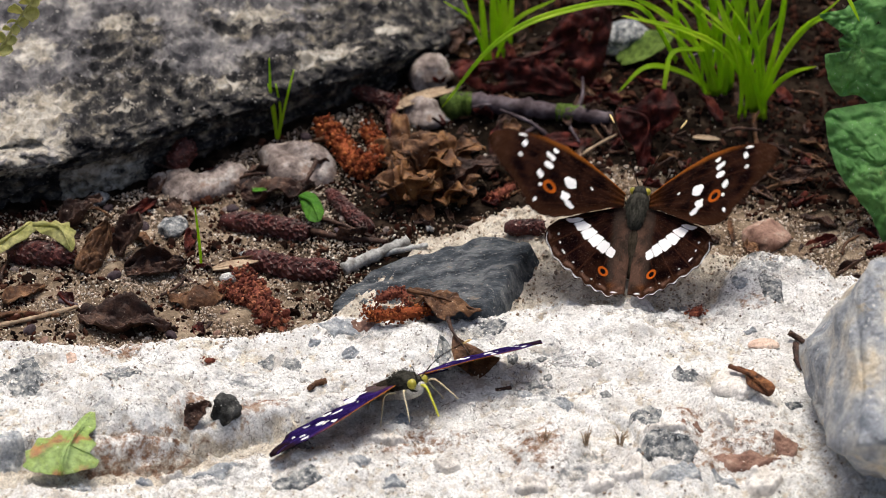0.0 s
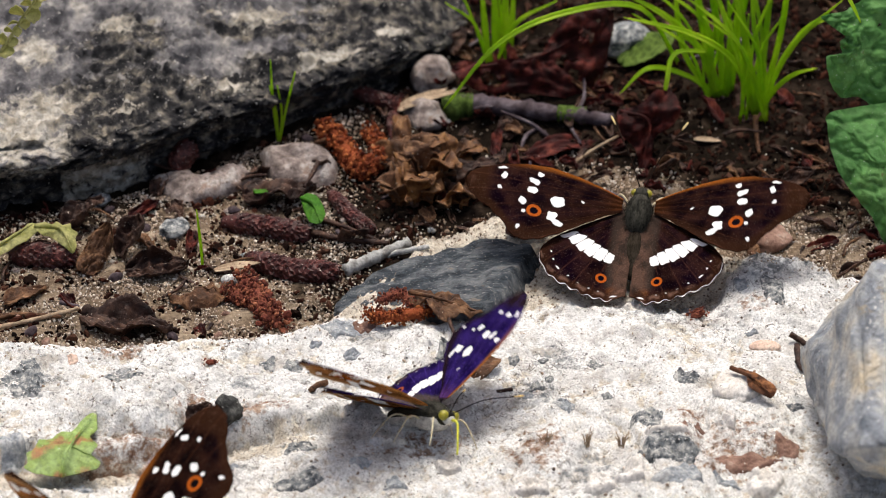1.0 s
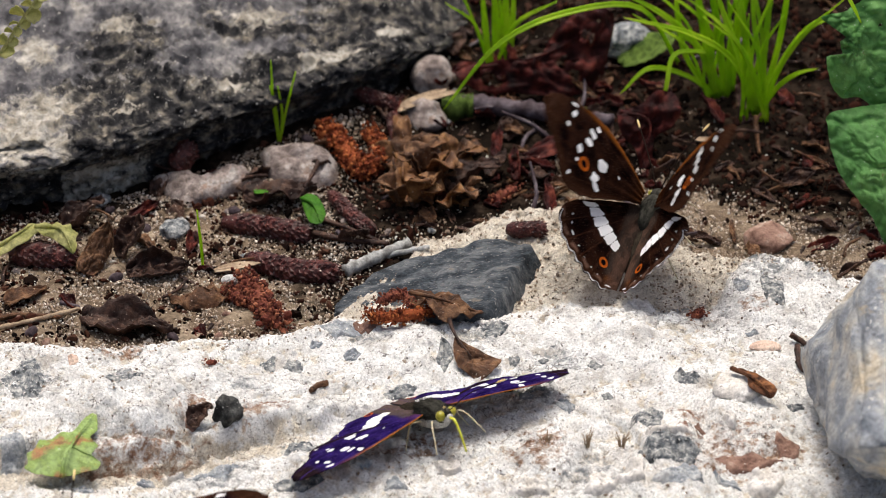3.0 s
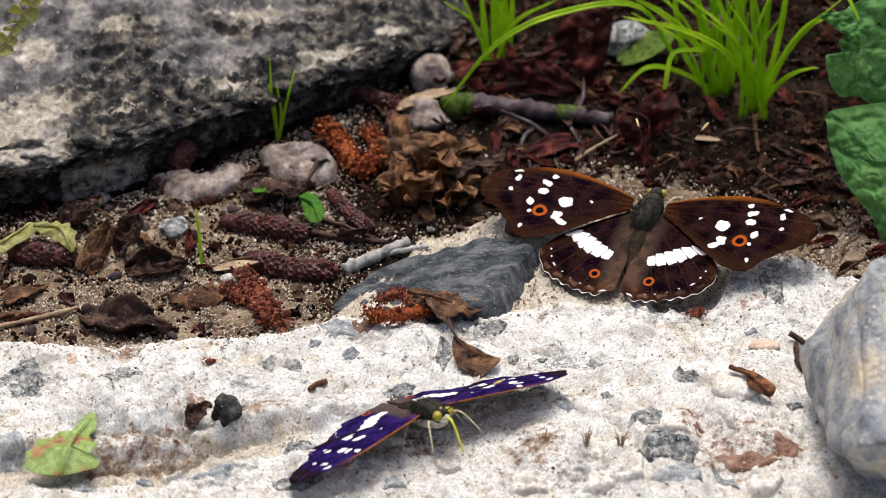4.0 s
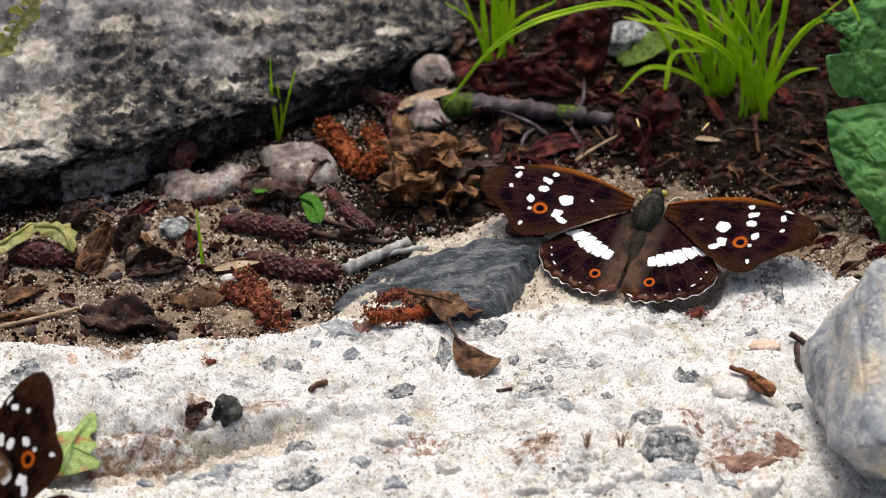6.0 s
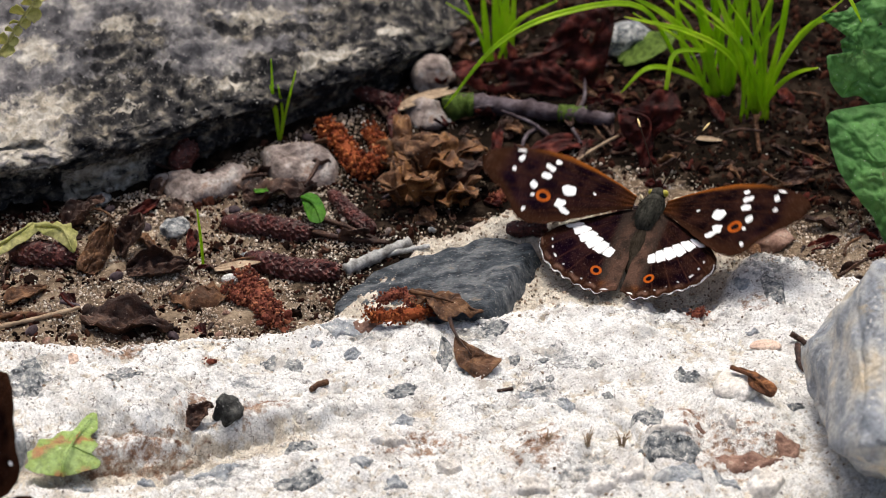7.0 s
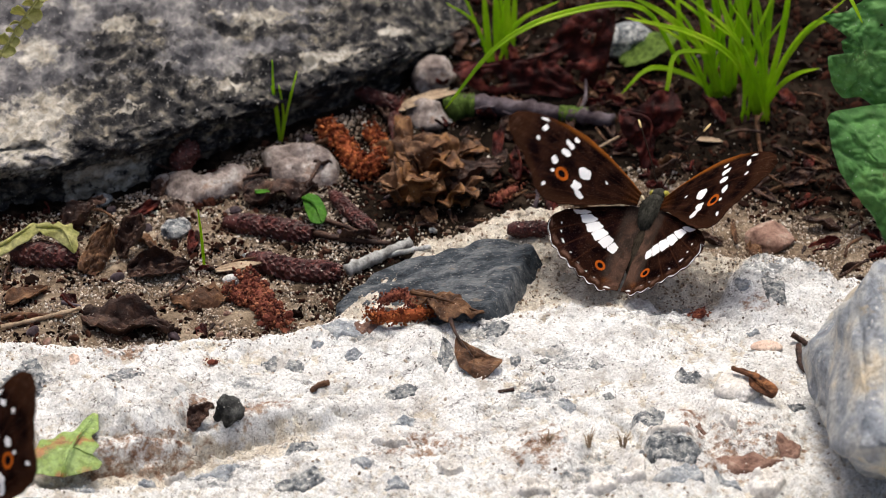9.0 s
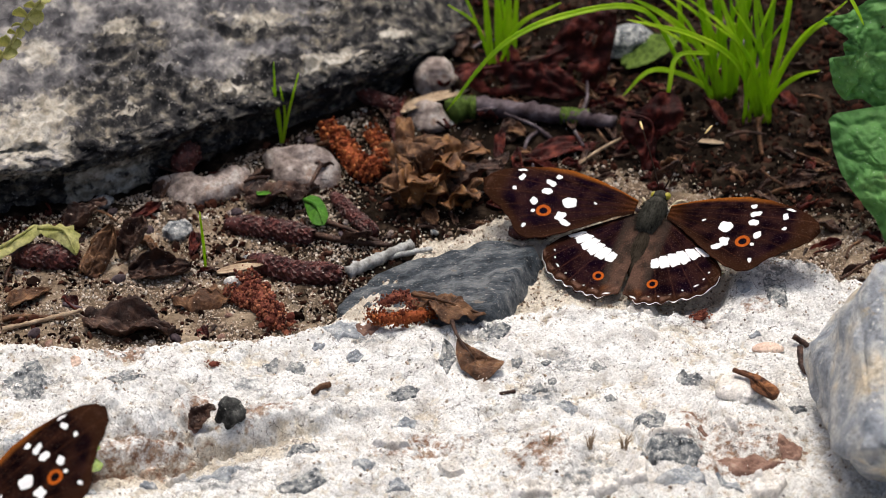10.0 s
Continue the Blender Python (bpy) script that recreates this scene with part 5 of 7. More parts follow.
scraps = []
for k, (ln_, wd, mt, lab) in enumerate([(0.008, 0.005, DEAD_DARK, "small blackish leaf scrap in the litter"), (0.006, 0.004, DEAD_BROWN, "small brown leaf scrap in the litter"), (0.009, 0.0035, DEAD_RED, "small dark red leaf scrap in the litter"),
                                    (0.007, 0.003, DEAD_DARK, "small rolled blackish leaf scrap"), (0.005, 0.004, DEAD_RED, "small crumpled dark red leaf scrap"), (0.010, 0.002, DEAD_BROWN, "narrow brown leaf strip in the litter"), (0.006, 0.0024, DEAD_DARK, "small dark leaf strip in the litter")]):
    ob = leaf_blade((0, 0, 0), ln_, wd, 0, mt, lab, curl=1.0 + 0.2 * k, seed=60 + k, wave=0.25, name="leaf_scrap")
    tagged(ob, group="leaf scraps")
    scraps.append(ob)
strewn(scraps, 190, 77, in_litter)
for k, p in enumerate(scatter(70, 81, lambda x, y: in_litter(x, y) if -0.025 < x < 0.05 and 0.015 < y < 0.085 else 0.0, 0.0012)):
    copy_thing(scraps[(0, 2, 4, 3, 1)[k % 5]], pose(*p, 47 * k % 70 - 35, 31 * k % 80 - 40, 73 * k % 360))
sticks = [twig([(0, 0, 0), (0.004, 0.0006, 0.0004), (0.009, 0, 0)], 0.0004, 0.0003, 40, DEAD_DARK, "thin dark stalk in the litter"), twig([(0, 0, 0), (0.005, -0.0008, 0.0005), (0.012, 0.0006, 0)], 0.0005, 0.0003, 41, BARK, "thin greyish twig in the litter"),
          twig([(0, 0, 0), (0.003, 0.0008, 0.0004), (0.007, 0, 0)], 0.00035, 0.00025, 42, DEAD_BROWN, "thin brown stalk in the litter")]
for ob in sticks:
    tagged(ob, group="thin stalks")
strewn(sticks, 70, 78, in_litter, 0.0008)
nuggets = [stone("pebble", (0, 0, 0), (a, b, c), 0, 200 + k, mt, lab, 0.3, "pebble", level=2, cuts=9) for k, (a, b, c, mt, lab) in enumerate([(0.0026, 0.002, 0.0017, RUST_STONE, "small brown pebble in the litter"), (0.0022, 0.0019, 0.0014, DARK_PEBBLE, "small grey pebble in the litter"), (0.0021, 0.0016, 0.0014, PINK_STONE, "small pale pebble in the litter"), (0.0034, 0.0022, 0.002, BARK, "small dark lump of bark")])]
for ob in nuggets:
    tagged(ob, group="small pebbles")
strewn(nuggets, 32, 79, lambda x, y: 0.0 if y - ramp_line(x, ROCK_EDGE) < 0.001 or (ramp_line(x, BOULDER_FOOT) - y < 0.001 and x < 0.01) or abs(x) > 0.1 else ease(0.03, -0.02, x), 0.0004)

# leaves with an outline of their own
leaf_of("dead_leaf", [(0.00177, 0.06447, 0.00898), (0.00430, 0.06547, 0.01116), (0.00965, 0.06647, 0.00838), (0.01666, 0.06747, 0.00702), (0.02178, 0.06947, 0.00886), (0.02471, 0.07247, 0.01389), (0.02751, 0.07447, 0.01716), (0.03263, 0.07647, 0.01958), (0.03875, 0.07547, 0.01766), (0.03749, 0.07147, 0.01041),
                      (0.03538, 0.06647, 0.00439), (0.03125, 0.06347, 0.00194), (0.02230, 0.06247, 0.00417), (0.01216, 0.06247, 0.00474), (0.00481, 0.06247, 0.00645)], DEAD_RED, "dark red decayed leaf full of holes", [((0.01041, 0.06547, 0.00662), 0.0017), ((0.01295, 0.06547, 0.00605), 0.0016), ((0.02045, 0.06547, 0.00548), 0.0016),
                      ((0.02748, 0.06847, 0.00879), 0.0018), ((0.02922, 0.06847, 0.01078), 0.0016), ((0.03255, 0.07147, 0.01467), 0.0018), ((0.03410, 0.07347, 0.01680), 0.0016), ((0.02998, 0.06647, 0.00725), 0.0016)], 0.001, 0.34, 10, rings=22)
leaf_of("dead_leaf", [(0.03824, 0.04276, 0.01021), (0.04264, 0.04276, 0.01160), (0.04697, 0.04476, 0.01445), (0.05082, 0.04476, 0.01361), (0.05199, 0.04176, 0.01018), (0.04950, 0.03976, 0.00761), (0.04629, 0.03876, 0.00592), (0.04524, 0.03476, 0.00137), (0.04328, 0.03426, 0.00024), (0.04187, 0.03776, 0.00394), (0.03894, 0.03976, 0.00622)], DEAD_RED,
        "dark red withered leaf hanging over soil", (), 0.001, 0.34, 12)
leaf_of("dead_leaf", [(0.00242, -0.04857, 0.00832), (0.00461, -0.05122, 0.00865), (0.00777, -0.05379, 0.00817), (0.01138, -0.05490, 0.00706), (0.01026, -0.05697, 0.00655), (0.00739, -0.06029, 0.00581), (0.00523, -0.05826, 0.00581), (0.00306, -0.05604, 0.00623), (0.00208, -0.05268, 0.00749)], DEAD_BROWN, "brown wedge-shaped dead leaf on the rock slab", (), 0.0008, 0.16, 8, rib=[(0.00134, -0.04055, 0.00732), (0.00243, -0.04806, 0.00852), (0.00558, -0.05499, 0.00764)], rib_mat=DEAD_DARK)
leaf_of("fallen_leaf", [(-0.06540, -0.07437, 0.00776), (-0.06743, -0.07759, 0.00807), (-0.06910, -0.08213, 0.00837), (-0.07114, -0.08270, 0.00849), (-0.07283, -0.08480, 0.00836), (-0.07496, -0.08470, 0.00817), (-0.07571, -0.08770, 0.00789), (-0.07688, -0.08860, 0.00761), (-0.07647, -0.09081, 0.00708), (-0.07703, -0.09173, 0.00657), (-0.07467, -0.09276, 0.00588), (-0.07115, -0.09287, 0.00546), (-0.06727, -0.09196, 0.00560), (-0.06383, -0.09085, 0.00573), (-0.06318, -0.08950, 0.00645), (-0.06499, -0.08851, 0.00742), (-0.06395, -0.08596, 0.00762), (-0.06563, -0.08343, 0.00797), (-0.06452, -0.08053, 0.00796)],
        LEAF_FALLEN, "fallen pale green leaf with brown edges", (), 0.001, 0.06, 31, rib=[(-0.07003, -0.09359, 0.00556), (-0.06921, -0.08961, 0.00853), (-0.06569, -0.07676, 0.00829)])
leaf_of("leaf", [(-0.09446, -0.01065, 0.00468), (-0.09130, -0.00711, 0.00586), (-0.08926, -0.00627, 0.00644), (-0.08822, -0.00484, 0.00697), (-0.08684, -0.00468, 0.00701), (-0.08585, -0.00273, 0.00752), (-0.08444, -0.00259, 0.00784), (-0.08301, -0.00503, 0.00788), (-0.08431, -0.00632, 0.00728), (-0.08645, -0.00847, 0.00664), (-0.08976, -0.01071, 0.00551), (-0.09352, -0.01398, 0.00420)], LEAF_YELLOW, "yellow-green serrated leaf over the litter", (), 0.0008, 0.08, 32)
leaf_of("leaf", [(-0.08452, -0.00404, 0.00786), (-0.08228, -0.00286, 0.00826), (-0.08078, -0.00383, 0.00828), (-0.07973, -0.00260, 0.00825), (-0.07847, -0.00367, 0.00805), (-0.07696, -0.00252, 0.00780), (-0.07657, -0.00438, 0.00752), (-0.07527, -0.00486, 0.00698), (-0.07562, -0.00637, 0.00650), (-0.07523, -0.00840, 0.00579), (-0.07595, -0.00984, 0.00501), (-0.07812, -0.00842, 0.00607), (-0.08053, -0.00694, 0.00710), (-0.08263, -0.00658, 0.00770)], LEAF_YELLOW, "yellow-green serrated leaf over the litter", (), 0.0008, 0.08, 33)
leaf_of("leaf", [(-0.02994, 0.01468, 0.00411), (-0.02866, 0.01586, 0.00469), (-0.02683, 0.01513, 0.00468), (-0.02532, 0.01223, 0.00411), (-0.02463, 0.00888, 0.00353), (-0.02563, 0.00628, 0.00281), (-0.02779, 0.00687, 0.00275), (-0.02907, 0.01003, 0.00343)], LEAF_BRIGHT, "small bright green seedling leaf", (), 0.0006, 0.06, 34)
leaf_of("leaf", [(0.08031, 0.01620, 0.02252), (0.08224, 0.01720, 0.02360), (0.08965, 0.01820, 0.02441), (0.09923, 0.01920, 0.02469), (0.10750, 0.01420, 0.01660), (0.10508, 0.00620, 0.00341), (0.09775, 0.00120, -0.00219), (0.09236, 0.00120, 0.00054), (0.08991, 0.00320, 0.00538), (0.08597, 0.00620, 0.00938), (0.08249, 0.00920, 0.01366), (0.08095, 0.01320, 0.01848)], LEAF_GREEN,
        "large green leaf with a hole hanging over the soil", [((0.08561, 0.01520, 0.02117), 0.0010)], 0.003, 0.05, 37, rib=[(0.10132, 0.01920, 0.02869), (0.09698, 0.01520, 0.01607), (0.09288, 0.00220, 0.00160)], rib_mat=LEAF_BRIGHT, rings=40, quilt=0.003, veins=[((0.09703, 0.01820, 0.02052), (0.08416, 0.01520, 0.01580)), ((0.09720, 0.01420, 0.01458), (0.08672, 0.01020, 0.01000)), ((0.09689, 0.01020, 0.00865), (0.09012, 0.00620, 0.00545)), ((0.09750, 0.01920, 0.02402), (0.08274, 0.01820, 0.02093))])
leaf_of("leaf", [(0.07892, 0.02520, 0.04179), (0.08159, 0.02520, 0.04258), (0.08463, 0.02620, 0.04288), (0.09170, 0.02820, 0.04662), (0.10375, 0.03020, 0.04698), (0.10660, 0.02420, 0.03013), (0.09944, 0.02020, 0.02350), (0.09225, 0.01920, 0.02255), (0.08742, 0.02020, 0.02551), (0.08387, 0.02020, 0.02524), (0.08114, 0.02120, 0.02899), (0.08026, 0.02220, 0.03380), (0.08364, 0.02320, 0.03435), (0.08301, 0.02320, 0.03699), (0.08471, 0.02420, 0.03808), (0.08104, 0.02420, 0.04018)], LEAF_GREEN,
        "ragged dark green leaf with torn edge", [((0.08544, 0.02420, 0.03570), 0.002), ((0.08980, 0.02320, 0.03064), 0.002), ((0.08762, 0.02220, 0.02955), 0.0016), ((0.09133, 0.02620, 0.03973), 0.0018)], 0.002, 0.12, 38, rings=40, quilt=0.003)

# green leaves
leaf_blade((-0.04029, 0.01991, 0.00286), 0.004, 0.0032, 15, LEAF_BRIGHT, "tiny bright green seedling leaf", curl=0.4, seed=35, name="leaf")
leaf_blade((0.04050, 0.07362, 0.00619), 0.015, 0.012, 25, MOSS, "dark green leaf behind the grass", curl=0.5, tilt=-20, seed=36, name="leaf")


# ---- grass ----
def grass_tuft(label, blades, seed, extra=0):
    r = random.Random(seed)
    root = base("grass_tuft", label, "grass", pose(*blades[0][0]), "grass tufts")
    o = Vector(blades[0][0])
    more = list(blades)
    for k in range(extra):
        a = o + Vector((r.uniform(-0.004, 0.004), r.uniform(-0.003, 0.003), 0))
        lean = Vector((max(-0.5, min(0.5, r.gauss(0, 0.28))), r.uniform(-0.2, 0.3), 1)) * r.uniform(0.014, 0.036)
        more.append((a, a + lean * 0.5 + Vector((0, 0, 0.003)), a + lean + Vector((lean.x * 0.5, 0, 0)), r.uniform(0.0007, 0.0013)))
    for pts, w in blades_of(more, r):
        bm = bmesh.new()
        ln = [p - o for p in bend(pts, 22)]

        def f(u, v):
            k = min(20, int(u * 21))
            p = ln[k].lerp(ln[k + 1], u * 21 - k)
            d = (ln[k + 1] - ln[k]).normalized()
            side = d.cross(Vector((0.25, -0.75, 0.75))).normalized()
            nrm = side.cross(d)
            half = w * 0.38 * (0.7 + 0.3 * u) * (1 - max(0, u - 0.55) / 0.45) ** 0.7 + 0.00008
            s = 2 * v - 1
            return p + side * s * half + nrm * abs(s) * half * 0.45
        sheet(bm, 21, 4, f, 0.00012)
        part("grass_blade", bm, GRASS, root)
    return root


def blades_of(blades, r):
    for b in blades:
        yield list(b[:-1]), b[-1]


grass_tuft("fresh bright green grass tuft with arching blades", [
    ((0.06969, 0.05514, 0.00244), (0.06453, 0.05714, 0.01480), (0.05456, 0.05314, 0.02375), (0.03936, 0.04914, 0.02982), 0.0022),
    ((0.06991, 0.05514, 0.00315), (0.06769, 0.05814, 0.01570), (0.06550, 0.06114, 0.02811), (0.06397, 0.06314, 0.03812), 0.0022),
    ((0.07004, 0.05514, 0.00315), (0.07118, 0.05914, 0.01519), (0.07204, 0.06114, 0.02673), (0.07402, 0.06314, 0.03539), 0.002),
    ((0.07029, 0.05514, 0.00315), (0.07548, 0.05514, 0.01721), (0.08163, 0.05314, 0.02650), (0.08930, 0.05114, 0.02885), 0.002),
    ((0.07030, 0.05514, 0.00287), (0.07377, 0.05314, 0.01054), (0.07772, 0.05114, 0.01506), (0.08211, 0.04914, 0.01746), 0.0014),
    ((0.07016, 0.05514, 0.00315), (0.07377, 0.05714, 0.01760), (0.07525, 0.05714, 0.03004), (0.07575, 0.05714, 0.03957), 0.002),
    ((0.06941, 0.05514, 0.00315), (0.06690, 0.05714, 0.01200), (0.06311, 0.05914, 0.02216), (0.05905, 0.06114, 0.03360), 0.0026),
    ((0.06943, 0.05514, 0.00273), (0.07022, 0.05714, 0.01340), (0.06866, 0.05914, 0.02355), (0.06773, 0.06114, 0.03360), 0.0018)], 1, 12)
grass_tuft("fresh green grass tuft behind another", [
    ((0.06162, 0.06257, 0.00355), (0.05755, 0.06457, 0.01387), (0.04955, 0.06257, 0.02326), (0.04040, 0.05857, 0.03072), 0.0026),
    ((0.06225, 0.06257, 0.00355), (0.05876, 0.06457, 0.01528), (0.05644, 0.06457, 0.02645), (0.05489, 0.06457, 0.03472), 0.0024),
    ((0.06289, 0.06257, 0.00355), (0.06191, 0.06457, 0.01528), (0.05982, 0.06457, 0.02645), (0.05862, 0.06457, 0.03472), 0.0026),
    ((0.06098, 0.06257, 0.00355), (0.05493, 0.06057, 0.00955), (0.04577, 0.05657, 0.01369), (0.03920, 0.05257, 0.00943), 0.0016),
    ((0.06352, 0.06257, 0.00355), (0.06449, 0.06457, 0.01387), (0.06708, 0.06457, 0.02645), (0.06920, 0.06457, 0.03472), 0.0022),
    ((0.06061, 0.06257, 0.00326), (0.05445, 0.06457, 0.01246), (0.05236, 0.06657, 0.02130), (0.05155, 0.06857, 0.03008), 0.002)], 2, 12)
grass_tuft("long arching green grass blade", [
    ((0.05794, 0.05457, 0.01889), (0.05082, 0.05057, 0.02020), (0.04892, 0.04657, 0.01462), (0.04760, 0.04457, 0.00590), 0.0014)], 3)
grass_tuft("long arching green grass blade", [
    ((0.05245, 0.06257, 0.01206), (0.04258, 0.05257, 0.03061), (0.02515, 0.04657, 0.03176), (0.01171, 0.04257, 0.02626), (0.00025, 0.03857, 0.01295), 0.0019)], 4)
grass_tuft("green grass stalks behind the twig", [
    ((0.01082, 0.07661, 0.00381), (0.00976, 0.07861, 0.01114), (0.00868, 0.08061, 0.02437), 0.0022),
    ((0.01211, 0.07661, 0.00352), (0.01208, 0.07861, 0.01114), (0.01149, 0.08061, 0.02437), 0.003),
    ((0.01365, 0.07661, 0.00381), (0.01400, 0.07861, 0.01114), (0.01455, 0.08061, 0.02437), 0.003),
    ((0.01494, 0.07661, 0.00352), (0.01555, 0.07861, 0.01114), (0.01634, 0.08061, 0.02437), 0.0022)], 5, 5)
grass_tuft("small green grass sprout", [
    ((-0.03603, 0.04416, 0.00191), (-0.03703, 0.04416, 0.01170), (-0.03726, 0.04416, 0.02205), 0.0006),
    ((-0.03603, 0.04416, 0.00191), (-0.03636, 0.04416, 0.00892), (-0.03766, 0.04416, 0.01586), 0.0006),
    ((-0.03578, 0.04416, 0.00191), (-0.03410, 0.04416, 0.01031), (-0.03192, 0.04416, 0.01931), 0.0006),
    ((-0.03578, 0.04416, 0.00191), (-0.03512, 0.04416, 0.00892), (-0.03594, 0.04416, 0.01586), 0.0006)], 6)
grass_tuft("tiny green grass sprout", [
    ((-0.04963, -0.00678, -0.00068), (-0.04988, -0.00678, 0.00540), (-0.05040, -0.00678, 0.01341), 0.0007)], 7)
grass_tuft("green grass blade tips hanging in", [
    ((0.07747, 0.00220, 0.06406), (0.08160, 0.00020, 0.05752), (0.08390, -0.00180, 0.05347), 0.0010)], 8)


def herb():
    """A sprig with small lobed yellow-green leaves."""
    pts = [(-0.09159, 0.00556, 0.04088), (-0.08776, 0.00556, 0.04667), (-0.08457, 0.00556, 0.05177), (-0.08084, 0.00556, 0.05683)]
    root = base("herb", "yellow-green herb sprig with small toothed leaves", "plant", pose(*pts[0]))
    o = Vector(pts[0])
    ln = [p - o for p in bend(pts, 16)]
    bm = bmesh.new()
    tube(bm, ln, [0.0005 - 0.00002 * k for k in range(16)], 6)
    part("stem", bm, LEAF_YELLOW, root)
    r = random.Random(5)
    for k in range(2, 16, 2):
        for s in (-1, 1):
            c, ang = ln[k], r.uniform(20, 60) * s
            size = r.uniform(0.0020, 0.0034)
            bm = bmesh.new()

            def f(u, v):
                half = size * 0.42 * math.sin(math.pi * (u * 0.94 + 0.04)) ** 0.7 * (1 + 0.3 * abs(math.sin(u * 9)) * abs(2 * v - 1))
                return Vector((u * size, (2 * v - 1) * half, 0.1 * size * math.sin(u * 3) + abs(2 * v - 1) * half * 0.3))
            sheet(bm, 10, 6, f, 0.00012)
            leaf = part("leaf", bm, LEAF_YELLOW, root)
            leaf.matrix_basis = Matrix.Translation(c) @ pose(0, 0, 0, 60 + r.uniform(-20, 20), r.uniform(-30, 10), 60 - ang * 1.6 if s > 0 else 120 - ang * 1.6)
    return root


herb()

# ---- butterflies ----
FORE_TOP = [(0.0036, 0.0043), (0.0076, 0.0058), (0.0132, 0.0073), (0.0190, 0.0083), (0.0240, 0.0081), (0.0290, 0.0068), (0.0330, 0.0051), (0.0352, 0.0034), (0.0362, 0.0012)]
FORE_LOW = [(0.0036, 0.0008), (0.0063, -0.0006), (0.0113, -0.0047), (0.0160, -0.0086), (0.0195, -0.0108), (0.0223, -0.0116), (0.0243, -0.0114), (0.0260, -0.0100), (0.0278, -0.0075), (0.0304, -0.0051), (0.0330, -0.0037), (0.0350, -0.0019), (0.0362, 0.0012)]
HIND_TOP = [(0.0004, 0.0022), (0.0040, 0.0012), (0.0110, -0.0036), (0.0165, -0.0078), (0.0184, -0.0104), (0.0189, -0.0128)]
HIND_LOW = [(0.0004, -0.0200), (0.0018, -0.0206), (0.0036, -0.0224), (0.0050, -0.0222), (0.0085, -0.0216), (0.0115, -0.0206), (0.0145, -0.0191), (0.0168, -0.0170), (0.0183, -0.0147), (0.0189, -0.0128)]
# white marks: place, half length, half width, turn in degrees
FORE_WHITE = [((0.0169, -0.0006), 1.75, 1.5, -20), ((0.0177, -0.0045), 1.25, 1.5, 10), ((0.0163, -0.0059), 1.25, 0.75, 15), ((0.0211, 0.0057), 0.75, 0.75, 20), ((0.0222, 0.0035), 1.4, 0.8, 22), ((0.0224, 0.0012), 1.25, 1.0, 8), ((0.0241, -0.0022), 1.05, 0.95, 30),
              ((0.0290, 0.0057), 1.25, 0.36, -12), ((0.0284, 0.0036), 0.75, 1.05, 10), ((0.0291, 0.0003), 0.55, 0.5, 0), ((0.0236, -0.0047), 0.5, 0.6, 0), ((0.0243, -0.0088), 0.5, 0.55, 0), ((0.0118, 0.0008), 0.4, 0.3, 20)]
HIND_WHITE = [((0.0158, -0.0140), 0.40, 0.26, 60), ((0.0147, -0.0157), 0.70, 0.22, 35), ((0.0125, -0.0176), 0.30, 0.16, 20), ((0.0103, -0.0188), 0.34, 0.14, 10), ((0.0080, -0.0195), 0.34, 0.14, 0), ((0.0058, -0.0200), 0.34, 0.14, 0), ((0.0028, -0.0207), 0.85, 0.20, -25), ((0.0165, -0.0122), 0.2, 0.3, 0)]
# white band: its middle line, and half its width in millimetres
HIND_BAND = [(0.0150, -0.0072), (0.0124, -0.0072), (0.0099, -0.0088), (0.0075, -0.0104), (0.0052, -0.0110)]
HIND_WIDTH = [0.25, 1.45, 1.95, 1.85, 1.55]
FORE_EYE = ((0.02145, -0.0041), 1.55)
HIND_EYE = ((0.00576, -0.0166), 1.15)


def band_depth(x, y):
    """How far inside the white band a place lies, in millimetres."""
    best = -9.0
    for (ax, ay), (bx, by), wa, wb in zip(HIND_BAND, HIND_BAND[1:], HIND_WIDTH, HIND_WIDTH[1:]):
        dx, dy = bx - ax, by - ay
        t = max(0.0, min(1.0, ((x - ax) * dx + (y - ay) * dy) / (dx * dx + dy * dy)))
        best = max(best, wa + (wb - wa) * t - 1000 * math.hypot(x - ax - t * dx, y - ay - t * dy))
    return best


def mark(x, y, spots):
    best = -2.0
    x, y = x + 0.00035 * noise.noise(Vector((x * 1100, y * 1100, 0))), y + 0.00035 * noise.noise(Vector((x * 1100, y * 1100, 5)))
    for (sx, sy), a, b, turn in spots:
        a, b = a * 0.84, b * 0.84
        c, s = math.cos(radians(turn)), math.sin(radians(turn))
        dx, dy = (x - sx) * 1000, (y - sy) * 1000
        u, v = (dx * c + dy * s) / a, (-dx * s + dy * c) / b
        best = max(best, (1 - (abs(u) ** 3.6 + abs(v) ** 3.6) ** (1 / 3.6)) * min(a, b))
    return best


WING_SHAPES = {}


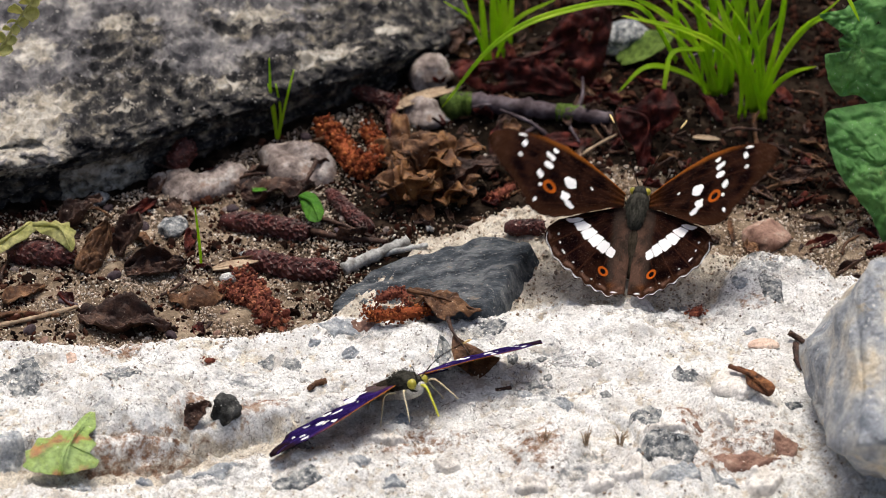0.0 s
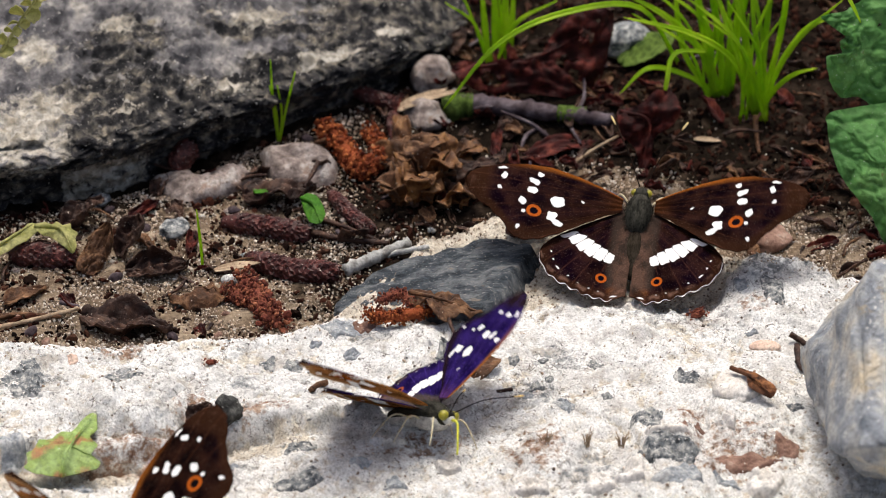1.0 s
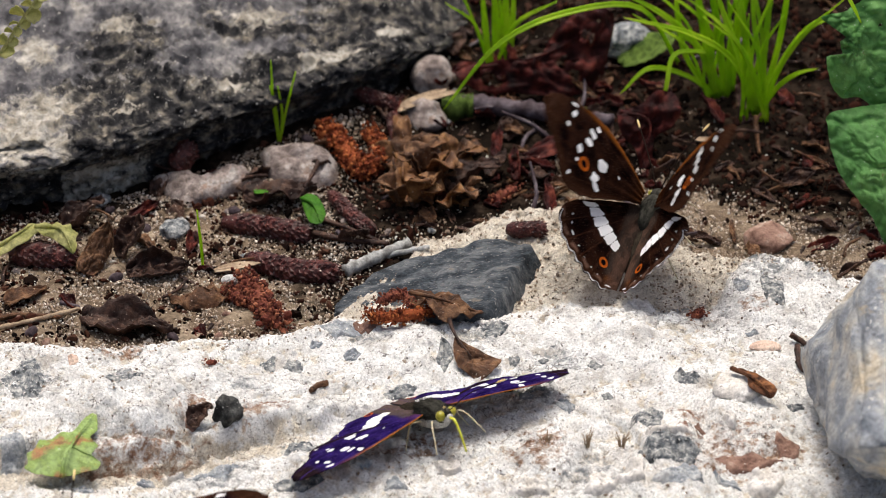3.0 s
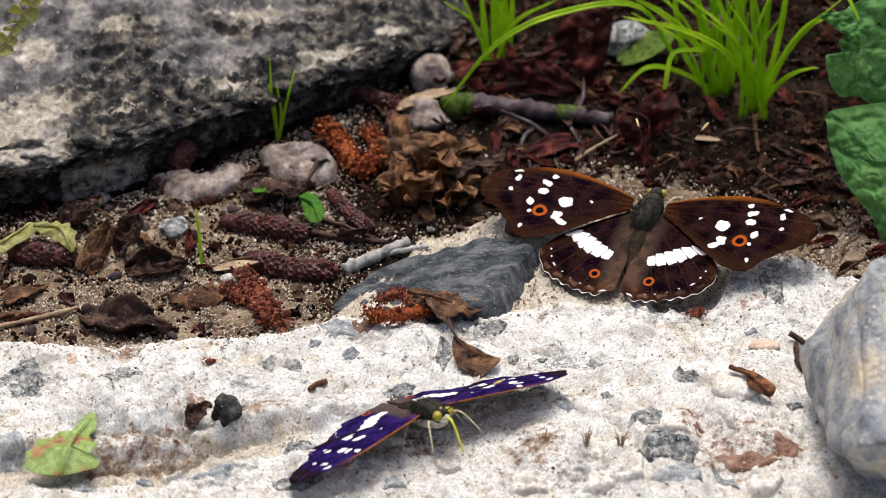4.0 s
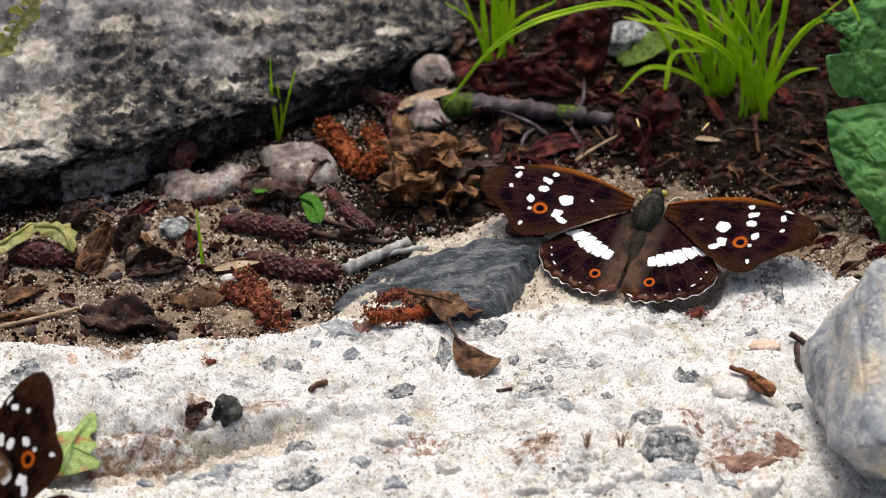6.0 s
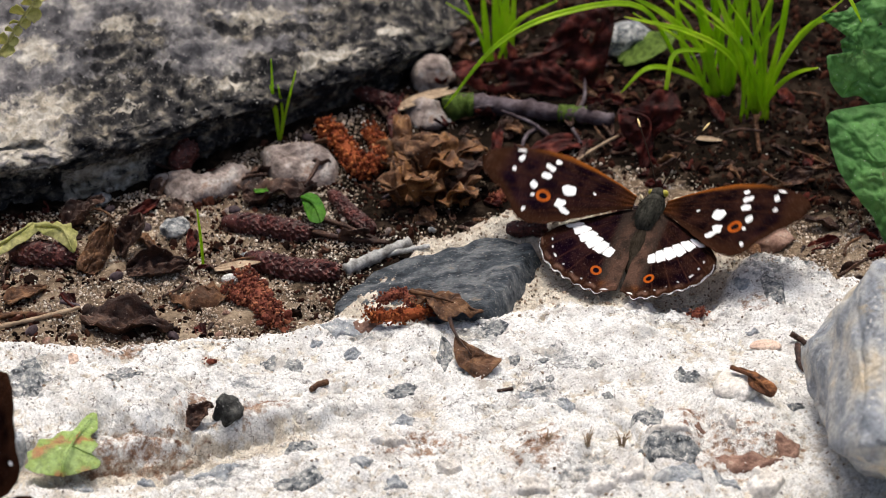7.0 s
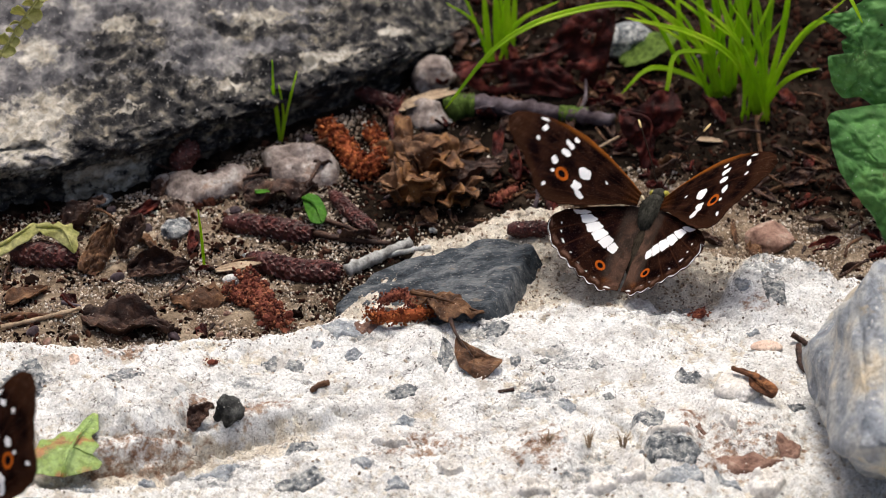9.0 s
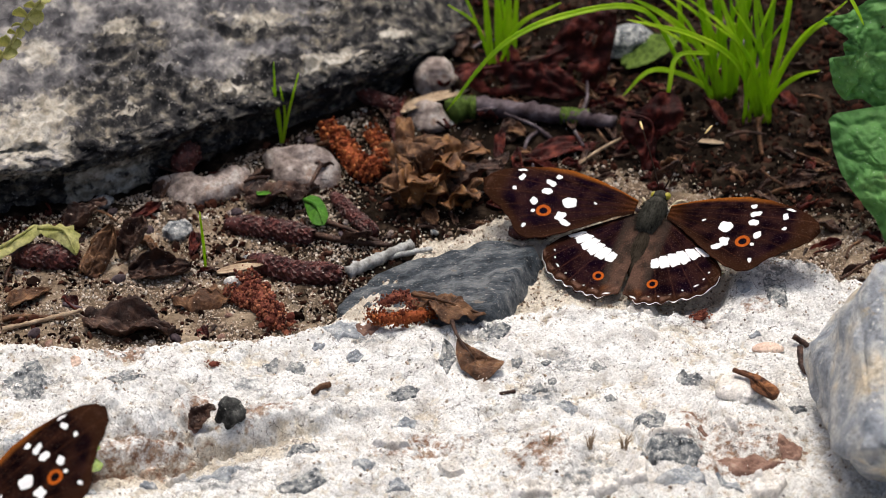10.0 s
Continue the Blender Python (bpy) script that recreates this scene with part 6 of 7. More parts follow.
def wing_mesh(name, top, low, fore, side, upper):
    """One wing, closed, upper and under face with their own scales; side is 1 for right, -1 for left."""
    known = WING_SHAPES.get((fore, side))
    if known:
        me = known.copy()
        me.materials[0] = upper
        if fore and upper is WING_PURPLE_SHEEN:
            n = len(me.vertices)
            for key in ("ring", "pupil"):
                a = np.empty(n, dtype=np.float32)
                me.attributes[key].data.foreach_get("value", a)
                a[:n // 2] = -2
                me.attributes[key].data.foreach_set("value", a)
        return me
    x0, x1 = top[0][0], top[-1][0]
    nu, nv = 104, 84
    tx, ty = [p[0] for p in top], [p[1] for p in top]
    lx, ly = [p[0] for p in low], [p[1] for p in low]

    def at(u, v):
        s = 1 - (1 - u) ** 1.5
        x = x0 + (x1 - x0) * s
        hi, lo = float(np.interp(x, tx, ty)), float(np.interp(x, lx, ly))
        wavy = 0.00034 * math.sin(x * 2600) * (1 - v) ** 8 * min(1, s * 4) if not fore else 0.0001 * math.sin(x * 1900) * (1 - v) ** 8
        y = lo + (hi - lo) * v + wavy
        cup = 0.0009 * math.sin(math.pi * v) * s - 0.0016 * s * s
        rib = 0.00012 * math.sin(math.atan2(y - 0.003, x) * (26 if fore else 16))
        return Vector((x, y, cup + rib + (0.0004 if fore else 0.0)))

    bm = bmesh.new()
    sheet(bm, nu, nv, at, 0.00012)
    me = bpy.data.meshes.new(name)
    bm.normal_update()
    bm.to_mesh(me)
    bm.free()
    n = len(me.vertices)
    half = n // 2
    keys = {k: np.zeros(n, dtype=np.float32) for k in ("white", "ring", "pupil", "warm", "margin", "vein", "plain", "lunule", "fold")}
    spots = FORE_WHITE if fore else HIND_WHITE
    (ex, ey), er = FORE_EYE if fore else HIND_EYE
    for i, v in enumerate(me.vertices):
        x, y, _ = v.co
        under = i >= half
        k = i % half
        vv = (k % (nv + 1)) / nv
        s = (x - x0) / (x1 - x0)
        w = mark(x, y, spots)
        if not fore:
            ray_ = math.atan2(y - 0.003, x)
            bar = band_depth(x, y) + 0.16 * math.sin(ray_ * 47) + 0.12 * noise.noise(Vector((x * 2500, y * 2500, 2)))
            w = max(w, min(1.0, bar + (0.4 if under else 0.0)) - 1.3 * ease(0.24, 0.05, abs(math.sin(ray_ * 24 + 0.4))))
        d = math.hypot(x - ex, y - ey) * 1000
        big = 1.5 if under and fore else 1.0
        keys["ring"][i] = min(er * big - d, 0.7)
        keys["pupil"][i] = er * 0.56 * big - d
        if under:
            w = max(w, mark(x, y, [((ex, ey), 0.25, 0.25, 0)]))
            w = w + 0.22
        if not fore and x > 0.003:
            rim_ = vv * (float(np.interp(x, tx, ty)) - float(np.interp(x, lx, ly))) * 1000
            w = max(w, 0.10 + 0.10 * noise.noise(Vector((x * 900, y * 900, 0))) - abs(rim_ - 0.28))
        keys["white"][i] = w
        edge = min(1 - s, vv * 0.9, 1) if fore else min((1 - s), vv)
        keys["margin"][i] = ease(0.20, 0.05, edge) + (0.8 * ease(0.75, 0.95, s) if fore else 0)
        if fore:
            keys["warm"][i] = 0.9 * ease(0.90, 0.995, vv) * ease(0.9, 0.4, s) + 0.25 * ease(0.2, 0.0, s)
        else:
            keys["warm"][i] = ease(0.0026, 0.0006, math.hypot(x - 0.0026, (y + 0.0200) * 0.8)) + ease(0.05, 0.0, vv) * 0.12
        if not fore and not under:
            keys["fold"][i] = 0.9 * ease(0.0060, 0.0040, x) * ease(-0.0205, -0.0175, y)
        ray = math.sin(math.atan2(y - 0.003, x) * (26 if fore else 20))
        keys["vein"][i] = 0.8 * (1 - abs(ray)) ** 9 if s > 0.08 else 0
        gap_ = (1 - s) * (x1 - x0) * 1000 if fore else vv * (float(np.interp(x, tx, ty)) - float(np.interp(x, lx, ly))) * 1000
        if not under and (not fore or vv < 0.8):
            keys["lunule"][i] = ease(0.9, 1.3, gap_) * ease(2.3, 1.7, gap_) * ease(0.45, 0.85, abs(ray)) * (0.8 if not fore else 0.15)
        if not fore and not under:
            keys["lunule"][i] = max(keys["lunule"][i], 0.45 * ease(0.0046, 0.0024, x) * ease(0.0, -0.006, y))
        keys["plain"][i] = max(keys["margin"][i] * 0.8, keys["warm"][i], keys["fold"][i], 1.0 if under else 0.0, 1.0 if w > 0 else 0.0)
        v.co.x *= side
    for k, a in keys.items():
        me.attributes.new(k, "FLOAT", "POINT").data.foreach_set("value", a)
    me.materials.append(upper)
    me.materials.append(WING_UNDER)
    for p in me.polygons:
        p.material_index = 1 if min(p.vertices) >= half else 0
    if side < 0:
        me.flip_normals()
    me.shade_smooth()
    WING_SHAPES[(fore, side)] = me
    return me


def spindle(rows_, seg=14):
    """A round body along y: rows of (y, z, half width, half height)."""
    bm = bmesh.new()
    rings = []
    for y, z, w, h in rows_:
        rings.append([bm.verts.new((w * math.cos(2 * math.pi * k / seg), y, z + h * math.sin(2 * math.pi * k / seg))) for k in range(seg)])
    for a, b in zip(rings, rings[1:]):
        for k in range(seg):
            bm.faces.new((a[k], b[k], b[(k + 1) % seg], a[(k + 1) % seg]))
    bm.faces.new(rings[0])
    bm.faces.new(rings[-1][::-1])
    return bm


def hairs(bm, n, seed, place, length, lean):
    r = random.Random(seed)
    for _ in range(n):
        p, nrm = place(r)
        d = (nrm + Vector(lean) * 0.9 + Vector((r.gauss(0, 0.25), r.gauss(0, 0.25), r.gauss(0, 0.25)))).normalized() * length * r.uniform(0.6, 1.2)
        s = d.cross(Vector((r.gauss(0, 1), r.gauss(0, 1), r.gauss(0, 1)))).normalized() * 0.00006
        a, b, c, e = (bm.verts.new(q) for q in (p - s, p + s, p + d.normalized().cross(s), p + d))
        bm.faces.new((a, b, e))
        bm.faces.new((b, c, e))
        bm.faces.new((c, a, e))


def butterfly(label, upper, tongue, size=1.0, group="butterflies"):
    """Head towards +y, back up; returns the thing and its wings, left ones first. size: 1 for a span of 72 mm."""
    root = base("butterfly", label, "butterfly", pose(0, 0, 0), group)
    body = [(0.0066, 0, 0.0010, 0.0010), (0.006, 0, 0.0020, 0.0020), (0.004, 0.0002, 0.0027, 0.0026), (0.001, 0.0003, 0.0029, 0.0028), (-0.0018, 0.0001, 0.0025, 0.0024), (-0.0034, 0, 0.0016, 0.0016)]
    part("thorax", spindle(body), FUR, root, "grey-green furry thorax")
    rows_ = [(-0.003, 0, 0.0014, 0.0014)] + [(-0.0035 - 0.00108 * k, -0.0001 * k, 0.0021 * math.sin(math.pi * (0.22 + 0.070 * k)) + (0.00012 if k % 2 else 0), 0.0020 * math.sin(math.pi * (0.22 + 0.070 * k)) + (0.00012 if k % 2 else 0)) for k in range(10)] + [(-0.0142, -0.001, 0.0004, 0.0004)]
    part("abdomen", spindle(rows_), ABDOMEN, root, "dark brown ringed abdomen")
    part("belly", spindle([(y, z - 0.0012, w * 0.98, h * 0.9) for y, z, w, h in body[1:] + rows_[2:-1]]), PALE_FUR, root, "whitish belly")
    head = part("head", spindle([(0.0064, 0, 0.0010, 0.0010), (0.0072, 0, 0.0017, 0.0015), (0.0082, 0, 0.0017, 0.0014), (0.0090, 0, 0.0007, 0.0007)]), FUR, root)
    part("face", spindle([(0.0066, -0.0006, 0.0009, 0.0008), (0.0076, -0.0007, 0.0014, 0.0011), (0.0086, -0.0006, 0.0012, 0.0009), (0.0093, -0.0004, 0.0005, 0.0005)]), PALE_FUR, head, "whitish face")
    bm = bmesh.new()

    def on_back(r):
        a, y = r.uniform(-0.2, math.pi + 0.2), r.uniform(-0.003, 0.0065)
        w = np.interp(-y, [-0.0066, -0.004, -0.001, 0.0018, 0.0034], [0.0012, 0.0026, 0.0028, 0.0024, 0.0015])
        return Vector((w * math.cos(a), y, w * math.sin(a))), Vector((math.cos(a), 0, math.sin(a)))
    hairs(bm, 700, 3, on_back, 0.0014, (0, -1.2, 0))
    part("fur", bm, FUR, root, "fine grey hairs")
    bm = bmesh.new()

    def under_(r):
        a, y = r.uniform(math.pi + 0.3, 2 * math.pi - 0.3), r.uniform(-0.002, 0.0065)
        return Vector((0.0026 * math.cos(a), y, 0.0025 * math.sin(a))), Vector((math.cos(a), 0, math.sin(a)))
    hairs(bm, 500, 4, under_, 0.0013, (0, -1.0, 0))
    part("belly_fur", bm, PALE_FUR, root, "whitish belly hairs")
    for s in (-1, 1):
        bm = bmesh.new()
        bmesh.ops.create_uvsphere(bm, u_segments=14, v_segments=10, radius=0.00115 if tongue else 0.0008)
        bmesh.ops.translate(bm, verts=bm.verts, vec=(0.0014 * s, 0.0078, 0.0002))
        part("eye", bm, EYE_MAT, head, "yellowish compound eye")
        bm = bmesh.new()
        line_ = bend([(0.0005 * s, 0.0088, 0.0009), (0.0035 * s, 0.0150, 0.0042), (0.0075 * s, 0.0222, 0.0058)], 14)
        tube(bm, line_, [0.00013] * 14, 6)
        feeler = part("antenna", bm, FEELER, root)
        bm = bmesh.new()
        tube(bm, [line_[-2].lerp(line_[-1], q) for q in (0, 0.5, 1, 1.5, 1.8)], [0.00014, 0.00020, 0.00024, 0.00022, 0.0001], 8)
        part("antenna_tip", bm, FEELER_TIP, feeler, "orange-cream club")
        for y, out, fwd in ((0.0045, 0.0065, 0.006), (0.0012, 0.0085, -0.001), (-0.0016, 0.0080, -0.0075)):
            bm = bmesh.new()
            knee = Vector((out * 0.6 * s, y + fwd * 0.5, -0.0006))
            tube(bm, bend([(0.0016 * s, y, -0.0014), knee, (out * 0.85 * s, y + fwd * 0.85, -0.0040), (out * s, y + fwd, -0.0066)], 14), [0.00024 - 0.000009 * k for k in range(14)], 6)
            part("leg", bm, LIMB, root)
    if tongue:
        bm = bmesh.new()
        tube(bm, bend([(0, 0.0088, -0.0006), (0.0002, 0.0112, -0.0012), (0.0004, 0.0122, -0.0045), (0.0006, 0.0128, -0.0080)], 18), [0.00036 - 0.000008 * k for k in range(18)], 8)
        part("proboscis", bm, TONGUE, root, "bright yellow feeding tube")
    wings = []
    for s in (-1, 1):
        wings.append(part("hindwing", wing_mesh("hindwing", HIND_TOP, HIND_LOW, False, s, upper), None, root))
        wings.append(part("forewing", wing_mesh("forewing", FORE_TOP, FORE_LOW, True, s, upper), None, root))
    if size != 1.0:
        for ob in root.children_recursive:
            ob.data.transform(Matrix.Scale(size, 4))
    return root, wings


brown_one, brown_wings = butterfly("dark brown butterfly with white bands and orange eyespots", WING_BROWN, False)
purple_one, purple_wings = butterfly("butterfly with shining purple wings and a yellow proboscis", WING_PURPLE_SHEEN, True, 0.86)
near_one, near_wings = butterfly("brown butterfly with raised wings beside a fallen leaf", WING_BROWN, False)


# ---- what moves ----
def lift(angle, k):
    """Hindwings stay a little lower than forewings."""
    return angle if k % 2 else 0.87 * angle - 1.2


def flap(root, wings, rows_, fold=((0, 0), (10, 0))):
    """Rows: seconds, place, tilt, roll, turn, lift of the left wings, lift of the right wings; fold: the left forewing drawn back."""
    walk(root, [(t, pose(x, y, z, rx, ry, rz)) for t, x, y, z, rx, ry, rz, a, b in rows_])
    for k, w in enumerate(wings):
        back = [float(np.interp(r[0], [q[0] for q in fold], [q[1] for q in fold])) if k == 1 else 0.0 for r in rows_]
        walk(w, [(r[0], pose(0, 0, 0.0006, 0, lift(r[7], k) if k < 2 else -lift(r[8], k), 0) @ pose(0, 0, 0, 0, 0, b)) for r, b in zip(rows_, back)])


BROWN_ROWS = [
    (0, 0.0399, -0.0107, 0.0125, 20.8, 1.0, -8.4, 35.8, 41.0),
    (0.1, 0.0399, -0.0107, 0.0125, 20.8, 1.0, -8.4, 24.2, 32.9),
    (0.2, 0.0399, -0.0107, 0.0125, 20.8, 1.0, -8.4, 15.0, 22.9),
    (0.3, 0.0399, -0.0107, 0.0125, 20.8, 1.0, -8.4, 9.5, 14.4),
    (0.4, 0.0399, -0.0107, 0.0125, 20.8, 1.0, -8.4, 3.9, 10.0),
    (0.5, 0.0399, -0.0107, 0.0125, 20.8, 1.0, -8.4, 1.1, 7.0),
    (0.8, 0.0399, -0.0107, 0.0125, 20.8, 1.0, -8.4, 4.8, 10.5),
    (1, 0.0399, -0.0107, 0.0125, 20.8, 1.0, -8.4, 13.5, 18.9),
    (1.1, 0.0399, -0.0107, 0.0125, 20.8, 1.0, -8.4, 24.5, 29.9),
    (1.2, 0.0399, -0.0107, 0.0125, 20.8, 1.0, -8.4, 51.3, 51.1),
    (1.3, 0.0399, -0.0107, 0.0125, 20.8, 1.0, -8.4, 53.2, 62.0),
    (1.4, 0.0399, -0.0107, 0.0125, 20.8, 1.0, -8.4, 52.5, 56.5),
    (1.5, 0.0419, -0.0094, 0.0120, 19.7, -8.3, -23.2, 61.7, 36.6),
    (1.6, 0.0419, -0.0094, 0.0120, 19.7, -8.3, -23.2, 34.6, 11.2),
    (1.7, 0.0419, -0.0094, 0.0120, 19.7, -8.3, -23.2, 14.4, -0.3),
    (1.8, 0.0419, -0.0094, 0.0120, 19.7, -8.3, -23.2, 12.7, 0.0),
    (2, 0.0419, -0.0094, 0.0120, 19.7, -8.3, -23.2, 12.5, -2.8),
    (2.2, 0.0419, -0.0094, 0.0120, 19.7, -8.3, -23.2, 15.3, 2.5),
    (2.3, 0.0419, -0.0094, 0.0120, 19.7, -8.3, -23.2, 17.0, 2.9),
    (2.4, 0.0419, -0.0094, 0.0120, 19.7, -8.3, -23.2, 20.6, 7.8),
    (2.5, 0.0419, -0.0094, 0.0120, 19.7, -8.3, -23.2, 27.2, 10.4),
    (2.6, 0.0419, -0.0094, 0.0120, 19.7, -8.3, -23.2, 37.8, 25.2),
    (2.7, 0.0419, -0.0094, 0.0120, 19.7, -8.3, -23.2, 57.8, 39.4),
    (2.85, 0.0419, -0.0094, 0.0120, 19.7, -8.3, -23.2, 77.5, 55.8),
    (3.05, 0.0419, -0.0094, 0.0120, 19.7, -8.3, -23.2, 57.7, 40.5),
    (3.2, 0.0419, -0.0094, 0.0120, 19.7, -8.3, -23.2, 30.1, 15.0),
    (3.4, 0.0419, -0.0094, 0.0120, 19.7, -8.3, -23.2, 13.0, -4.7),
    (3.8, 0.0419, -0.0094, 0.0120, 19.7, -8.3, -23.2, 12.1, -3.1),
    (4, 0.0419, -0.0094, 0.0120, 19.7, -8.3, -23.2, 12.2, -1.1),
    (4.1, 0.0419, -0.0094, 0.0120, 19.7, -8.3, -23.2, 14.4, -0.2),
    (4.3, 0.0419, -0.0094, 0.0120, 19.7, -8.3, -23.2, 14.4, -1.0),
    (4.5, 0.0419, -0.0094, 0.0120, 19.7, -8.3, -23.2, 17.1, 1.0),
    (4.6, 0.0419, -0.0094, 0.0120, 19.7, -8.3, -23.2, 20.7, 6.2),
    (4.7, 0.0419, -0.0094, 0.0120, 19.7, -8.3, -23.2, 30.3, 14.1),
    (4.8, 0.0419, -0.0094, 0.0120, 19.7, -8.3, -23.2, 52.6, 31.7),
    (4.9, 0.0419, -0.0094, 0.0120, 19.7, -8.3, -23.2, 75.0, 54.6),
    (5, 0.0419, -0.0094, 0.0120, 19.7, -8.3, -23.2, 71.3, 51.7),
    (5.1, 0.0419, -0.0094, 0.0120, 19.7, -8.3, -23.2, 64.6, 44.0),
    (5.2, 0.0419, -0.0094, 0.0120, 19.7, -8.3, -23.2, 54.5, 37.0),
    (5.3, 0.0419, -0.0094, 0.0120, 19.7, -8.3, -23.2, 48.7, 23.4),
    (5.4, 0.0419, -0.0094, 0.0120, 19.7, -8.3, -23.2, 34.8, 18.6),
    (5.5, 0.0419, -0.0094, 0.0120, 19.7, -8.3, -23.2, 24.2, 7.6),
    (5.6, 0.0419, -0.0094, 0.0120, 19.7, -8.3, -23.2, 17.9, 2.9),
    (5.7, 0.0419, -0.0094, 0.0120, 19.7, -8.3, -23.2, 16.1, 2.1),
    (6.2, 0.0419, -0.0094, 0.0120, 19.7, -8.3, -23.2, 14.0, -3.5),
    (6.4, 0.0419, -0.0094, 0.0120, 19.7, -8.3, -23.2, 19.1, 2.8),
    (6.55, 0.0419, -0.0094, 0.0120, 19.7, -8.3, -23.2, 56.3, 39.4),
    (6.65, 0.0419, -0.0094, 0.0120, 19.7, -8.3, -23.2, 77.5, 55.8),
    (6.8, 0.0419, -0.0094, 0.0120, 19.7, -8.3, -23.2, 49.7, 34.8),
    (6.9, 0.0419, -0.0094, 0.0120, 19.7, -8.3, -23.2, 43.2, 26.2),
    (7, 0.0419, -0.0094, 0.0120, 19.7, -8.3, -23.2, 25.2, 10.1),
    (7.1, 0.0419, -0.0094, 0.0120, 19.7, -8.3, -23.2, 19.9, 5.9),
    (7.4, 0.0419, -0.0094, 0.0120, 19.7, -8.3, -23.2, 21.0, 6.8),
    (7.6, 0.0419, -0.0094, 0.0120, 19.7, -8.3, -23.2, 20.6, 6.3),
    (7.8, 0.0419, -0.0094, 0.0120, 19.7, -8.3, -23.2, 24.7, 9.8),
    (8, 0.0419, -0.0094, 0.0120, 19.7, -8.3, -23.2, 31.3, 15.3),
    (8.2, 0.0419, -0.0094, 0.0120, 19.7, -8.3, -23.2, 25.7, 10.4),
    (8.5, 0.0419, -0.0094, 0.0120, 19.7, -8.3, -23.2, 19.7, 4.8),
    (8.7, 0.0419, -0.0094, 0.0120, 19.7, -8.3, -23.2, 28.0, 11.0),
    (8.8, 0.0419, -0.0094, 0.0120, 19.7, -8.3, -23.2, 34.8, 15.8),
    (8.9, 0.0419, -0.0094, 0.0120, 19.7, -8.3, -23.2, 38.8, 20.5),
    (9, 0.0419, -0.0094, 0.0120, 19.7, -8.3, -23.2, 50.0, 32.5),
    (9.1, 0.0419, -0.0094, 0.0120, 19.7, -8.3, -23.2, 54.7, 31.3),
    (9.2, 0.0419, -0.0094, 0.0120, 19.7, -8.3, -23.2, 47.9, 26.8),
    (9.3, 0.0419, -0.0094, 0.0120, 19.7, -8.3, -23.2, 38.8, 20.5),
    (9.4, 0.0419, -0.0094, 0.0120, 19.7, -8.3, -23.2, 31.5, 13.8),
    (9.5, 0.0419, -0.0094, 0.0120, 19.7, -8.3, -23.2, 23.0, 8.1),
    (9.6, 0.0419, -0.0094, 0.0120, 19.7, -8.3, -23.2, 16.1, 1.0),
    (9.8, 0.0419, -0.0094, 0.0120, 19.7, -8.3, -23.2, 11.7, -1.7),
    (10, 0.0419, -0.0094, 0.0120, 19.7, -8.3, -23.2, 14.5, 1.0),
]
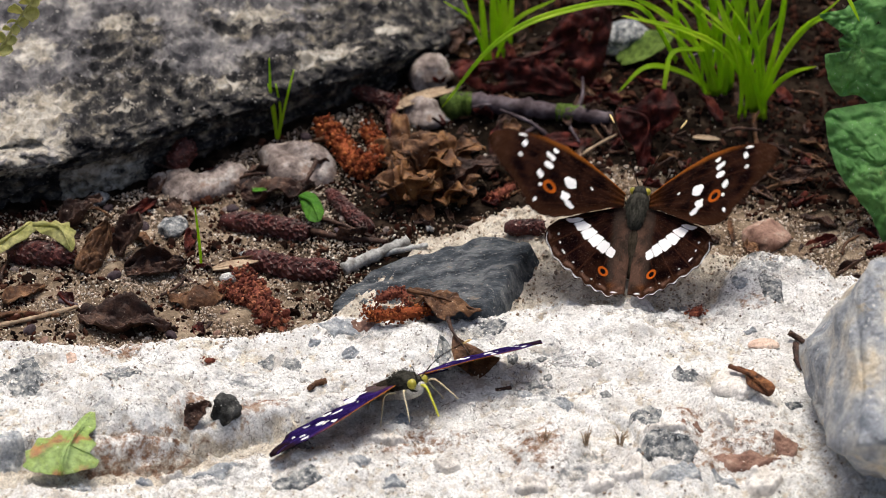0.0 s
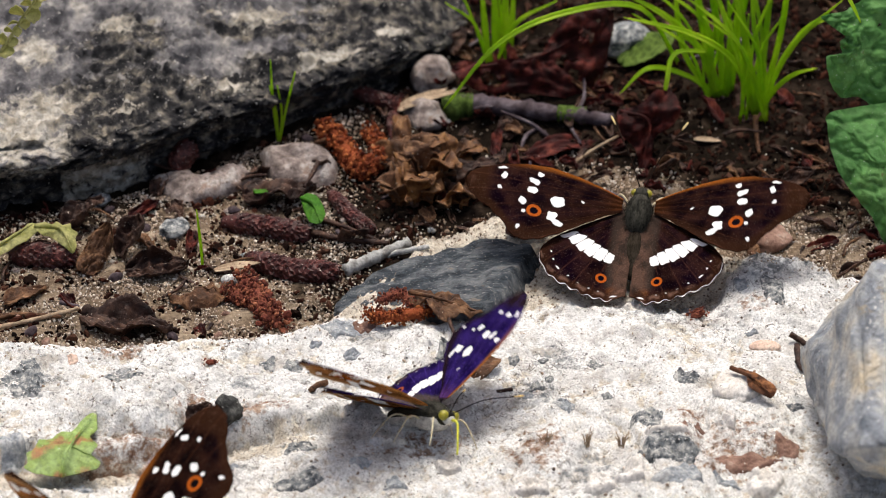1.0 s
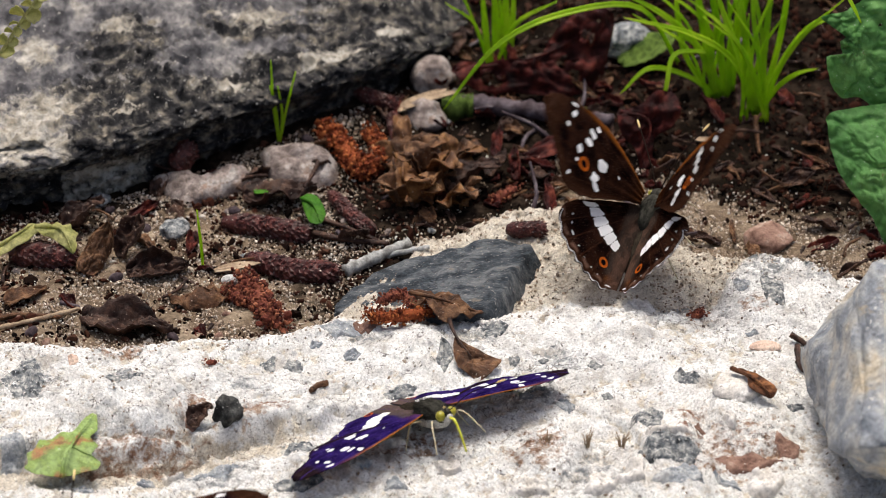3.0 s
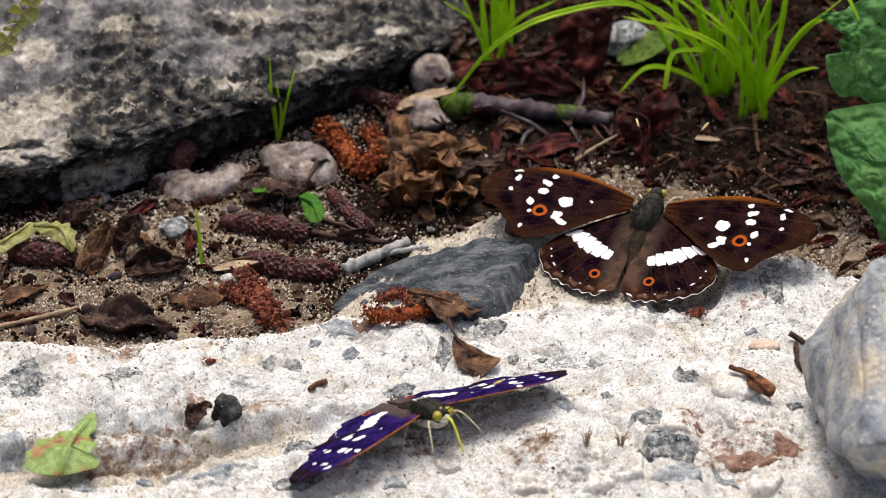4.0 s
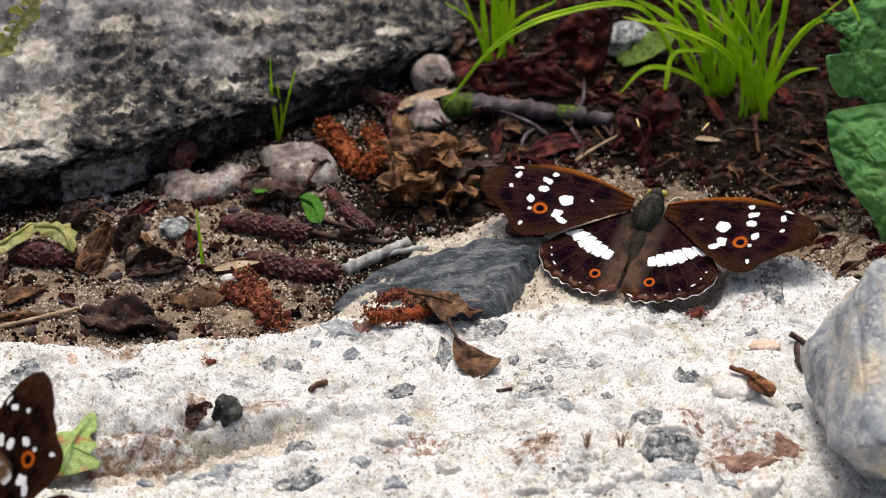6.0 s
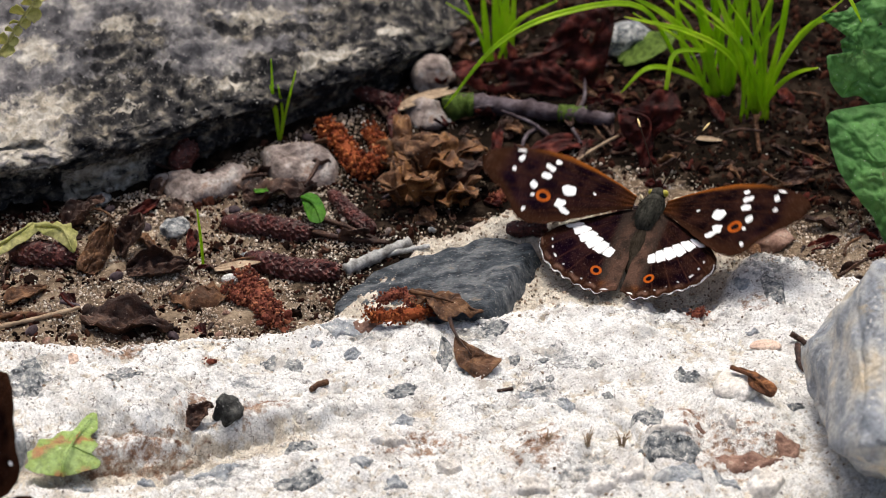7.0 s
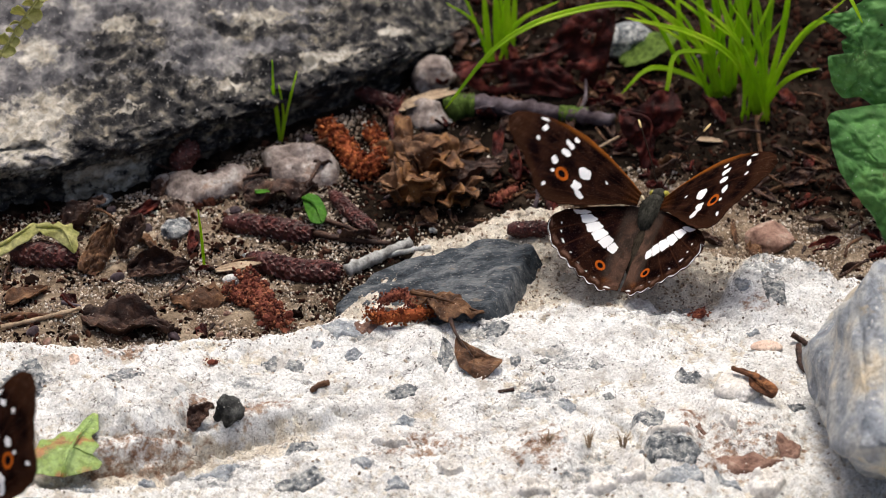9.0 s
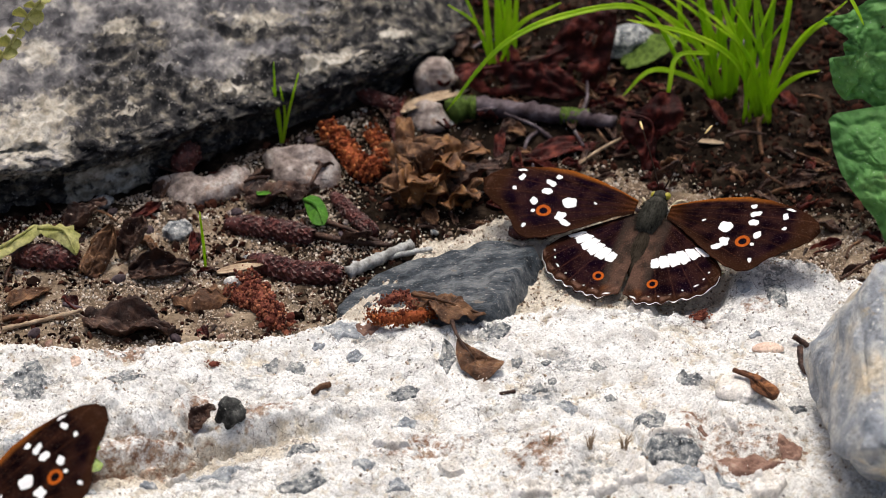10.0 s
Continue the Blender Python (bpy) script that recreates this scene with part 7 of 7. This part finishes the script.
PURPLE_ROWS = [
    (0, -0.0074, -0.0693, 0.0101, 31.6, 3.7, -145.1, -5.5, -3.7),
    (0.3, -0.0076, -0.0690, 0.0101, 31.6, 3.7, -145.5, -5.4, -5.0),
    (0.4, -0.0074, -0.0694, 0.0101, 31.0, 3.2, -145.0, -5.2, -3.0),
    (0.5, -0.0064, -0.0710, 0.0101, 30.0, 1.0, -145.0, 0.0, 9.0),
    (0.6, -0.0036, -0.0770, 0.0101, 26.0, -16.0, -148.0, 44.0, 18.0),
    (0.7, -0.0030, -0.0790, 0.0100, 25.0, -23.0, -149.0, 58.0, 28.0),
    (0.8, -0.0028, -0.0790, 0.0100, 24.6, -22.9, -149.6, 62.0, 26.0),
    (0.9, -0.0028, -0.0790, 0.0100, 24.6, -22.9, -149.6, 58.0, 20.0),
    (1, -0.0028, -0.0790, 0.0100, 24.6, -22.9, -149.6, 53.0, 14.1),
    (1.1, -0.0026, -0.0790, 0.0100, 24.6, -17.0, -149.4, 34.0, 6.0),
    (1.2, -0.0024, -0.0788, 0.0101, 24.6, -13.0, -149.0, 24.0, 0.0),
    (1.5, -0.0022, -0.0786, 0.0102, 24.6, -11.8, -148.8, 18.9, -5.1),
    (1.8, -0.0024, -0.0783, 0.0102, 24.8, -3.0, -146.0, 4.0, -1.0),
    (2, -0.0025, -0.0780, 0.0101, 24.9, 3.9, -143.9, -4.7, 2.3),
    (2.5, -0.0025, -0.0780, 0.0102, 24.6, 4.0, -145.0, -6.0, -2.0),
    (2.7, -0.0026, -0.0782, 0.0102, 24.4, 4.0, -144.4, -7.0, -1.5),
    (3.8, -0.0028, -0.0786, 0.0103, 24.0, 4.0, -144.8, -6.0, -0.8),
    (4, -0.0030, -0.0790, 0.0104, 23.6, 4.0, -145.2, -6.9, -2.4),
    (4.1, -0.0060, -0.0790, 0.0100, 22.0, 3.0, -155.0, -1.0, 6.0),
    (4.2, -0.0065, -0.0790, 0.0100, 24.0, 2.0, -193.0, 20.0, 6.0),
    (4.3, -0.0090, -0.0805, 0.0100, 16.0, 0.0, -222.0, 40.0, 14.0),
    (4.4, -0.0130, -0.0870, 0.0104, 18.0, 0.0, -238.0, 46.0, 34.0),
    (4.5, -0.0202, -0.0907, 0.0105, 15.9, 0.0, -247.4, 52.0, 37.5),
    (4.6, -0.0255, -0.0910, 0.0104, 17.0, 0.0, -249.0, 42.0, 18.0),
    (4.7, -0.0300, -0.0910, 0.0102, 18.0, 0.0, -250.0, 38.0, 6.0),
    (4.8, -0.0360, -0.0920, 0.0101, 16.0, 2.0, -252.0, 42.0, 16.0),
    (4.9, -0.0500, -0.0960, 0.0102, 10.0, 8.0, -256.0, 72.0, 52.0),
    (5, -0.0602, -0.0983, 0.0102, 6.4, 10.8, -258.7, 63.3, 40.6),
    (5.2, -0.0680, -0.0990, 0.0100, 7.0, 11.0, -259.0, 60.0, 34.0),
    (5.5, -0.0743, -0.0997, 0.0100, 8.1, 11.3, -259.9, 46.8, 20.9),
    (5.7, -0.0790, -0.0995, 0.0100, 10.0, 11.0, -260.0, 50.0, 26.0),
    (6, -0.0919, -0.1199, 0.0094, 21.1, 9.4, -262.6, 75.0, 75.0),
    (6.3, -0.1299, -0.1179, 0.0094, 21.1, 9.4, -262.6, 60.0, 60.0),
    (6.6, -0.1799, -0.1179, 0.0094, 21.1, 9.4, -262.6, 50.0, 50.0),
    (7, -0.1999, -0.1179, 0.0094, 21.1, 9.4, -262.6, 80.0, 80.0),
    (10, -0.1999, -0.1179, 0.0094, 21.1, 9.4, -262.6, 80.0, 80.0),
]
NEAR_ROWS = [
    (0, -0.1260, -0.1900, 0.0076, -6.8, 6.7, 47.2, 54.0, 54.0),
    (0.4, -0.1160, -0.1800, 0.0076, -6.8, 6.7, 47.2, 54.0, 54.0),
    (0.5, -0.1010, -0.1610, 0.0076, -6.8, 6.7, 47.2, 58.0, 60.0),
    (0.6, -0.0740, -0.1430, 0.0076, -6.8, 6.7, 47.2, 54.0, 58.0),
    (0.7, -0.0560, -0.1311, 0.0076, -6.8, 6.7, 47.2, 54.0, 56.0),
    (0.8, -0.0560, -0.1311, 0.0076, -6.8, 6.7, 47.2, 54.0, 52.0),
    (0.9, -0.0560, -0.1311, 0.0076, -6.8, 6.7, 47.2, 54.0, 50.0),
    (1, -0.0560, -0.1311, 0.0076, -6.8, 6.7, 47.2, 53.6, 46.0),
    (1.5, -0.0560, -0.1311, 0.0076, -6.8, 6.7, 47.2, 55.7, 50.8),
    (2, -0.0560, -0.1311, 0.0076, -6.8, 6.7, 47.2, 53.3, 42.6),
    (2.1, -0.0560, -0.1311, 0.0076, -6.8, 6.7, 47.2, 52.0, 41.0),
    (2.2, -0.0566, -0.1256, 0.0076, -5.9, 6.7, 44.4, 36.0, 34.0),
    (2.3, -0.0566, -0.1256, 0.0076, -5.9, 6.7, 44.4, 30.0, 28.0),
    (2.5, -0.0566, -0.1256, 0.0076, -5.9, 6.7, 44.4, 26.0, 20.2),
    (2.7, -0.0566, -0.1256, 0.0076, -5.9, 6.7, 44.4, 25.0, 13.0),
    (3, -0.0618, -0.1322, 0.0073, 13.2, 0.0, 29.9, 20.0, 15.0),
    (3.4, -0.0618, -0.1462, 0.0073, 13.2, 0.0, 29.9, 10.0, 8.0),
    (3.8, -0.0618, -0.1502, 0.0073, 13.2, 0.0, 29.9, 8.0, 8.0),
    (4.2, -0.0578, -0.1462, 0.0073, 13.2, 0.0, 29.9, 12.0, 10.0),
    (4.4, -0.0548, -0.1382, 0.0091, -6.0, 2.3, 48.5, 23.5, 18.3),
    (4.6, -0.0548, -0.1382, 0.0091, -6.0, 2.3, 48.5, 80.1, 80.1),
    (4.8, -0.0548, -0.1382, 0.0091, -6.0, 2.3, 48.5, 72.4, 74.2),
    (4.9, -0.0548, -0.1382, 0.0091, -6.0, 2.3, 48.5, 84.2, 87.6),
    (5, -0.0654, -0.1253, 0.0070, -19.9, 3.3, 109.8, 30.0, 30.6),
    (5.2, -0.0700, -0.1270, 0.0070, -14.0, 1.0, 85.0, 30.0, 48.0),
    (5.5, -0.0784, -0.1298, 0.0071, -8.8, -0.2, 55.1, 30.0, 65.9),
    (5.7, -0.0800, -0.1290, 0.0071, -6.0, -0.2, 52.0, 34.0, 66.0),
    (6.2, -0.0840, -0.1220, 0.0070, 0.0, -0.5, 44.0, 50.0, 51.0),
    (6.5, -0.0840, -0.1220, 0.0070, 0.0, -0.5, 44.0, 60.1, 61.1),
    (6.8, -0.0869, -0.1176, 0.0068, 9.2, -0.7, 34.2, 70.2, 71.2),
    (7, -0.0869, -0.1176, 0.0068, 9.2, -0.7, 34.2, 72.7, 73.7),
    (7.1, -0.0869, -0.1176, 0.0068, 9.2, -0.7, 34.2, 72.7, 73.7),
    (7.3, -0.0869, -0.1176, 0.0068, 9.2, -0.7, 34.2, 70.2, 71.2),
    (7.5, -0.0869, -0.1176, 0.0068, 9.2, -0.7, 34.2, 68.7, 69.7),
    (7.7, -0.0869, -0.1176, 0.0068, 9.2, -0.7, 34.2, 69.6, 70.6),
    (7.8, -0.0869, -0.1176, 0.0068, 9.2, -0.7, 34.2, 28.6, 29.6),
    (7.9, -0.0869, -0.1176, 0.0068, 9.2, -0.7, 34.2, 14.5, 15.5),
    (8, -0.0869, -0.1176, 0.0068, 9.2, -0.7, 34.2, 25.4, 26.4),
    (8.1, -0.0869, -0.1176, 0.0068, 9.2, -0.7, 34.2, 57.3, 58.3),
    (8.2, -0.0869, -0.1176, 0.0068, 9.2, -0.7, 34.2, 69.3, 70.3),
    (8.3, -0.0869, -0.1176, 0.0068, 9.2, -0.7, 34.2, 69.3, 70.3),
    (8.4, -0.0869, -0.1176, 0.0068, 9.2, -0.7, 34.2, 51.7, 52.7),
    (8.5, -0.0869, -0.1176, 0.0068, 9.2, -0.7, 34.2, 30.4, 31.4),
    (8.6, -0.0869, -0.1176, 0.0068, 9.2, -0.7, 34.2, 21.3, 22.3),
    (8.7, -0.0869, -0.1176, 0.0068, 9.2, -0.7, 34.2, 26.1, 27.1),
    (8.8, -0.0869, -0.1176, 0.0068, 9.2, -0.7, 34.2, 36.6, 37.6),
    (8.9, -0.0869, -0.1176, 0.0068, 9.2, -0.7, 34.2, 53.2, 54.2),
    (9, -0.0869, -0.1176, 0.0068, 9.2, -0.7, 34.2, 64.8, 65.8),
    (9.2, -0.0869, -0.1176, 0.0068, 9.2, -0.7, 34.2, 69.3, 70.3),
    (9.4, -0.0869, -0.1176, 0.0068, 9.2, -0.7, 34.2, 66.6, 67.6),
    (9.5, -0.0869, -0.1176, 0.0068, 9.2, -0.7, 34.2, 54.2, 55.2),
    (9.6, -0.0869, -0.1176, 0.0068, 9.2, -0.7, 34.2, 30.3, 31.3),
    (9.7, -0.0869, -0.1176, 0.0068, 9.2, -0.7, 34.2, 21.9, 22.9),
    (9.9, -0.0869, -0.1176, 0.0068, 9.2, -0.7, 34.2, 27.5, 28.5),
    (10, -0.0869, -0.1176, 0.0068, 9.2, -0.7, 34.2, 32.9, 33.9),
]


def motions():
    flap(brown_one, brown_wings, BROWN_ROWS)
    flap(purple_one, purple_wings, PURPLE_ROWS, ((0, 0), (4.4, 0), (4.5, 6), (4.6, 8), (4.8, 8), (4.9, 4), (5.2, 0), (10, 0)))
    flap(near_one, near_wings, NEAR_ROWS)


motions()
